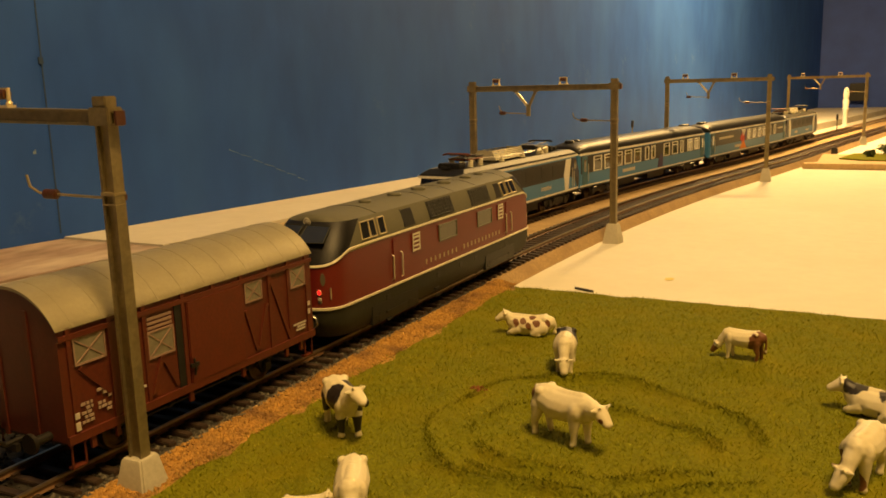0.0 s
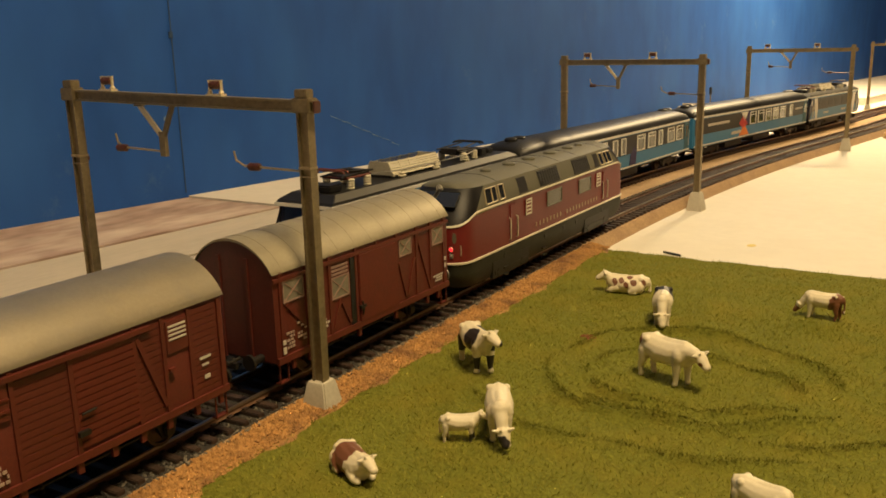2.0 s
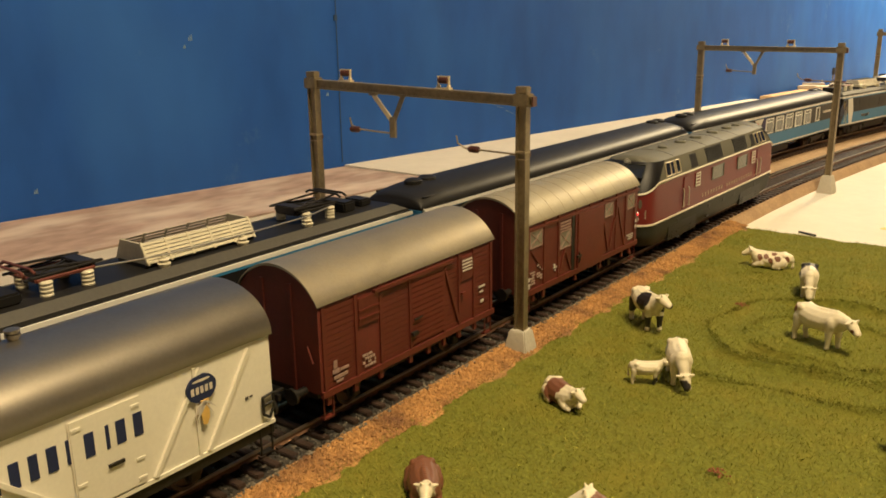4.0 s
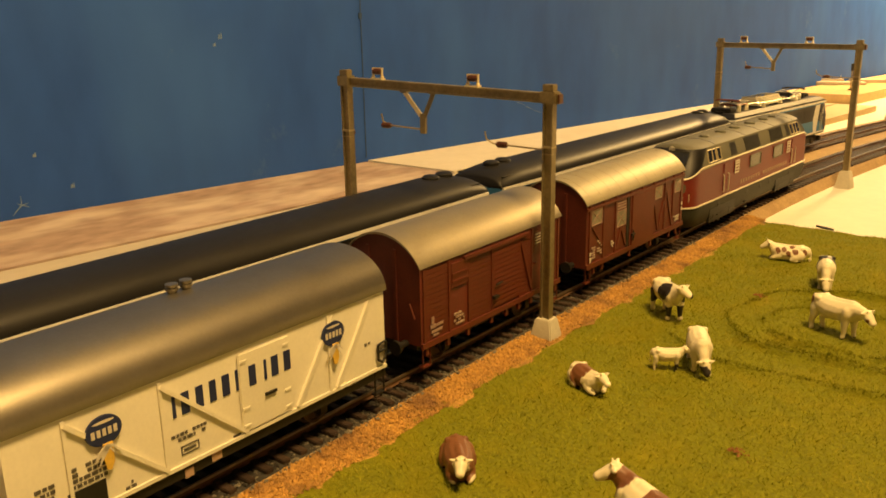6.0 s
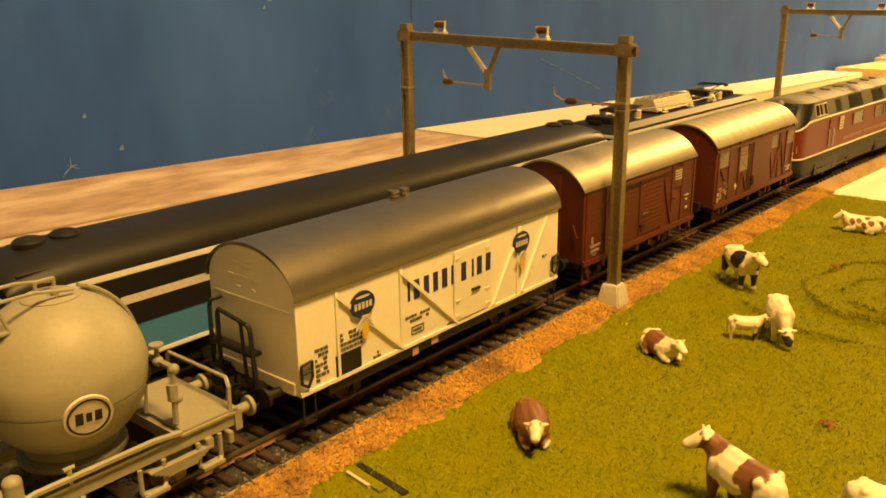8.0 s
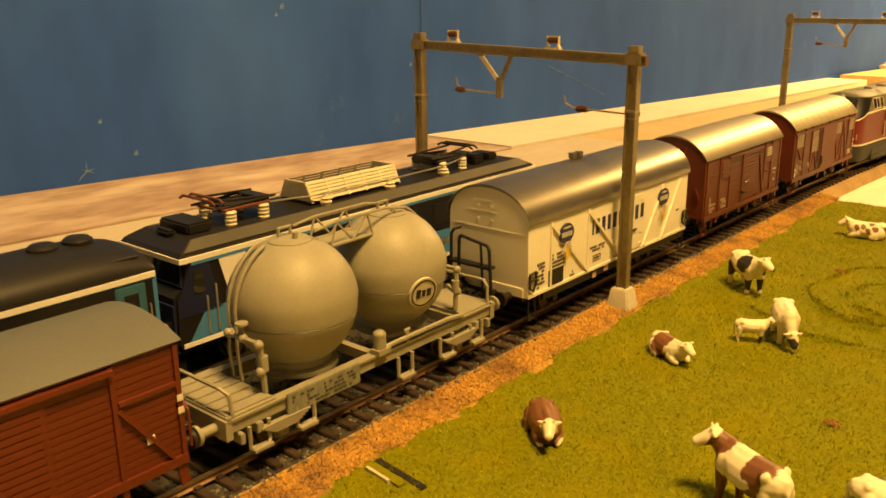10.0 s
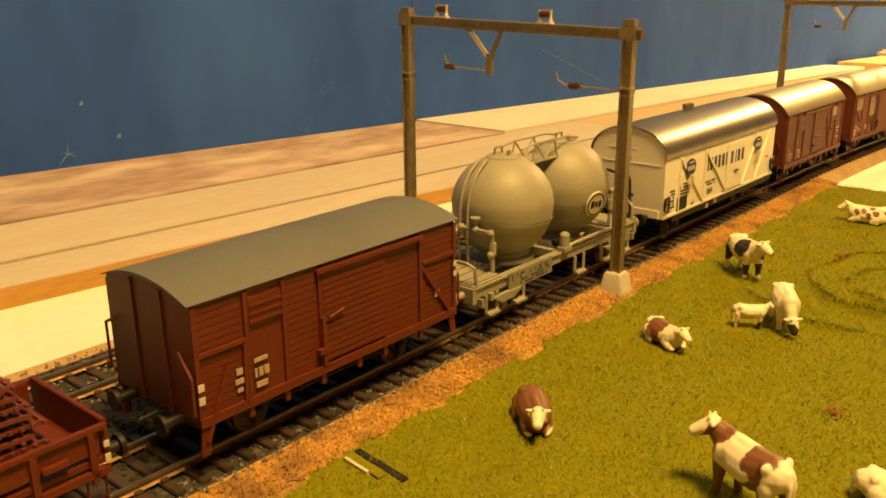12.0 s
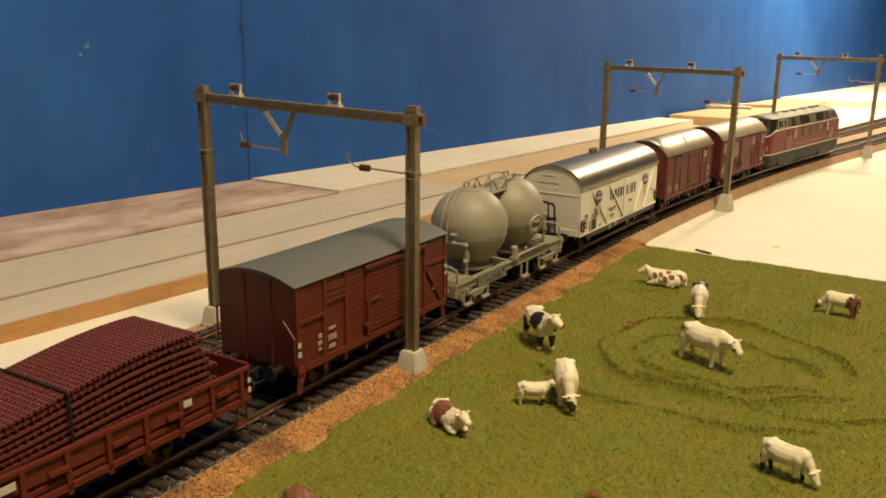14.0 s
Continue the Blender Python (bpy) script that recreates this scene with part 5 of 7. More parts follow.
def mesh_mats():
    """The stack of rust-red mesh mats, sagging over bearers."""
    t = empty("wire_mesh_stack", "stack of sagging rust-red wire mesh mats on a wagon", "wire mesh load")
    sag = lambda y, k: (2.6 - 0.25 * k) * math.sin(y * 0.052 - 0.95) + 1.4 * math.sin(y * 0.017 + 0.8)
    for k in range(8):
        bm = bmesh.new()
        z0 = 33.0 - 2.0 * k
        half = 13.0 + 0.4 * (k % 2)
        y0, y1 = -60 - 2 * (k % 3), 58 + 2.0 * (k % 2) + 0.8 * k
        step = 1.6 if k == 0 else 2.2
        thick = 0.36 if k == 0 else 0.42
        ny = int((y1 - y0) / step)
        side = list(np.arange(-half, half + 0.01, 1.6 if k == 0 else 4.3))
        for x in side:
            prev = None
            for j in range(ny + 1):
                y = y0 + j * step
                z = z0 + sag(y, k)
                ring = [bm.verts.new((x + a, y, z + b)) for a, b in ((-thick, -thick), (thick, -thick), (thick, thick), (-thick, thick))]
                if prev:
                    for i in range(4):
                        bm.faces.new((prev[i], prev[(i + 1) % 4], ring[(i + 1) % 4], ring[i]))
                prev = ring
        for j in range(ny + 1):
            y = y0 + j * step
            z = z0 + sag(y, k)
            box(bm, -half - (0.6 if k == 0 else 0.0), half + (0.6 if k == 0 else 0.0), y - thick, y + thick, z - thick * 0.9, z + thick * 0.9)
        part("mesh_mat", bm, RUST_MESH, t, smooth=0)
    boxes("bearer", RUST_MESH, t, *[(-13, 13, y - 1.2, y + 1.2, 14.4, 17.2) for y in (-50, -25, 0, 25, 50)])
    boxes("spacer", RUST_MESH, t, *[(-12, 12, y - 0.8, y + 0.8, 31.3 - 2.0 * k + sag(y, k), 32.7 - 2.0 * k + sag(y, k)) for k in range(7) for y in (-50, -25, 0, 25, 50)])
    for y in (-28, 15):
        bm = bmesh.new()
        z = 33.0 + sag(y, 0) + 0.7
        tube(bm, [(-14.4, y, 20), (-14.2, y, z), (14.2, y, z), (14.4, y, 20)], 0.35)
        part("tie_wire", bm, BLACK_METAL, t)
    return t


def nose_ring(half_l, half_w, z, depth=17.0, n=128, dip=0.0):
    """A plan outline with rounded ends; z falls by dip towards the tips."""
    pts = []
    for i in range(n):
        a = 2 * math.pi * (i + 0.5) / n
        c, s = math.cos(a), math.sin(a)
        # dense along the ends: a straight flank with elliptical ends
        if abs(s) < 0.5:
            y = (half_l - depth) * s / 0.5
            x = half_w * (1 if c > 0 else -1)
        else:
            u = (abs(s) - 0.5) / 0.5
            b = u * math.pi / 2
            y = (half_l - depth + depth * math.sin(b) ** 0.85) * (1 if s > 0 else -1)
            x = half_w * (math.cos(b) ** 0.62 if b < math.pi / 2 - 1e-6 else 0) * (1 if c > 0 else -1)
        f = max(0.0, min(1.0, (abs(y) - (half_l - depth - 3)) / (depth + 3)))
        pts.append((x, y, z - dip * f * f * (3 - 2 * f)))
    return pts


def band(bm, rings, keep=None, caps=False):
    rows = [[bm.verts.new(p) for p in r] for r in rings]
    n = len(rings[0])
    for a, b in zip(rows, rows[1:]):
        for i in range(n):
            k = (i + 1) % n
            if keep is None or keep((a[i].co + a[k].co + b[i].co + b[k].co) / 4):
                bm.faces.new((a[i], a[k], b[k], b[i]))
    if caps:
        bm.faces.new(rows[0][::-1])
        bm.faces.new(rows[-1])
    else:
        loose = [v for v in bm.verts if not v.link_faces]
        bmesh.ops.delete(bm, geom=loose, context="VERTS")


def diesel_loco():
    """The wine-red four-axle diesel-hydraulic locomotive."""
    t = empty("diesel_locomotive", "wine-red diesel locomotive with grey roof and cream lines", "locomotive", "vehicles of the freight train")
    H = 101.0
    W = 17.3
    bm = bmesh.new()
    band(bm, [nose_ring(H - 5, W - 1.6, 4.2, 12), nose_ring(H - 1.5, W - 0.4, 7.5, 12), nose_ring(H, W, 11, 12), nose_ring(H, W, 15.6, 12)], caps=True)
    part("skirt", bm, LOCO_SKIRT, t, "dull grey skirt")
    bm = bmesh.new()
    band(bm, [nose_ring(H + 0.1, W + 0.1, 15.5, 12), nose_ring(H + 0.55, W + 0.5, 15.7, 12), nose_ring(H + 0.55, W + 0.5, 16.4, 12), nose_ring(H + 0.1, W + 0.1, 16.6, 12)], caps=True)
    part("lower_line", bm, CREAM, t, "cream line")
    bm = bmesh.new()
    rings = [nose_ring(H, W, 16.6, 12)]
    for i in range(1, 7):
        f = i / 6
        rings.append(nose_ring(H - 0.8 * f * f, W - 0.25 * f, 16.6 + f * 20.0, 12, dip=5.0 * f))
    band(bm, rings, caps=True)
    part("body", bm, LOCO_RED, t, "wine-red body", smooth=50)
    bm = bmesh.new()
    band(bm, [nose_ring(H - 0.7, W - 0.2, 36.5, 12, dip=5.0), nose_ring(H - 0.5, W + 0.25, 36.6, 12, dip=5.0), nose_ring(H - 0.7, W + 0.2, 37.2, 12, dip=5.0), nose_ring(H - 1.0, W - 0.3, 37.4, 12, dip=5.0)], caps=True)
    part("upper_line", bm, CREAM, t, "cream line", smooth=60)
    flank = lambda p: abs(p.y) / (H - 12.9 - 12.0 * max(0.0, (p.z - 37.4) / 9.2) ** 1.1)
    upper = []
    for f in (0, 0.15, 0.35, 0.6, 0.8, 1.0):
        upper.append(nose_ring(H - 0.9 - 12.0 * f ** 1.1, W - 0.35 - 3.0 * f ** 1.4, 37.4 + 9.2 * f, 12, dip=5.0 * (1 - f) ** 1.5))
    bm = bmesh.new()
    band(bm, upper, keep=lambda p: flank(p) < 0.95)
    part("upper_side", bm, LOCO_GREY, t, "grey upper side", smooth=50)
    for e in (-1, 1):
        bm = bmesh.new()
        band(bm, upper, keep=lambda p: e * p.y > 0 and flank(p) >= 0.95)
        part("cab_front", bm, LOCO_BLACK, t, "glossy black cab front", smooth=50)
    tops = [upper[-1]]
    for f in (0.25, 0.5, 0.75, 0.93, 1.0):
        tops.append(nose_ring(H - 12.9 - 3.0 * f * f, (W - 3.35) * (1 - 0.78 * f), 46.6 + 2.6 * (1 - (1 - f) ** 1.7), 12))
    bm = bmesh.new()
    band(bm, tops)
    bm.faces.new([bm.verts.new(p) for p in tops[-1]])
    bmesh.ops.remove_doubles(bm, verts=bm.verts, dist=0.01)
    roof = part("roof", bm, LOCO_GREY, t, "grey roof", smooth=50)
    for y, r in ((-52, 2.6), (-28, 3.2), (-6, 3.4), (20, 3.4), (44, 3.0), (60, 2.4)):
        bm = bmesh.new()
        lathe(bm, [(r, 48.0), (r, 49.9), (r - 0.6, 50.4), (0.4, 50.4)], (2.5, y, 0), 20)
        part("roof_fan", bm, LOCO_GREY, roof)
    crest = [((W - 3.35) * (1 - 0.78 * f), 46.6 + 2.6 * (1 - (1 - f) ** 1.7)) for f in (0, 0.2, 0.4, 0.6, 0.8, 1.0)]
    crest += [(-x, z) for x, z in crest[::-1]]
    for y in (-62, -17, 8, 33, 70):
        bm = bmesh.new()
        prism(bm, [(x, z + 0.12) for x, z in crest] + [(x * 0.98, z - 0.4) for x, z in crest[::-1]], y - 0.18, y + 0.18)
        part("roof_seam", bm, LOCO_SKIRT, roof)
    lean = lambda z: W - 0.35 - 3.0 * ((z - 37.4) / 9.2) ** 1.4

    def upper_panel(name, y0, y1, z0, z1, material, proud, parent=t, label="", frame_of=0.0, frame_mat=SILVER, slant=0.0):
        for s in (-1, 1):
            bm = bmesh.new()
            a = [bm.verts.new((s * (lean(z) + d), y + (z - z0) / (z1 - z0) * slant * (1 if y0 < 0 else -1), z)) for d in (-0.6, proud) for y, z in ((y0, z0), (y1, z0), (y1, z1), (y0, z1))]
            for f in ((0, 1, 2, 3), (4, 5, 6, 7), (0, 1, 5, 4), (1, 2, 6, 5), (2, 3, 7, 6), (3, 0, 4, 7)):
                bm.faces.new([a[i] for i in f])
            ob = part(name, bm, material, parent, label)
            if frame_of:
                bm = bmesh.new()
                q = [a2 for a2 in ((y0, z0), (y1, z0), (y1, z1), (y0, z1))]
                q = [(s * (lean(z) + proud), y + (z - z0) / (z1 - z0) * slant * (1 if y0 < 0 else -1), z) for y, z in q]
                tube(bm, q + q[:1], frame_of, 5)
                part("window_frame", bm, frame_mat, ob)

    for e in (-1, 1):
        for y0, y1, sl in ((77.5, 71.6, 1.6), (71.0, 66.6, 1.0), (64.4, 59.4, 1.0)):
            upper_panel("cab_window", *sorted((e * y0, e * y1)), 38.6, 45.0, PANE, 0.25, frame_of=0.28, frame_mat=CREAM_TRIM, slant=sl)
    for y0, y1 in ((-44.5, -35.5), (51, 57)):
        upper_panel("grille", y0, y1, 38.4, 45.4, BLACK, 0.2)
    for y0, y1 in ((-22, 2), (21, 43)):
        upper_panel("grille", y0, y1, 38.4, 45.8, BLACK, 0.25)
        for s in (-1, 1):
            bm = bmesh.new()
            for i in range(9):
                y = y0 + 1 + (y1 - y0 - 2) * i / 8
                rod(bm, (s * (lean(38.5) + 0.35), y, 38.5), (s * (lean(45.6) + 0.35), y, 45.6), 0.16, 4)
            for i in range(5):
                z = 39.2 + 1.5 * i
                rod(bm, (s * (lean(z) + 0.35), y0, z), (s * (lean(z) + 0.35), y1, z), 0.14, 4)
            part("grille_screen", bm, LOCO_SKIRT, t)
    for s in (-1, 1):
        for e in (-1, 1):
            bm = bmesh.new()
            y = -53 if e < 0 else 64
            for dy in (-3.6, 3.6):
                tube(bm, [(s * (W + 0.1), y + dy, 18.6), (s * (W + 0.9), y + dy, 19.2), (s * (W + 0.9), y + dy, 28.4), (s * (W + 0.1), y + dy, 29)], 0.3)
            part("handrail", bm, SILVER, t)
            boxes("cab_door", LOCO_RED, t, (*sorted((s * (W - 0.3), s * (W + 0.3))), y - 2.8, y + 2.8, 17.4, 35.0), r=0.25)
            y0, y1 = (-39.5, -33.5) if e < 0 else (51.0, 57.0)
            vent = boxes("louvre_panel", LOCO_RED, t, (*sorted((s * (W - 0.2), s * (W + 0.3))), y0, y1, 26.8, 34.6))
            boxes("louvre", SILVER, vent, *[(*sorted((s * (W + 0.2), s * (W + 0.6))), y0 + 0.3, y1 - 0.3, z, z + 0.7) for z in (27.2, 29.0, 30.8, 32.6, 34.0)], (*sorted((s * (W + 0.2), s * (W + 0.55))), y0 - 0.2, y0 + 0.4, 27, 34.8), (*sorted((s * (W + 0.2), s * (W + 0.55))), y1 - 0.4, y1 + 0.2, 27, 34.8), joined=True)
        for y0, y1 in ((-15, 3), (26, 43)):
            win = boxes("engine_window", PANE_LIT, t, (*sorted((s * (W - 0.3), s * (W + 0.12))), y0, y1, 27.2, 34.4))
            bm = bmesh.new()
            x = s * (W + 0.2)
            tube(bm, [(x, y0, 27.2), (x, y1, 27.2), (x, y1, 34.4), (x, y0, 34.4), (x, y0, 27.2)], 0.3, 5)
            part("window_frame", bm, LOCO_GREY, win)
        bm = bmesh.new()
        x0, x1 = sorted((s * (W - 0.1), s * (W + 0.14)))
        for i in range(20):
            if i != 8:
                y = -28.0 + 4.2 * i
                box(bm, x0, x1, y, y + 1.3, 19.3, 21.4)
        part("lettering", bm, mat("cream_lettering", (0.40, 0.30, 0.20), 0.5), t)
        marks(t, [(-27, -26, 19, 20.4), (-31.4, -30, 17.8, 18.3), (8, 9.2, 18.6, 20), (60, 61, 19, 20.6), (64, 65, 19, 20.6)], s * (W + 0.02), mat("dark_red_print", (0.22, 0.02, 0.015), 0.5))
        boxes("skirt_step", BLACK, t, *[(*sorted((s * (W - 0.6), s * (W + 0.15))), y, y + 3.4, 11.2, 13.4) for y in (-62, -18, 5, 22, 60)])
        boxes("bogie_opening", BLACK, t, *[(*sorted((s * (W - 1.6), s * (W + 0.12))), y, y + 37, 3.6, 11.2) for y in (-73, 35)])
        for c in (-55, 53):
            bm = bmesh.new()
            for d in (-12, 12):
                rod(bm, (s * (W - 0.8), c + d, 5.6), (s * (W + 0.4), c + d, 5.6), 2.0, 14)
            box(bm, *sorted((s * (W - 1.0), s * (W + 0.3))), c - 16, c + 16, 5.0, 6.8)
            part("bogie_frame", bm, BLACK_METAL, t)
        for y in (-61, -19):
            boxes("ladder", BLACK_METAL, t, (*sorted((s * (W - 0.2), s * (W + 0.9))), y - 2, y + 2, 3.0, 3.6), (*sorted((s * (W - 0.2), s * (W + 0.9))), y - 2, y + 2, 6.4, 7.0))
    for c in (-55, 53):
        for d in (-12, 12):
            wheelset(t, c + d, 5.4)
    for e in (-1, 1):
        buffer_pair(t, e * (H - 4.5), e, 12.0, BLACK_METAL, 9.5)
        for s in (-1, 1):
            x = s * 9.5
            bm = bmesh.new()
            for i in range(20):
                a, b = 2 * math.pi * i / 20, 2 * math.pi * (i + 1) / 20
                rod(bm, (x + 2.5 * math.cos(a), e * (H + 1.6), 12 + 2.5 * math.sin(a)), (x + 2.5 * math.cos(b), e * (H + 1.6), 12 + 2.5 * math.sin(b)), 0.3, 5)
            part("buffer_ring", bm, CHROME, t, "bright ring round the buffer head")
            # lamps low on the nose, marker above the windscreen
            y = e * (H - 1.5)
            bm = bmesh.new()
            for z in (19.6, 22.4):
                for i in range(16):
                    a, b = 2 * math.pi * i / 16, 2 * math.pi * (i + 1) / 16
                    rod(bm, (s * 11.5 + 1.0 * math.cos(a), y + e * 0.1, z + 1.0 * math.sin(a)), (s * 11.5 + 1.0 * math.cos(b), y + e * 0.1, z + 1.0 * math.sin(b)), 0.24, 4)
            part("lamp_ring", bm, SILVER, t)
            for z, material, name in ((22.4, LAMP_RED if e < 0 else LAMP_OFF, "tail_lamp"), (19.6, LAMP_OFF, "head_lamp")):
                bm = bmesh.new()
                ball(bm, (s * 11.5, y - e * 0.2, z), (0.8, 0.8, 0.8))
                part(name, bm, material, t)
            bm = bmesh.new()
            plate(bm, oval(0, 0, 0.9, 2.4, 12), -0.2, 0.2)
            bmesh.ops.transform(bm, matrix=Matrix.Translation((s * 12.6, e * (H - 2.5), 27.2)) @ Matrix.Rotation(radians(60 * s * e), 4, "Z"), verts=bm.verts)
            part("vent_slot", bm, LOCO_GREY, t)
            bm = bmesh.new()
            tube(bm, [(s * 14.4, e * (H - 4.4), 19.6), (s * 15.0, e * (H - 3.8), 20), (s * 15.0, e * (H - 3.8), 24.0)], 0.3)
            part("handrail", bm, SILVER, t)
            # windscreen half
            bm = bmesh.new()
            q = []
            for x, z in ((0.9, 40.0), (11.4, 40.0), (10.2, 45.2), (0.9, 45.4)):
                f = (z - 37.4) / 9.2
                edge = H - 0.9 - 12.0 * f ** 1.1
                b = math.acos(min(1.0, (x / (W - 0.35 - 3.0 * f ** 1.4))) ** (1 / 0.62))
                q.append((s * x, e * (edge - 12 + 12 * math.sin(b) ** 0.85), z))
            a = [bm.verts.new((p[0], p[1] - e * 0.8, p[2] - 0.3)) for p in q]
            c = [bm.verts.new((p[0] * 1.01, p[1] + e * 0.25, p[2] + 0.1)) for p in q]
            for f in ((0, 1, 2, 3),):
                bm.faces.new([a[i] for i in f])
                bm.faces.new([c[i] for i in f])
            for i in range(4):
                k = (i + 1) % 4
                bm.faces.new((a[i], a[k], c[k], c[i]))
            wind = part("windscreen", bm, PANE, t)
            bm = bmesh.new()
            tube(bm, [tuple(v) for v in [(p[0] * 1.01, p[1] + e * 0.3, p[2] + 0.1) for p in q + q[:1]]], 0.2, 5)
            part("window_frame", bm, LOCO_SKIRT, wind)
        bm = bmesh.new()
        for i in range(18):
            a, b = 2 * math.pi * i / 18, 2 * math.pi * (i + 1) / 18
            rod(bm, (1.5 * math.cos(a), e * 89.0, 46.4 + 1.5 * math.sin(a)), (1.5 * math.cos(b), e * 89.0, 46.4 + 1.5 * math.sin(b)), 0.3, 4)
        ball(bm, (0, e * 88.6, 46.4), (1.2, 0.9, 1.2))
        part("top_lamp", bm, LAMP_OFF, t)
        # wing badge of plain bars
        bm = bmesh.new()
        for s in (-1, 1):
            rod(bm, (s * 0.8, e * (H - 1.2), 31.6), (s * 4.2, e * (H - 1.6), 33.4), 0.35, 6)
            rod(bm, (s * 0.8, e * (H - 1.2), 31.6), (s * 1.6, e * (H - 0.9), 29.4), 0.3, 6)
        part("badge", bm, SILVER, t)
    boxes("fuel_tank", BLACK, t, (-14, 14, -30, 28, 3.4, 8), r=0.6)
    return t


def electric_loco():
    """Blue, black and white electric locomotive with a dark roof."""
    t = empty("electric_locomotive", "blue, black and white electric locomotive with dark equipment roof", "locomotive", "vehicles of the passenger train")
    h, w = 94.5, 16.6
    shape = [(-h + 1.5, 11), (h - 1.5, 11), (h, 14), (h - 0.6, 28.5), (h - 4.5, 30.4), (h - 6.0, 39.4), (-h + 6.0, 39.4), (-h + 4.5, 30.4), (-h + 0.6, 28.5), (-h, 14)]
    bm = bmesh.new()
    plate(bm, shape, -w, w)
    bmesh.ops.bevel(bm, geom=[e for e in bm.edges if abs(e.verts[0].co.x - e.verts[1].co.x) < 0.01], offset=0.8, segments=2, affect="EDGES")
    part("body", bm, INK, t)
    for s in (-1, 1):
        x0, x1 = sorted((s * (w - 0.1), s * (w + 0.15)))
        y0, y1 = sorted((s * (w - 0.1), s * (w + 0.22)))
        bm = bmesh.new()
        plate(bm, [(-62, 24), (62, 24), (66, 37.2), (-58, 37.2)], x0, x1)
        part("dark_band", bm, INK, t)
        bm = bmesh.new()
        plate(bm, [(-90, 13.9), (90, 13.9), (84, 22.4), (62, 23.8), (-62, 23.8), (-84, 22.4)], x0, x1)
        part("blue_panel", bm, SKY_BLUE, t, "light blue lower side")
        for e in (-1, 1):
            bm = bmesh.new()
            plate(bm, [(e * 66, 13), (e * 72, 13), (e * 78, 37.6), (e * 68, 37.6), (e * 64, 26)], y0, y1)
            part("white_flash", bm, LIVERY_WHITE, t)
            bm = bmesh.new()
            plate(bm, [(e * 78, 22), (e * 93.0, 22), (e * 93.0, 27.5), (e * 87.6, 37.4), (e * 81.5, 37.4)], x0, x1)
            part("cab_side", bm, NAVY, t)
            win = boxes("cab_window", PANE, t, (*sorted((s * (w + 0.1), s * (w + 0.32))), *sorted((e * 83.4, e * 87.4)), 28.6, 35.6))
            boxes("handrail", SILVER, t, (*sorted((s * (w + 0.2), s * (w + 0.7))), *sorted((e * 79.6, e * 80.2)), 15, 30), (*sorted((s * (w + 0.2), s * (w + 0.7))), *sorted((e * 83.0, e * 83.6)), 15, 27))
        boxes("lower_line", LIVERY_WHITE, t, (*sorted((s * (w - 0.1), s * (w + 0.3))), -h + 2, h - 2, 12.4, 13.8))
        boxes("eave_line", LIVERY_WHITE, t, (*sorted((s * (w - 0.6), s * (w + 0.35))), -h + 3.0, h - 3.0, 38.5, 40.0))
        boxes("eave_stripe", SKY_BLUE, t, (*sorted((s * (w - 0.6), s * (w + 0.3))), -h + 7, h - 7, 37.5, 38.5))
        boxes("name_bar", WHITE_PRINT, t, (x0, x1, -44, -26, 17.6, 20.4), (x0, x1, 22, 40, 17.6, 20.4))
        boxes("grille", BLACK, t, *[(*sorted((s * (w + 0.1), s * (w + 0.3))), y, y + 16, 27, 35) for y in (-52, -28, -4, 22, 42)])
        for c in (-54, 54):
            bm = bmesh.new()
            plate(bm, [(c - 24, 9.6), (c + 24, 9.6), (c + 22, 5.2), (c + 8, 4.2), (c - 8, 4.2), (c - 22, 5.2)], *sorted((s * 13.4, s * 15.0)))
            for d in (-14, 14):
                rod(bm, (s * 14, c + d, 6), (s * 16.2, c + d, 6), 2.6, 14)
                rod(bm, (s * 14, c + d + 6, 5), (s * 16, c + d + 6, 9.6), 1.2, 8)
            part("bogie_frame", bm, BLACK_METAL, t)
    for e in (-1, 1):
        bm = bmesh.new()
        q = [(h - 5.2, 31.0), (h - 6.4, 38.0)]
        pts = [(-14.4, e * (q[0][0] + 0.9), q[0][1]), (14.4, e * (q[0][0] + 0.9), q[0][1]), (13.4, e * (q[1][0] + 0.9), q[1][1]), (-13.4, e * (q[1][0] + 0.9), q[1][1])]
        a = [bm.verts.new(p) for p in pts]
        b = [bm.verts.new((p[0], p[1] - e * 1.6, p[2] - 0.4)) for p in pts]
        bm.faces.new(a)
        bm.faces.new(b)
        for i in range(4):
            bm.faces.new((a[i], a[(i + 1) % 4], b[(i + 1) % 4], b[i]))
        wind = part("windscreen", bm, PANE, t)
        bm = bmesh.new()
        tube(bm, pts + pts[:1], 0.5, 5)
        rod(bm, (0, pts[0][1], pts[0][2]), (0, pts[2][1], pts[2][2]), 0.5, 5)
        part("window_frame", bm, NAVY, wind)
        boxes("front_panel", NAVY, t, (-16.4, 16.4, *sorted((e * (h - 0.4), e * (h + 0.3))), 16, 26.4))
        boxes("white_brow", LIVERY_WHITE, t, (-16.2, 16.2, *sorted((e * (h - 7.0), e * (h - 3.0))), 38.5, 40.0))
        for s in (-1, 1):
            bm = bmesh.new()
            rod(bm, (s * 11.5, e * h, 18.5), (s * 11.5, e * (h + 0.9), 18.5), 1.6, 14)
            part("head_lamp", bm, LAMP_OFF, t)
        buffer_pair(t, e * (h - 0.5), e, 12.0, reach=0.2)
        boxes("snow_plough", BLACK, t, (-14, 14, *sorted((e * (h - 4), e * (h - 1))), 3.0, 8.0), r=0.5)
    for c in (-54, 54):
        for d in (-14, 14):
            wheelset(t, c + d, 5.6)
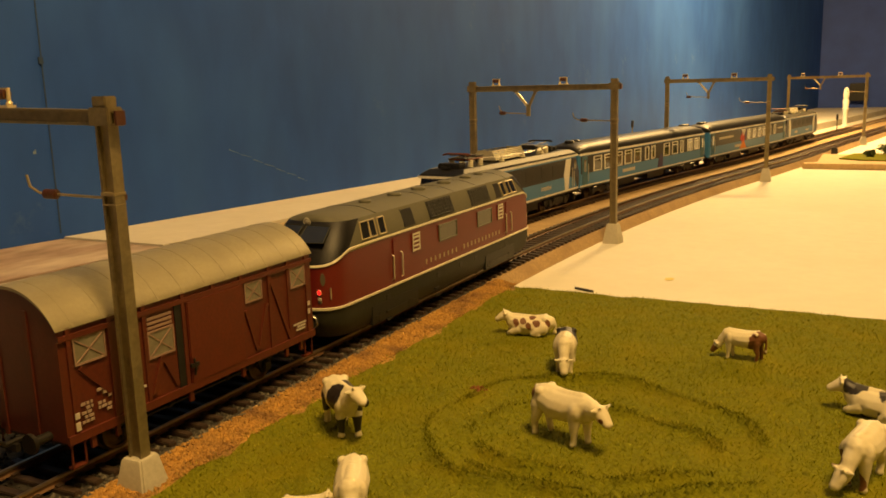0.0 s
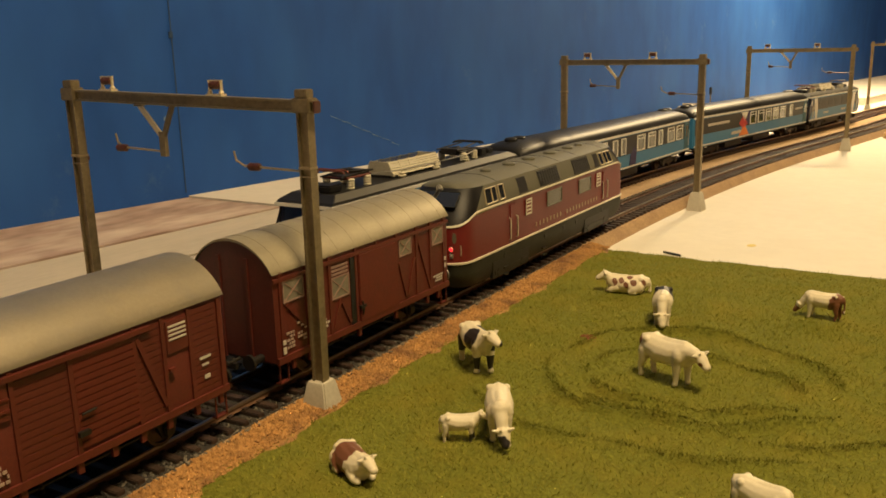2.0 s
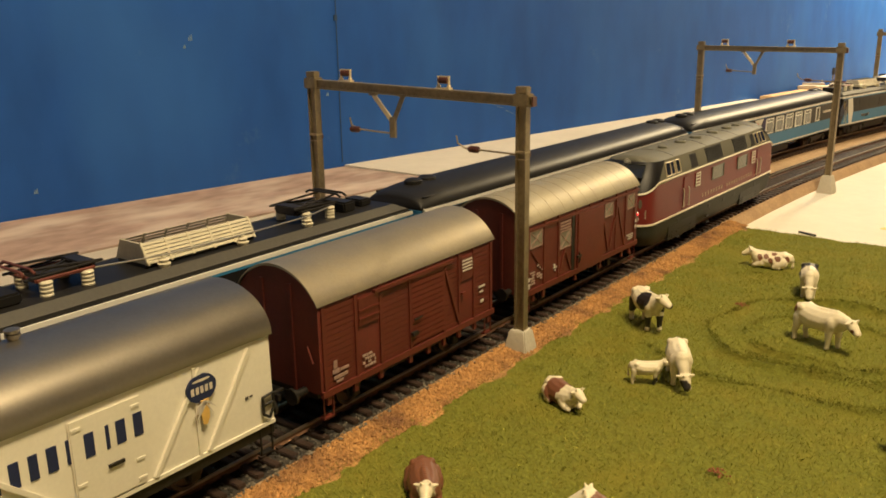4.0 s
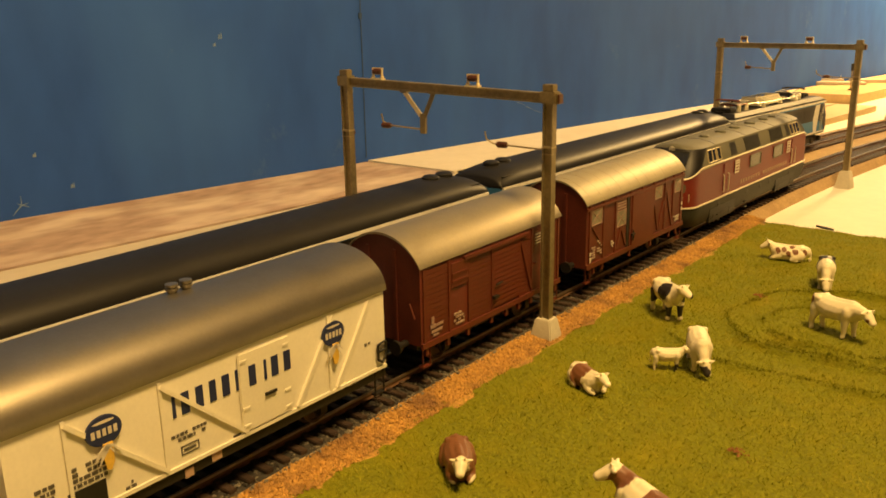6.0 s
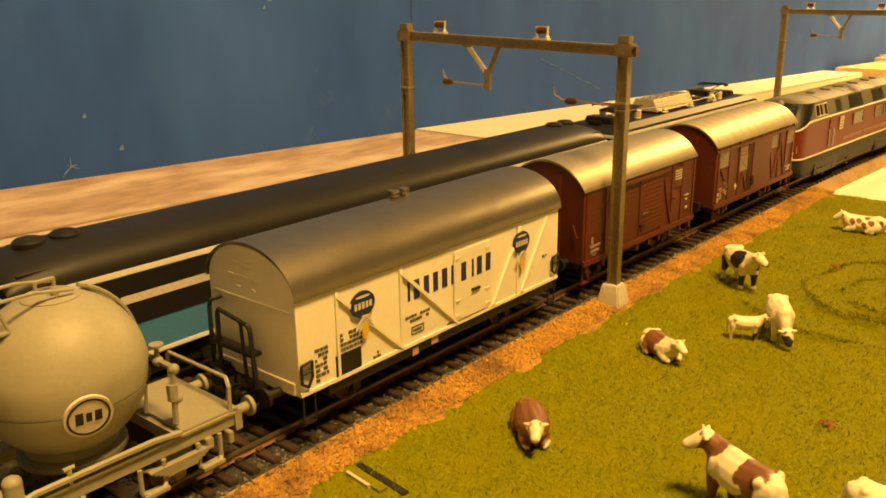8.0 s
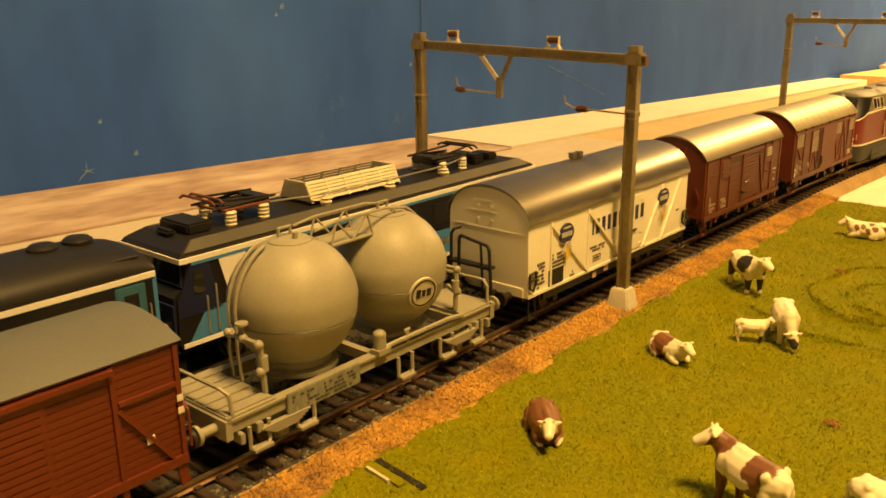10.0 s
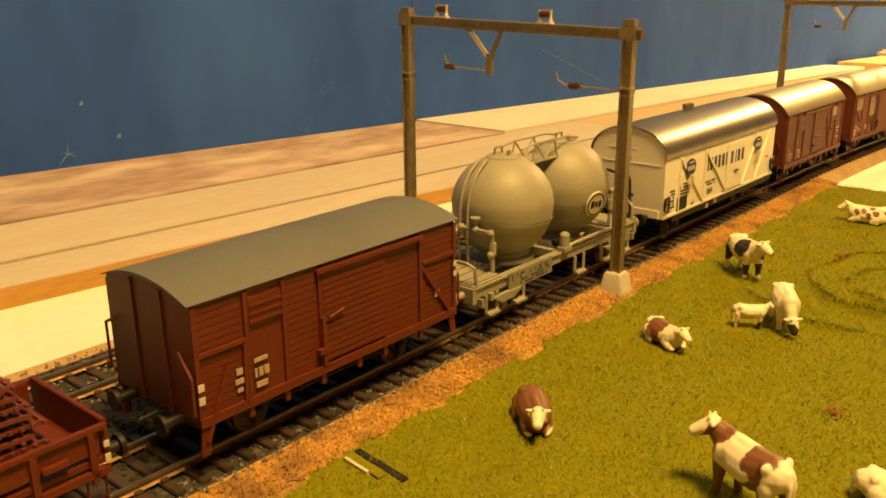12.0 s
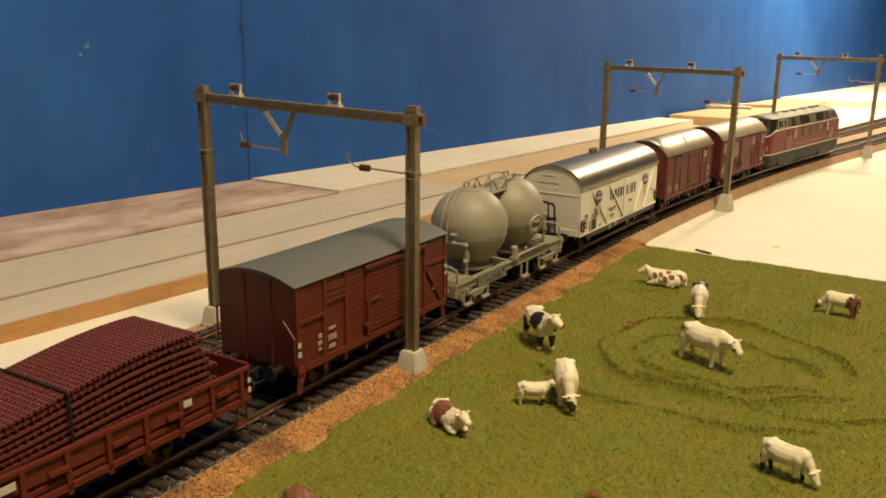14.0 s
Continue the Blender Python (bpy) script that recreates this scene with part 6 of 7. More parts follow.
    boxes("underbody", BLACK, t, (-12, 12, -26, 26, 4.4, 11), (-13, 13, -80, 80, 8.6, 11.4))
    # roof deck and its equipment
    bm = bmesh.new()
    rings = [[(x, y, z) for x, y in ((a, b), (-a, b), (-a, -b), (a, -b))] for a, b, z in ((w - 0.3, h - 3.2, 39.8), (w - 0.9, h - 4.6, 41.2), (w - 4.4, h - 10.0, 43.8))]
    band(bm, rings, caps=True)
    part("roof", bm, COACH_ROOF, t, "black equipment roof", smooth=0)
    for s in (-1, 1):
        bm = bmesh.new()
        q = [(w - 0.75, h - 5.5, 41.3), (w - 4.2, h - 10.6, 43.9)]
        face = [(s * q[0][0], -q[0][1], q[0][2]), (s * q[0][0], q[0][1], q[0][2]), (s * q[1][0], q[1][1], q[1][2]), (s * q[1][0], -q[1][1], q[1][2])]
        a = [bm.verts.new((p[0] + s * 0.1, p[1], p[2] + 0.1)) for p in face]
        b = [bm.verts.new((p[0] - s * 0.5, p[1], p[2] - 0.5)) for p in face]
        bm.faces.new(a)
        bm.faces.new(b)
        for i in range(4):
            bm.faces.new((a[i], a[(i + 1) % 4], b[(i + 1) % 4], b[i]))
        part("roof_edge", bm, mat("dusty_roof_edge", (0.055, 0.050, 0.038), 0.55, var=0.1), t, "dusty olive-grey roof edge", smooth=0)
    boxes("roof_box", COACH_ROOF, t, (-8, 8, -82, -73, 43.6, 47.2), (-4, 4, -86, -83, 43.6, 45.4), (-7, 7, 60, 67, 43.6, 48.0), (-5, 5, 72, 79, 43.6, 46.8), r=0.7)
    grid = boxes("resistor_cover", COACH_ROOF, t, (-7.6, 7.6, -33, 12, 43.7, 45.4), r=0.3)
    for e in (-1, 1):
        bm = bmesh.new()
        y = -10.5 + e * 22.0
        prism(bm, [(8.6, 44.8), (5.2, 51.6), (-5.2, 51.6), (-8.6, 44.8)], y - 0.4, y + 0.4)
        part("resistor_end", bm, mat("resistor_case", (0.42, 0.385, 0.29), 0.55), grid)
    for s in (-1, 1):
        lie = lambda z: 8.6 - 3.4 * (z - 44.8) / 6.8
        for i in range(6):
            z = 45.2 + 1.1 * i
            bm = bmesh.new()
            prism(bm, [(s * (lie(z) + 0.25), z), (s * (lie(z) - 0.35), z + 0.1), (s * (lie(z + 0.7) - 0.35), z + 0.8), (s * (lie(z + 0.7) + 0.25), z + 0.7)], -32, 11)
            part("resistor_bar", bm, RESISTOR, grid)
        for y in (-32.4, -23.6, -14.9, -6.1, 2.6, 11.4):
            bm = bmesh.new()
            prism(bm, [(s * 8.9, 44.8), (s * 8.2, 44.8), (s * 4.8, 51.8), (s * 5.5, 51.8)], y - 0.35, y + 0.35)
            part("resistor_post", bm, RESISTOR, grid)
    for c, e in ((-59, 1), (45, -1)):
        base = bmesh.new()
        for s in (-1, 1):
            tube(base, [(s * 7, c - 9, 48.6), (s * 7, c + 9, 48.6)], 0.6)
            tube(base, [(-7, c + s * 9, 48.6), (7, c + s * 9, 48.6)], 0.6)
        tone = PANTO_RED if c < 0 else BLACK_METAL
        panto = part("pantograph", base, tone, t, "folded rusty pantograph" if c < 0 else "folded black pantograph")
        for s in (-1, 1):
            for d in (-6.5, 6.5):
                bm = bmesh.new()
                lathe(bm, [(1.9, 43.6), (2.0, 44.2), (1.7, 44.5), (2.0, 45.4), (1.8, 45.8), (2.0, 46.6), (1.8, 47.0), (2.1, 47.8), (1.6, 48.4)], (s * 7, c + d, 0), 14)
                part("insulator", bm, RESISTOR, panto)
        for s in (-1, 1):
            bm = bmesh.new()
            tube(bm, [(s * 6.0, c - e * 12, 49.2), (s * 6.6, c + e * 12, 50.2), (s * 4.5, c - e * 12, 51.8)], 0.45)
            rod(bm, (s * 6.0, c - e * 12, 49.2), (-s * 6.4, c + e * 12, 50.2), 0.35, 6)
            part("arm", bm, BLACK_METAL, panto)
        for d in (-1.6, 1.6):
            bm = bmesh.new()
            tube(bm, [(-9.5, c - e * 12 + d, 51.6), (-7.5, c - e * 12 + d, 52.6), (7.5, c - e * 12 + d, 52.6), (9.5, c - e * 12 + d, 51.6)], 0.5)
            part("collector", bm, tone, panto)
        boxes("panto_frame", BLACK_METAL, panto, (-4, 4, c - 7, c + 7, 47.4, 49.4), (-5.5, 5.5, c + e * 8 - 2.5, c + e * 8 + 2.5, 47.2, 50.6), r=0.3)
    for y, x in ((-28, 10.4), (36, 10.4), (4, 10.8)):
        bm = bmesh.new()
        lathe(bm, [(1.8, 43.8), (2.2, 45.0), (1.2, 45.4), (1.8, 46.2), (0.9, 46.6), (0.8, 47.4)], (x, y, 0), 14)
        part("insulator", bm, RESISTOR, t)
    bm = bmesh.new()
    tube(bm, [(7, -50, 48.4), (10.4, -28, 47.6), (10.8, 4, 47.4), (10.4, 36, 47.6), (7.5, 52, 48.4)], 0.3)
    part("roof_cable", bm, SILVER, t)
    return t


def coach(label, kind):
    t = empty("passenger_coach", label, "coach", "vehicles of the passenger train")
    h, w = 147.0, 16.6
    bm = bmesh.new()
    box(bm, -w, w, -h, h, 11.5, 38.2)
    bmesh.ops.bevel(bm, geom=[e for e in bm.edges if abs(e.verts[0].co.z - e.verts[1].co.z) > 1], offset=1.2, segments=3, affect="EDGES")
    part("body", bm, SKY_BLUE, t)
    bm = bmesh.new()
    rings = []
    ends = ((0.3, 4.6), (1.2, 3.4), (3.5, 2.3), (8.0, 1.2), (14.0, 0.4), (20.0, 0.0), (70.0, 0.0))
    for y, inset in [(-h + d, k) for d, k in ends] + [(h - d, k) for d, k in ends[::-1]]:
        rings.append([(x, y, z) for x, z in arc_outline(w + 0.1 - 0.15 * inset, 38.6, 47.6 - inset, 56, 2.2)])
    band(bm, rings, caps=True)
    roof = part("roof", bm, COACH_ROOF, t, "dark curved roof", smooth=60)
    for e in (-1, 1):
        for s in (-1, 1):
            bm = bmesh.new()
            tube(bm, [(s * 13.6, e * (h - 30), 43.4), (s * 13.6, e * (h - 4), 43.4)], 0.45)
            part("rain_strip", bm, BLACK, roof)
        for d in (14, 24):
            bm = bmesh.new()
            lathe(bm, [(4.2, 46.4), (4.2, 48.2), (3.2, 49.0), (0.6, 49.2)], (0, e * (h - d), 0), 20)
            part("roof_vent", bm, COACH_ROOF, roof)
        boxes("gangway", BLACK, t, (-7, 7, *sorted((e * (h - 0.5), e * (h + 3.0))), 13, 39), r=0.8)
        buffer_pair(t, e * (h - 0.5), e, 12.0, reach=0.2)
    for s in (-1, 1):
        x0, x1 = sorted((s * (w - 0.1), s * (w + 0.15)))
        a0, a1 = sorted((s * (w - 0.1), s * (w + 0.25)))
        boxes("dark_band", INK, t, (x0, x1, -h + 2, h - 2, 22.5, 36.8))
        boxes("lower_line", LIVERY_WHITE, t, (a0, a1, -h + 1, h - 1, 12.0, 13.2))
        boxes("eave_line", LIVERY_WHITE, t, (*sorted((s * (w - 0.8), s * (w + 0.35))), -h + 1, h - 1, 37.4, 39.0))
        for e in (-1, 1):
            y = e * (h - 9)
            door = boxes("door", mat("door_petrol", (0.030, 0.12, 0.18), 0.45), t, (*sorted((s * (w - 0.1), s * (w + 0.4))), y - 4.6, y + 4.6, 13.6, 36.6), r=0.3)
            boxes("door_window", PANE, door, (*sorted((s * (w + 0.3), s * (w + 0.5))), y - 2.2, y + 2.2, 24, 34))
            boxes("handrail", SILVER, door, (*sorted((s * (w + 0.3), s * (w + 0.8))), y + 5.2, y + 5.7, 16, 30))
        if kind == 0:
            spans = [(-122 + 20.5 * i, 14.5) for i in range(5)] + [(-15, 8), (0, 8), (30, 14.5), (52, 14.5), (74, 8), (94, 14.5), (114, 14.5)]
        else:
            spans = [(-20 + 20.5 * i, 14.5) for i in range(5)] + [(90, 8)]
        for y, d in spans:
            win = boxes("window", PANE, t, (*sorted((s * (w + 0.05), s * (w + 0.25))), y, y + d, 23.6, 35))
            x = sorted((s * (w + 0.1), s * (w + 0.6)))
            boxes("window_frame", LIVERY_WHITE, win, (*x, y - 0.5, y + 0.9, 23, 35.6), (*x, y + d - 0.9, y + d + 0.5, 23, 35.6), (*x, y, y + d, 23, 23.9), (*x, y, y + d, 34.8, 35.6), *([(*x, y, y + d, 32.2, 32.8)] if d > 10 else []), joined=True)
        boxes("name_bar", WHITE_PRINT, t, (a0, a1, -64, -38, 16.6, 19.4))
        if kind:
            boxes("name_bar", WHITE_PRINT, t, (a0, a1, -118, -70, 29, 31.4))
            boxes("name_bar", WHITE_PRINT, t, (a0, a1, 108, 130, 29, 31))
            for name, pts, m in (("orange_graphic", [(-46, 13.6), (-22, 13.6), (-34, 25)], ORANGE_PRINT), ("red_graphic", [(-47, 26), (-36, 34), (-26, 24), (-38, 21)], RED_PRINT), ("violet_graphic", [(-31, 24), (-24, 36.4), (-19, 36.4), (-22, 24)], VIOLET_PRINT), ("white_graphic", [(-42, 36.4), (-25, 36.4), (-33, 27)], LIVERY_WHITE)):
                bm = bmesh.new()
                plate(bm, pts, *sorted((s * (w - 0.1), s * (w + 0.28))))
                part(name, bm, m, t)
        else:
            bm = bmesh.new()
            plate(bm, [(16, 13.4), (28, 13.4), (29, 23), (24, 27), (18, 22)], *sorted((s * (w - 0.1), s * (w + 0.28))))
            part("violet_graphic", bm, VIOLET_PRINT, t)
        for c in (-105, 105):
            bm = bmesh.new()
            plate(bm, [(c - 20, 8.6), (c + 20, 8.6), (c + 17, 4.8), (c - 17, 4.8)], *sorted((s * 12.6, s * 14)))
            for d in (-14, 14):
                rod(bm, (s * 13, c + d, 5.6), (s * 15.2, c + d, 5.6), 2.2, 12)
            part("bogie_frame", bm, BLACK_METAL, t)
    boxes("underbody", BLACK, t, (-13, 13, -70, -30, 4.5, 11.6), (-13, 13, 0, 40, 4.5, 11.6), (-14, 14, -h + 4, h - 4, 9.6, 11.6))
    for c in (-105, 105):
        for d in (-14, 14):
            wheelset(t, c + d, 5.2)
    return t


# ---- both trains ----
VAN_A = van_with_windows()
VAN_B = plank_van()
REEFER = reefer()
SILO = silo_wagon()
VAN_C = grey_roof_van()
FLAT = mesh_load_wagon()
LOAD = mesh_mats()
DIESEL = diesel_loco()
LOCO_A = electric_loco()
COACH_A = coach("blue and black passenger coach with white-framed windows", 0)
COACH_B = coach("blue and black passenger coach with orange and violet graphics", 1)
LOCO_B = copy_thing(LOCO_A, Matrix.Identity(4))
for ob, y, r in [s for s in SPINS if s[0].parent == LOCO_A]:
    twin = [c for c in LOCO_B.children if c.name.startswith("wheelset") and abs(c.matrix_basis.translation.y - y * 0.001) < 1e-5]
    SPINS.append((twin[0], y, r))


# ---- catenary portals ----
def portal(right, left, label, top_r, top_l):
    """Two masts on concrete feet with a cross beam, insulators and registration arms; right and left are x, y in mm."""
    t = empty("catenary_portal", label, "catenary mast", "catenary portals")
    a, b = Vector((*right, 0)), Vector((*left, 0))
    span = (b - a).length
    t.matrix_basis = Matrix.Translation(a * 0.001) @ Matrix.Rotation(math.atan2(b.y - a.y, b.x - a.x), 4, "Z")
    lean = (top_l - top_r) / span
    up = lambda x: top_r - 100.0 + lean * x
    for x in (0.0, span):
        d = up(x)
        bm = bmesh.new()
        rings = []
        for half, z in ((5.4, 0.0), (5.2, 3.0), (3.5, 12.4), (3.1, 13.0)):
            rings.append([bm.verts.new((x + i * half, j * half, TABLE_Z + z)) for i, j in ((1, 1), (-1, 1), (-1, -1), (1, -1))])
        for p, q in zip(rings, rings[1:]):
            for i in range(4):
                bm.faces.new((p[i], p[(i + 1) % 4], q[(i + 1) % 4], q[i]))
        bm.faces.new(rings[0][::-1])
        bm.faces.new(rings[-1])
        bmesh.ops.bevel(bm, geom=[e for e in bm.edges if abs(e.verts[0].co.z - e.verts[1].co.z) > 0.5], offset=0.5, segments=2, affect="EDGES")
        part("foot", bm, CONCRETE, t, "pale tapered concrete foot")
        # H-shaped mast
        bm = bmesh.new()
        h_outline = [(-2.1, -1.7), (-1.4, -1.7), (-1.4, -0.8), (1.4, -0.8), (1.4, -1.7), (2.1, -1.7), (2.1, 1.7), (1.4, 1.7), (1.4, 0.8), (-1.4, 0.8), (-1.4, 1.7), (-2.1, 1.7)]
        lo = [bm.verts.new((x + i, j, 4.0)) for i, j in h_outline]
        hi = [bm.verts.new((x + i, j, 99.4 + d)) for i, j in h_outline]
        bm.faces.new(lo[::-1])
        bm.faces.new(hi)
        for i in range(12):
            bm.faces.new((lo[i], lo[(i + 1) % 12], hi[(i + 1) % 12], hi[i]))
        mast = part("mast", bm, MAST_STEEL, t)
        boxes("mast_cap", MAST_STEEL, mast, (x - 2.2, x + 2.2, -2.0, 2.0, 98.0 + d, 100.4 + d), r=0.3)
        boxes("clip", ARM_WIRE, mast, (x - 2.25, x + 2.25, -2.0, 2.0, 77.4, 78.3), (x - 2.2, x + 2.2, -1.9, 1.9, 75.0, 75.4), r=0.15)
        boxes("rivet", INSULATOR, mast, (x - 2.2, x - 0.6, -2.3, -1.6, 76, 77.4))
        boxes("beam_shoe", MAST_STEEL, t, (x - 3.2, x + 3.2, -2.5, 2.5, 93.4 + d, 97.8 + d), r=0.3)
    beam = bmesh.new()
    i_outline = [(-1.6, 93.4), (1.6, 93.4), (1.6, 94.0), (0.8, 94.0), (0.8, 96.6), (1.6, 96.6), (1.6, 97.2), (-1.6, 97.2), (-1.6, 96.6), (-0.8, 96.6), (-0.8, 94.0), (-1.6, 94.0)]
    x0, x1 = -4.2, span + 2.4
    lo = [beam.verts.new((x0, y, z + up(x0))) for y, z in i_outline]
    hi = [beam.verts.new((x1, y, z + up(x1))) for y, z in i_outline]
    beam.faces.new(lo[::-1])
    beam.faces.new(hi)
    for i in range(12):
        beam.faces.new((lo[i], lo[(i + 1) % 12], hi[(i + 1) % 12], hi[i]))
    part("cross_beam", beam, MAST_STEEL, t)
    boxes("beam_cap", INSULATOR, t, (-4.8, -4.2, -1.5, 1.5, 93.6 + up(-4.5), 97.0 + up(-4.5)))
    for x in (span * 0.34, span * 0.82):
        z = up(x)
        bm = bmesh.new()
        for s in (-1, 1):
            rod(bm, (x + s * 2.4, 0, 97 + z), (x + s * 2.4, 0, 102 + z), 0.5, 8)
            ball(bm, (x + s * 2.4, 0, 98.2 + z), (0.9, 0.9, 0.7))
        box(bm, x - 3.2, x + 3.2, -1.3, 1.3, 97.0 + z, 97.8 + z)
        box(bm, x - 2.8, x + 2.8, -0.4, 0.4, 101.6 + z, 102.2 + z)
        hold = part("insulator_holder", bm, MAST_BRIGHT, t, "bright wire holder")
        bm = bmesh.new()
        for k in range(5):
            rod(bm, (x - 2.0 + 0.8 * k, 0, 100.6 + z), (x - 1.5 + 0.8 * k, 0, 100.6 + z), 1.35, 12)
        rod(bm, (x - 2.3, 0, 100.6 + z), (x + 2.3, 0, 100.6 + z), 0.9, 10)
        part("insulator", bm, INSULATOR, hold)
    # V hanger for the far track: a strap coloured as if lit, a plain one and a drop bar
    v = span * 0.585
    z = up(v)
    hanger = bmesh.new()
    box(hanger, v - 1.3, v + 1.3, -0.7, 0.7, 76.4 + z, 84.6 + z)
    hanger = part("hanger", hanger, MAST_STEEL, t, "drop bar of the V hanger")
    for p, q, m in (((v + 9.6, 93.2), (v + 0.8, 83.4), MAST_BRIGHT), ((v - 5.4, 93.2), (v - 0.6, 83.4), MAST_STEEL)):
        d = Vector((q[0] - p[0], q[1] - p[1])).normalized()
        n = Vector((-d.y, d.x)) * 0.9
        f = [(p[0] + n.x, p[1] + n.y), (p[0] - n.x, p[1] - n.y), (q[0] - n.x, q[1] - n.y), (q[0] + n.x, q[1] + n.y)]
        bm = bmesh.new()
        lo = [bm.verts.new((x, -0.35, zz + z)) for x, zz in f]
        hi = [bm.verts.new((x, 0.35, zz + z)) for x, zz in f]
        bm.faces.new(lo)
        bm.faces.new(hi)
        for i in range(4):
            bm.faces.new((lo[i], lo[(i + 1) % 4], hi[(i + 1) % 4], hi[i]))
        part("strap", bm, m, hanger)
        boxes("strap_pad", MAST_STEEL, hanger, (p[0] - 1.8, p[0] + 1.8, -0.9, 0.9, 92.9 + z, 93.5 + z))
    for x, out, z in ((v, 22.5, 78.0 + up(v)), (0.0, 29.0, 76.6)):
        bm = bmesh.new()
        tube(bm, [(x, 0, z), (x + out - 4, 0, z + 0.8), (x + out - 0.8, 0, z + 2.4), (x + out, 0, z + 5.4)], 0.35)
        arm = part("registration_arm", bm, ARM_WIRE, t)
        bm = bmesh.new()
        c = x + out - (2.6 if x else 8.0)
        for k in range(5):
            rod(bm, (c - 1.9 + 0.8 * k, 0, z + 0.6), (c - 1.4 + 0.8 * k, 0, z + 0.6), 1.3, 12)
        rod(bm, (c - 2.4, 0, z + 0.6), (c + 2.4, 0, z + 0.6), 0.85, 10)
        part("insulator", bm, INSULATOR, arm)
    return t


for right, left, top_r, top_l in (((-169.8, 136.8), (-271.0, 130.5), 101.0, 104.0), ((-158.6, 536.0), (-263.4, 543.0), 103.4, 103.8), ((-108.4, 924.0), (-210.4, 918.0), 105.0, 105.4), ((-29.0, 1450.0), (-138.5, 1440.0), 105.0, 105.0)):
    portal(right, left, "brass-grey double-track catenary portal on concrete feet", top_r, top_l)


# ---- cows: painted figurines, one mesh each ----
def flow(bm, points, steps=7):
    """A smooth limb through points x, y, z, ry, rz."""
    for p, q in zip(points, points[1:]):
        for i in range(steps + 1):
            f = i / steps
            f = f * f * (3 - 2 * f)
            x, y, z, ry, rz = [a + (b - a) * f for a, b in zip(p, q)]
            ball(bm, (x, y, z), ((ry + rz) / 2, ry, rz))


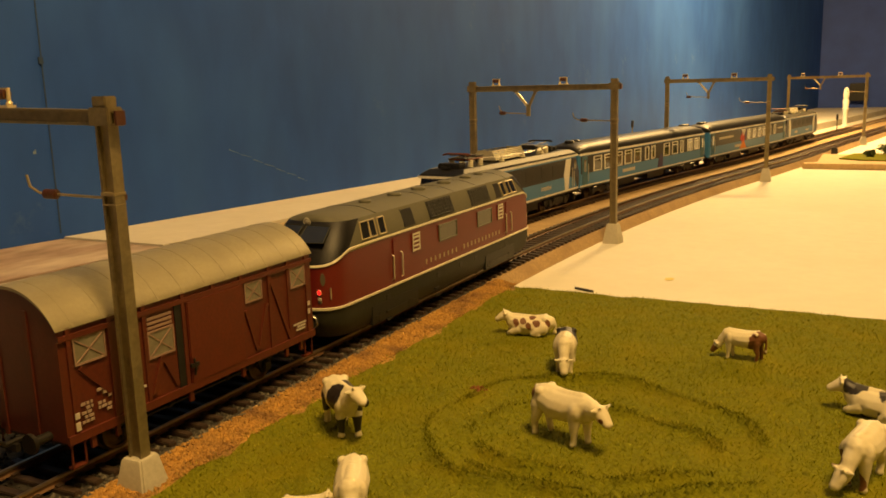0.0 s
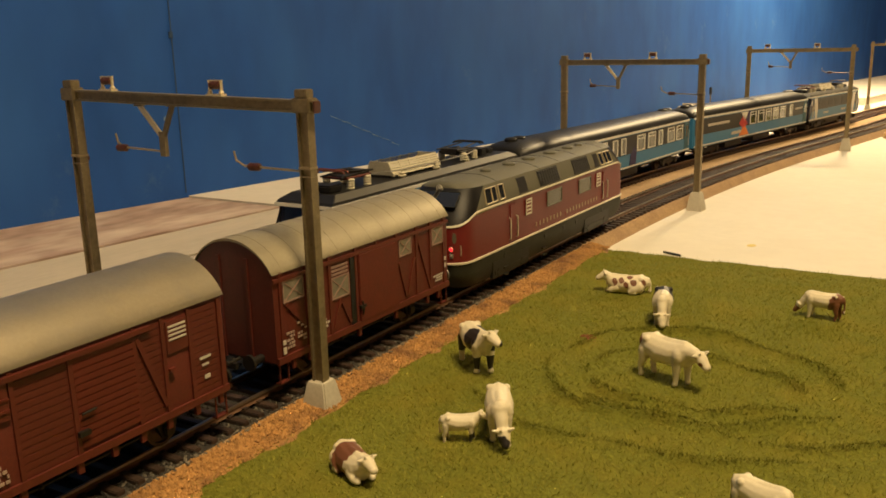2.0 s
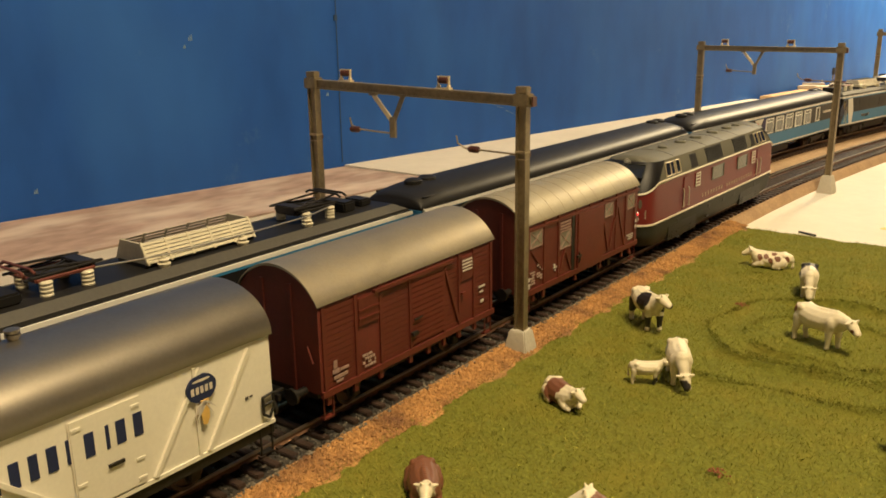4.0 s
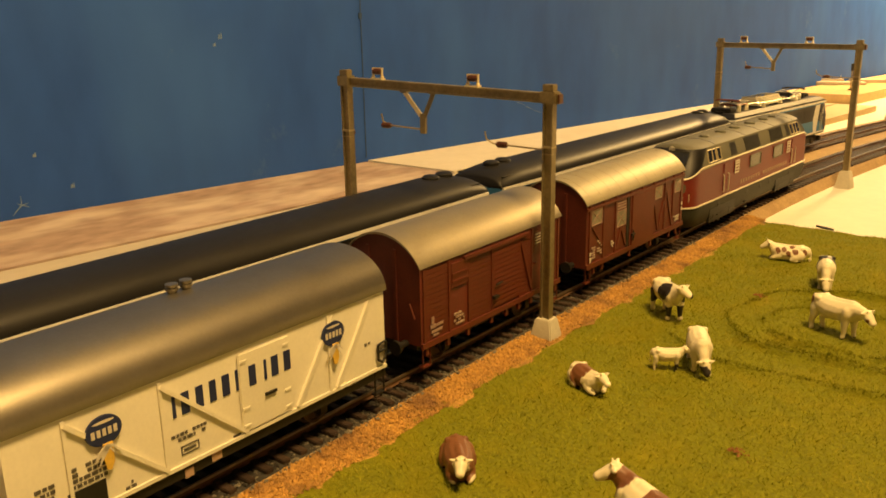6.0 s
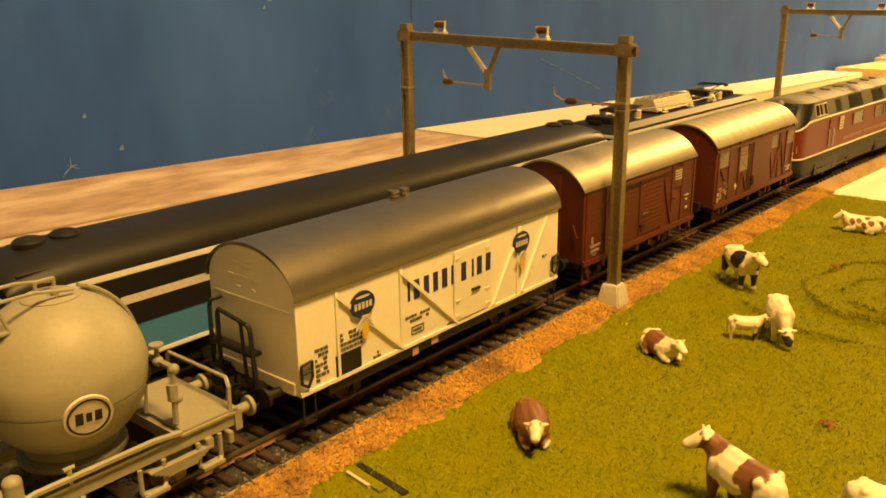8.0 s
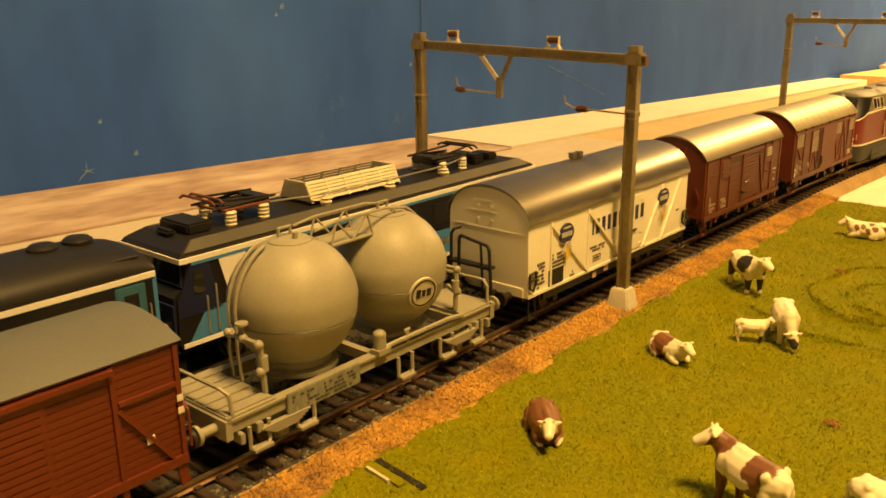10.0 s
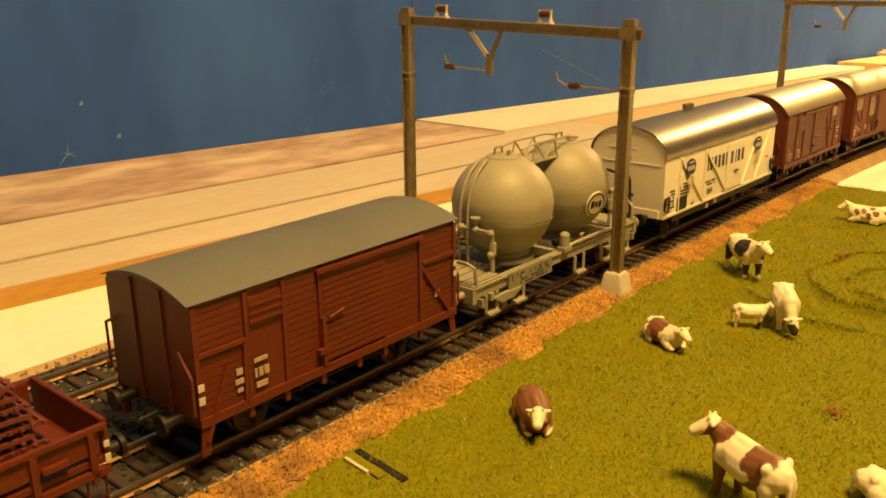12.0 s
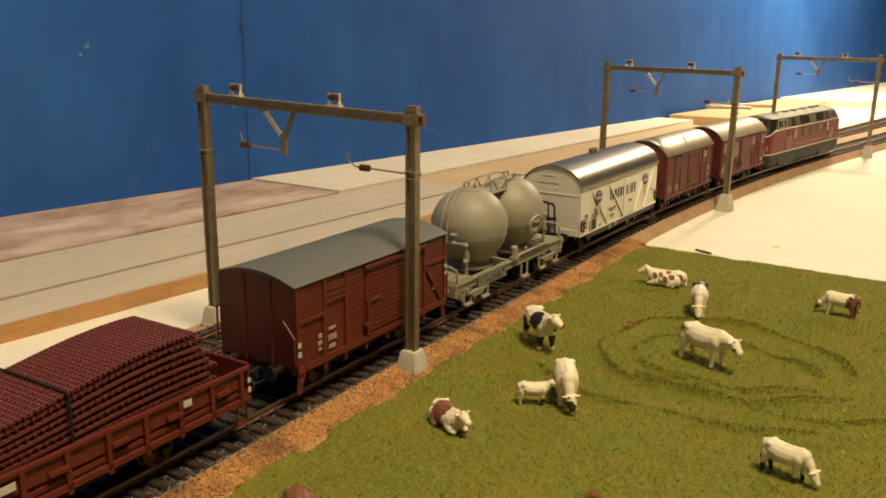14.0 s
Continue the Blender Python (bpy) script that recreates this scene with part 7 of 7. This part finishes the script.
def cow_mesh(pose_name, turn_head=0.0):
    bm = bmesh.new()
    lie = pose_name == "lie"
    k = -7.2 if lie else 0.0
    fat = 1.12 if lie else 1.0
    barrel = [(-10.4, 12.9, 3.0, 3.2), (-7.6, 12.4, 4.3, 4.5), (-2.6, 11.3, 4.9, 5.1), (2.2, 11.4, 4.7, 5.0), (6.2, 12.2, 3.9, 4.6), (8.6, 13.0, 3.0, 3.8)]
    flow(bm, [(x, 0, z + k, ry * fat, rz) for x, z, ry, rz in barrel])
    # hip bones and the line of the back
    for s in (-1, 1):
        ball(bm, (-8.2, s * 2.7, 15.0 + k), (1.7, 1.5, 1.5))
        ball(bm, (6.6, s * 2.5, 11.6 + k), (2.5, 2.0, 3.4))
    flow(bm, [(-9.6, 0, 15.4 + k, 1.3, 1.1), (0, 0, 15.6 + k, 1.3, 1.1), (7.6, 0, 16.0 + k, 1.4, 1.3)])
    if pose_name == "graze":
        neck = [(9.0, 12.6, 2.7, 3.3), (11.6, 10.0, 2.2, 2.7), (13.4, 6.8, 1.9, 2.2)]
        slope = (0.62, -0.79)
    elif pose_name == "low":
        neck = [(9.0, 13.2, 2.7, 3.3), (12.0, 13.2, 2.3, 2.7), (14.2, 12.6, 1.9, 2.2)]
        slope = (0.80, -0.60)
    else:
        neck = [(8.6, 13.6 + k, 2.9, 3.6), (10.4, 14.9 + k, 2.5, 2.9), (11.8, 16.0 + k, 2.1, 2.4)]
        slope = (0.90, -0.44)
    a = radians(turn_head)
    pivot = neck[0][0]

    def swing(x, y, z, turn):
        d = x - pivot
        return pivot + d * math.cos(turn) - y * math.sin(turn), d * math.sin(turn) + y * math.cos(turn), z

    flow(bm, [(*swing(x, 0, z, a * 0.45), ry, rz) for x, z, ry, rz in neck])
    if pose_name != "graze":
        flow(bm, [(8.2, 0, 9.6 + k, 1.6, 2.4), (*swing(neck[1][0], 0, neck[1][1] - 1.8, a * 0.45), 1.2, 1.8)])
    poll = Vector(swing(neck[-1][0] + 0.5, 0, neck[-1][1] + 0.3, a * 0.45))
    ahead = Vector((slope[0] * math.cos(a), slope[0] * math.sin(a), slope[1]))
    side = Vector((-math.sin(a), math.cos(a), 0))
    crown = side.cross(ahead) * -1
    flow(bm, [(*(poll + ahead * d), ry, rz) for d, ry, rz in ((0.0, 2.3, 2.4), (1.5, 2.2, 2.2), (3.3, 1.7, 1.75), (4.6, 1.6, 1.5))])
    for s in (-1, 1):
        ear = poll + side * s * 1.7 + crown * 0.9 - ahead * 0.3
        rod(bm, tuple(ear), tuple(ear + side * s * 2.2 + crown * 0.3 - ahead * 0.4), 0.95, 8, 0.4)
        horn = poll + side * s * 0.9 + crown * 1.6
        rod(bm, tuple(horn), tuple(horn + side * s * 0.7 + crown * 1.5), 0.55, 8, 0.35)
    if lie:
        for s in (-1, 1):
            flow(bm, [(5.6, s * 3.4, 3.0, 1.7, 2.3), (8.6, s * 3.4, 1.7, 1.4, 1.5), (10.4, s * 2.6, 1.0, 1.1, 1.0)])
            flow(bm, [(10.2, s * 2.6, 1.0, 1.1, 1.0), (7.4, s * 2.0, 0.9, 0.9, 0.8)])
            flow(bm, [(-7.6, s * 3.8, 3.8, 2.2, 3.4), (-4.2, s * 4.6, 2.6, 1.8, 2.2), (-2.0, s * 5.0, 1.1, 1.1, 1.0)])
            flow(bm, [(-2.0, s * 5.0, 1.0, 1.0, 0.9), (-5.4, s * 5.4, 0.8, 0.9, 0.8)])
    else:
        for x, y, f in ((7.0, 2.3, 1.0), (6.2, -2.3, -0.8), (-8.6, 2.5, 0.6), (-9.6, -2.5, -0.8)):
            back = -1.0 if x < 0 else 0.0
            flow(bm, [(x, y * 0.9, 10.2, 2.1, 2.8), (x + 0.2 * f, y, 7.0, 1.6, 2.0), (x + 0.3 * f + back, y, 4.2, 1.2, 1.35), (x + 0.5 * f + 0.6 * back, y, 1.7, 1.0, 1.1), (x + 0.7 * f + 0.4 * back, y, 0.7, 1.25, 0.9)], 5)
        flow(bm, [(-6.6, 0, 7.4, 1.9, 1.5), (-4.4, 0, 7.2, 1.7, 1.3)])
    flow(bm, [(-12.4, 0.2, 14.9 + k, 0.8, 0.8), (-13.5, 0.5, 12.5 + k, 0.7, 0.7), (-13.6, 0.7, max(2.4, 8.0 + k), 0.65, 0.65), (-13.2, 0.8, max(1.2, 5.4 + k), 0.95, 1.2)])
    bm.transform(Matrix.Diagonal((0.93, 1.1, 1.0, 1)))
    return bm


def cow(name, pose_name, x, y, heading, coat, label, turn_head=0.0, size=0.92):
    bm = cow_mesh(pose_name, turn_head)
    ob = single(name, bm, coat, label, "cow figurine", group="cows on the grass", smooth=0)
    ob.matrix_basis = pose(x * 0.001, y * 0.001, (0.7 + crease(x, y) * 0.7) * 0.001, 0, 0, heading) @ Matrix.Scale(size, 4)
    melt = ob.modifiers.new("melt", "REMESH")
    melt.mode, melt.voxel_size, melt.use_smooth_shade = "VOXEL", 0.00034, True
    ease = ob.modifiers.new("ease", "SMOOTH")
    ease.factor, ease.iterations = 0.5, 5
    return ob


cow("cow_figurine", "stand", -141.0, 188.5, -39, cow_coat("black_pied_coat", [(-1, 4, 13, 4.2), (8, 4, 12, 2.6), (7, 2, 5, 2.4), (6, -2, 5, 2.4), (-13, 0, 10, 3), (17.6, 4, 13.6, 1.7), (-9, -4, 8, 3), (3, -4, 14, 4)], COW_BLACK), "white cow figurine with round black spots standing on the grass", 22)
cow("cow_figurine", "low", -78.5, 208.5, -20, cow_coat("white_coat_brown_tail", [(-13.6, 0.6, 12, 2.6), (-12.4, -1.6, 13.4, 1.8), (-13.6, 0.4, 7.5, 2.4), (16.6, -2.0, 11.2, 0.3)], COW_BROWN), "cream-white cow figurine with brown tail, walking head low", -8)
cow("cow_figurine", "graze", -43.5, 303.0, 178, cow_coat("brown_ended_coat", [(16.4, 0, 3.5, 3.2), (-8.5, 0, 10.5, 5.6), (-9.5, 0, 3, 4.5)], COW_BROWN), "white cow figurine with brown head and hindquarters grazing", 10, 0.66)
cow("cow_figurine", "lie", -133.0, 105.5, -28, cow_coat("brown_saddle_coat", [(-2.0, 0, 4, 6.4)], COW_BROWN), "white cow figurine with brown saddle lying in the grass", 8, 0.74)
cow("cow_figurine", "lie", -134.5, 34.0, -46, cow_coat("brown_coat_white_head", [(-9, 0, 4, 7), (-3, 0, 4, 7), (4, 0, 4, 6.4)], COW_BROWN), "brown cow figurine with white head lying in the grass", -10, 0.80)
cow("cow_figurine", "graze", -109.0, 144.5, -60, cow_coat("white_coat_black_face", [(16.4, 0, 3.8, 2.2)], COW_BLACK), "cream-white cow figurine with black face band grazing", 18, 0.82)
cow("calf_figurine", "stand", -117.0, 136.0, 30, cow_coat("white_calf_coat", [(7, -2, 3, 2.6), (6, 2, 3, 2.4)], COW_BLACK), "small white calf figurine with dark forelegs beside its mother", 0, 0.5)
cow("cow_figurine", "stand", -76.0, 33.5, 155, cow_coat("brown_belted_coat", [(9.4, 0, 13.0, 4.6), (8.6, 0, 7, 4.6), (7, 0, 2, 3.6), (-5.2, 0, 13, 4.5), (-5.2, 0, 8, 4.6)], COW_BROWN), "white cow figurine with brown shoulders and brown belt standing", 50, 0.96)
cow("cow_figurine", "graze", -2.0, 214.0, -105, cow_coat("white_coat_brown_patch", [(9, -3, 8, 3.6), (9, 0, 3, 3)], COW_BROWN), "cream-white cow figurine with brown chest patch grazing", -30, 0.85)
cow("cow_figurine", "graze", -99.0, 268.0, -75, cow_coat("black_saddle_coat", [(-5.5, 3.5, 13, 4.0), (-5.5, -3.5, 12, 4.0), (-6, 0, 16, 2.6)], COW_BLACK), "white cow figurine with black saddle grazing", 6, 0.82)
cow("cow_figurine", "graze", -32.5, 133.0, -14, cow_coat("white_coat_dark_feet", [(17, 0, 2.6, 1.8), (7, 2, 1, 2), (6, -2, 1, 2), (-9, 2, 2.4, 2.4), (-10, -2, 2.4, 2.6), (-13.4, 0.9, 5, 1.6)], COW_BLACK), "white cow figurine with dark feet and muzzle grazing", -14, 0.64)
cow("cow_figurine", "lie", 1.5, 262.0, 165, cow_coat("black_patch_coat", [(8, 0, 9, 3.4), (-3, 0, 4.5, 4.6)], COW_BLACK), "white cow figurine with large black patches lying in the grass", 10, 0.9)
cow("cow_figurine", "lie", -127.0, 304.0, 196, cow_coat("brown_flecked_coat", [(6, 3.5, 6, 1.6), (3, 3.5, 7, 1.4), (0, 4, 5, 1.3), (-4, 4, 6, 1.5), (-9, 3, 6, 1.4), (-2, 2, 8.6, 1.2)], COW_BROWN), "white cow figurine with brown flecks lying in the grass", 5, 0.85)
cow("cow_figurine", "lie", -50.0, 57.0, 20, cow_coat("grey_pied_coat", [(8, 2, 6, 3.4), (-3, 3, 7, 3.2)], COW_BLACK), "white and dark cow figurine lying at the grass edge", 0, 0.8)

# ---- small things on the table ----
bm = bmesh.new()
v = [(-140.4, 402.0), (-134.0, 400.4), (-129.0, 397.8), (-133.6, 398.8)]
lo = [bm.verts.new((x, y, TABLE_Z)) for x, y in v]
hi = [bm.verts.new((x, y, TABLE_Z + 1.3)) for x, y in v]
bm.faces.new(lo[::-1])
bm.faces.new(hi)
for i in range(4):
    bm.faces.new((lo[i], lo[(i + 1) % 4], hi[(i + 1) % 4], hi[i]))
single("splinter", bm, BLACK, "thin dark splinter lying on the white board", "splinter", smooth=0)
bm = bmesh.new()
bmesh.ops.create_circle(bm, cap_ends=True, segments=14, radius=2.6, matrix=Matrix.Translation((-100.2, 440.8, TABLE_Z + 0.25)) @ Matrix.Diagonal((1, 1.4, 1, 1)))
single("yellow_stain", bm, mat("yellow_stain_paint", (0.72, 0.56, 0.10), 0.7, second=(0.78, 0.70, 0.5), amount=0.9, stain=900), "small yellow paint stain on the white board", "stain", "structure", smooth=0)


def bar(name, p, q, wide, z0, z1, material, label, category):
    bm = bmesh.new()
    p, q = Vector(p), Vector(q)
    d = (q - p).normalized()
    n = Vector((-d.y, d.x)) * wide / 2
    f = [p + n, p - n, q - n, q + n]
    lo = [bm.verts.new((c.x, c.y, z0)) for c in f]
    hi = [bm.verts.new((c.x, c.y, z1)) for c in f]
    bm.faces.new(lo[::-1])
    bm.faces.new(hi)
    for i in range(4):
        bm.faces.new((lo[i], lo[(i + 1) % 4], hi[(i + 1) % 4], hi[i]))
    return single(name, bm, material, label, category, smooth=0)


# the uncut flap at the mat's edge: a dark slit, bare board and a pale cut edge
bar("mat_slit", (-159.5, -7.2), (-141.0, -8.9), 1.9, -0.6, 1.1, BLACK, "dark slit cut into the grass mat", "slit")
bar("bare_strip", (-159.0, -10.0), (-146.0, -11.6), 2.6, -0.6, 1.3, TURF, "bare turf backing strip at the cut in the mat", "strip")
bar("pale_edge", (-158.4, -12.2), (-149.5, -13.0), 0.9, -0.6, 1.7, CONCRETE, "pale cut edge of the grass mat", "edge")
for x, y, r in ((-74.9, 91.0, 1.7), (-117.3, 232.3, 1.6)):
    stones("leaf_litter", 30, (lambda rng, x=x, y=y, r=r: (x + rng.normal(0, r), y + rng.normal(0, r * 0.7), 1.6 + crease(x, y))), 0.6, mat("red_brown_litter", (0.25, 0.09, 0.03), 0.8), "small red-brown crumbs caught in the grass", 40)

# ---- far end of the layout ----
bm = bmesh.new()
soft_box(bm, -84, 300, 1060, 1074, TABLE_Z, 2.4, 0.6)
single("plank", bm, PLY, "bare wooden plank edging the raised meadow board", "plank", smooth=0)
bm = bmesh.new()
box(bm, -70, 300, 1074.3, 1200, TABLE_Z, 2.0)
single("meadow_board", bm, PLY, "raised plywood board behind the plank", "board", "structure", smooth=0)
bm = bmesh.new()
ring = [bm.verts.new((x, y, 3.6)) for x, y in ((-48, 1125), (-22, 1106), (40, 1100), (120, 1105), (120, 1196), (-34, 1198))]
base = [bm.verts.new((v.co.x, v.co.y, 2.0)) for v in ring]
bm.faces.new(ring)
for i in range(6):
    bm.faces.new((ring[i], base[i], base[(i + 1) % 6], ring[(i + 1) % 6]))
single("meadow", bm, TURF, "small green meadow patch on the raised board", "grass", "structure", smooth=0)


def bush(x, y, z, r, seed, label, material):
    rng = np.random.default_rng(seed)
    n = 420
    d = rng.normal(0, 1, (n, 3))
    d /= np.linalg.norm(d, axis=1)[:, None]
    p = d * r * rng.uniform(0.35, 1.0, (n, 1)) * np.array([1.1, 1.1, 0.8]) * (1 + 0.3 * np.sin(5 * d[:, :1]))
    p += np.array([x, y, z + r * 0.7])
    verts = []
    for c in p:
        a, b = rng.normal(0, 1, 3), rng.normal(0, 1, 3)
        a, b = a / np.linalg.norm(a) * 1.5, b / np.linalg.norm(b) * 1.5
        verts += [c - a, c + b, c + a, c - b]
    me = bpy.data.meshes.new("bush")
    me.from_pydata((np.array(verts) * 0.001).tolist(), [], np.arange(4 * n).reshape(-1, 4).tolist())
    me.materials.append(material)
    return tagged(new("bush", me), label, "bush", "bushes on the meadow")


LEAF = mat("bush_leaves", (0.06, 0.085, 0.022), 0.7, var=0.3, grain=400, stain=200)
LEAF_RED = mat("russet_leaves", (0.17, 0.06, 0.02), 0.7, var=0.3, grain=400, stain=200)
bush(6, 1170, 3.2, 11, 3, "small dark green model bush", LEAF)
bush(-14, 1150, 3.2, 6, 4, "small dark green model bush", LEAF)
bush(18, 1192, 3.2, 15, 5, "small russet model bush", LEAF_RED)
bm = bmesh.new()
soft_box(bm, -62.6, -54.5, 1232, 1238, TABLE_Z, 8, 1.0)
single("black_box", bm, BLACK, "small black box beside the track", "box")


def signal(x, y, z, height, material, label, lamp=True):
    t = empty("signal_post", label, "signal", "signals along the far track")
    t.matrix_basis = pose(x * 0.001, y * 0.001, z * 0.001)
    boxes("base", BLACK, t, (-3.0, 3.0, -3.0, 3.0, 0, 2.0), r=0.4)
    bm = bmesh.new()
    rod(bm, (0, 0, 1.5), (0, 0, height), 0.9, 8)
    part("post", bm, material, t)
    boxes("head", BLACK, t, (-1.8, 1.8, -1.4, 1.4, height - 4, height + 6), r=0.5)
    return t


signal(-75.5, 1640, TABLE_Z, 34, MAST_STEEL, "slim dark signal post beside the far track")
signal(-322, 1200, 9.0, 32, MAST_STEEL, "slim signal post on the plywood sheet")
bm = bmesh.new()
lathe(bm, [(7, 0), (7, 3), (5, 5), (5, 34), (6.5, 38), (5, 42), (6.5, 54), (4.5, 58), (6, 66), (5, 76), (2.5, 81), (0.5, 82)], (-75, 1960, TABLE_Z), 24)
single("white_pillar", bm, LIVERY_WHITE, "slender white turned pillar standing at the far end", "pillar")
bm = bmesh.new()
soft_box(bm, -98, -48, 2775, 2799, 28, 80, 2.0)
single("dark_panel", bm, BLACK, "dark square panel hanging on the end wall", "panel")
rng = random.Random(12)
for x, y, a, b in ((-440, 1235, 60, 26), (-395, 1275, 70, 18), (-350, 1300, 50, 22), (-405, 1330, 80, 16), (-330, 1350, 60, 20)):
    bm = bmesh.new()
    soft_box(bm, -a / 2, a / 2, -b / 2, b / 2, 0, 4.0 + rng.uniform(0, 2), 0.8)
    if b < 20:
        box(bm, -a / 2, a / 2, b / 2 - 2, b / 2, 0, 9)
    ob = single("grey_offcut", bm, BOARD_GREY, "grey card offcut lying on the plywood", "offcut", group="offcuts on the plywood", smooth=0)
    ob.matrix_basis = pose(x * 0.001, y * 0.001, 0.009, 0, 0, rng.uniform(10, 40))

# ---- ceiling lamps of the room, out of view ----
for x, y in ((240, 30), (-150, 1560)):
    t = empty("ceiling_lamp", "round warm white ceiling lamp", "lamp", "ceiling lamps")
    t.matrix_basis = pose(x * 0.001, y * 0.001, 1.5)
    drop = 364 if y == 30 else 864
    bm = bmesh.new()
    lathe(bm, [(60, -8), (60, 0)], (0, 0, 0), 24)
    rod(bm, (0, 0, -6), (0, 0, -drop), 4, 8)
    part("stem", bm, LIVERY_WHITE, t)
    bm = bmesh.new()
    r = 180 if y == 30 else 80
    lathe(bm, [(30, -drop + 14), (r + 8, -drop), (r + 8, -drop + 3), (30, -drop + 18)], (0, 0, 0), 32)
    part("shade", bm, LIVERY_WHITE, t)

# ---- loose grains and track pieces ----
stones("ochre_granules", 15500, beside(0, 17.4, 29.0, -130, 384, lambda o: 2.4 - 0.14 * (o - 17.4)), 0.82, OCHRE, "ochre granules strewn between track and grass", 11)
stones("grey_gravel", 1700, beside(0, 9.6, 18.8, -130, 300, lambda o: 2.7 - 0.05 * max(0, o - 17)), 0.75, GRAVEL, "grey gravel at the ends of the ties", 12)
stones("dark_ballast", 7200, beside(0, -40, 16.4, -160, 376, lambda o: 3.0), 0.8, BALLAST, "dark ballast between the ties of the tracks", 13)
stones("grey_gravel", 2200, beside(1, -22, 14, -150, 260, lambda o: 3.1), 0.8, GRAVEL, "grey gravel round the far track", 14)
railway_track(0, "brown-railed track on dark plastic ties, near", 20, 190)
railway_track(1, "brown-railed track on dark plastic ties, far", 25, 110)


# ---- movement: both trains along their tracks ----
# place of the first van's rear end (mm along the near track) and of the joint between the coaches (mm along the far track)
FREIGHT = [(0.0, 119.8), (1.0, 119.8), (1.5, 120.2), (2.0, 123.3), (2.5, 129.5), (3.0, 136.0), (3.5, 142.2), (4.25, 150.5), (5.0, 160.0), (6.0, 178.3), (6.5, 190.3), (7.0, 204.0), (7.5, 219.0), (8.0, 237.3), (8.5, 258.3), (9.3, 297.0), (10.2, 343.0), (11.0, 385.3), (11.5, 410.0), (12.0, 435.8), (12.5, 462.5), (13.0, 492.5), (13.5, 525.0), (14.0, 558.0)]
PASSENGER = [(0.0, 950.0), (1.5, 774.0), (3.0, 584.0), (6.0, 190.0), (6.5, 126.5), (7.5, 1.5), (8.5, -131.0), (11.0, -455.0), (11.5, -521.0), (14.0, -850.0)]


def glide(keys, t):
    """A smooth curve through the keys."""
    times = [k[0] for k in keys]
    i = max(0, min(len(keys) - 2, sum(1 for s in times if s <= t) - 1))

    def slope(j):
        a, b = max(0, j - 1), min(len(keys) - 1, j + 1)
        return (keys[b][1] - keys[a][1]) / (keys[b][0] - keys[a][0])

    (t0, v0), (t1, v1) = keys[i], keys[i + 1]
    d = t1 - t0
    u = (t - t0) / d
    return (2 * u ** 3 - 3 * u ** 2 + 1) * v0 + (u ** 3 - 2 * u ** 2 + u) * d * slope(i) + (-2 * u ** 3 + 3 * u ** 2) * v1 + (u ** 3 - u ** 2) * d * slope(i + 1)


ARC_STEP = 5.0
ARC = {}
for side in (0, 1):
    ARC[side] = [(0.0, -1800.0)]
    at, s, y = track_point(-1800.0, side)[0], 0.0, -1800.0
    while y < 2700:
        y += ARC_STEP
        here = track_point(y, side)[0]
        s += (here - at).length
        ARC[side].append((s, y))
        at = here
ARC_S = {k: np.array([p[0] for p in v]) for k, v in ARC.items()}
ARC_Y = {k: np.array([p[1] for p in v]) for k, v in ARC.items()}
ARC_0 = {k: float(np.interp(0.0, ARC_Y[k], ARC_S[k])) for k in ARC}


def on_track(s, side):
    return track_point(float(np.interp(s + ARC_0[side], ARC_S[side], ARC_Y[side])), side)[0]


def vehicle_pose(s, side, pivot):
    a, b = on_track(s - pivot, side), on_track(s + pivot, side)
    c, d = (a + b) / 2, b - a
    return pose(c.x * 0.001, c.y * 0.001, RAIL_Z * 0.001, 0, 0, math.degrees(math.atan2(d.y, d.x)) - 90)


def motions():
    ticks = [k / 30 for k in range(0, 421, 3)]
    consist = [(VAN_A, 0, 53.2, 30), (VAN_B, 0, -66.8, 27), (REEFER, 0, -192.2, 36), (SILO, 0, -322.0, 36), (VAN_C, 0, -433.7, 26), (FLAT, 0, -574.5, 44), (LOAD, 0, -574.5, 44), (DIESEL, 0, 216.0, 54), (COACH_A, 1, -152.0, 105), (COACH_B, 1, 152.0, 105), (LOCO_A, 1, -397.5, 54), (LOCO_B, 1, 397.5, 54)]
    for thing, side, offset, pivot in consist:
        keys = PASSENGER if side else FREIGHT
        walk(thing, [(t, vehicle_pose(glide(keys, t) + offset, side, pivot)) for t in ticks])
    for ob, y, r in SPINS:
        side = 1 if ob.parent in (COACH_A, COACH_B, LOCO_A, LOCO_B) else 0
        keys = PASSENGER if side else FREIGHT
        times = [k / 30 for k in range(0, 421, 1 if side else 3)]
        start = glide(keys, 0.0)
        walk(ob, [(t, pose(0, y * 0.001, r * 0.001, -math.degrees((glide(keys, t) - start) / r) % 360.0)) for t in times])


motions()
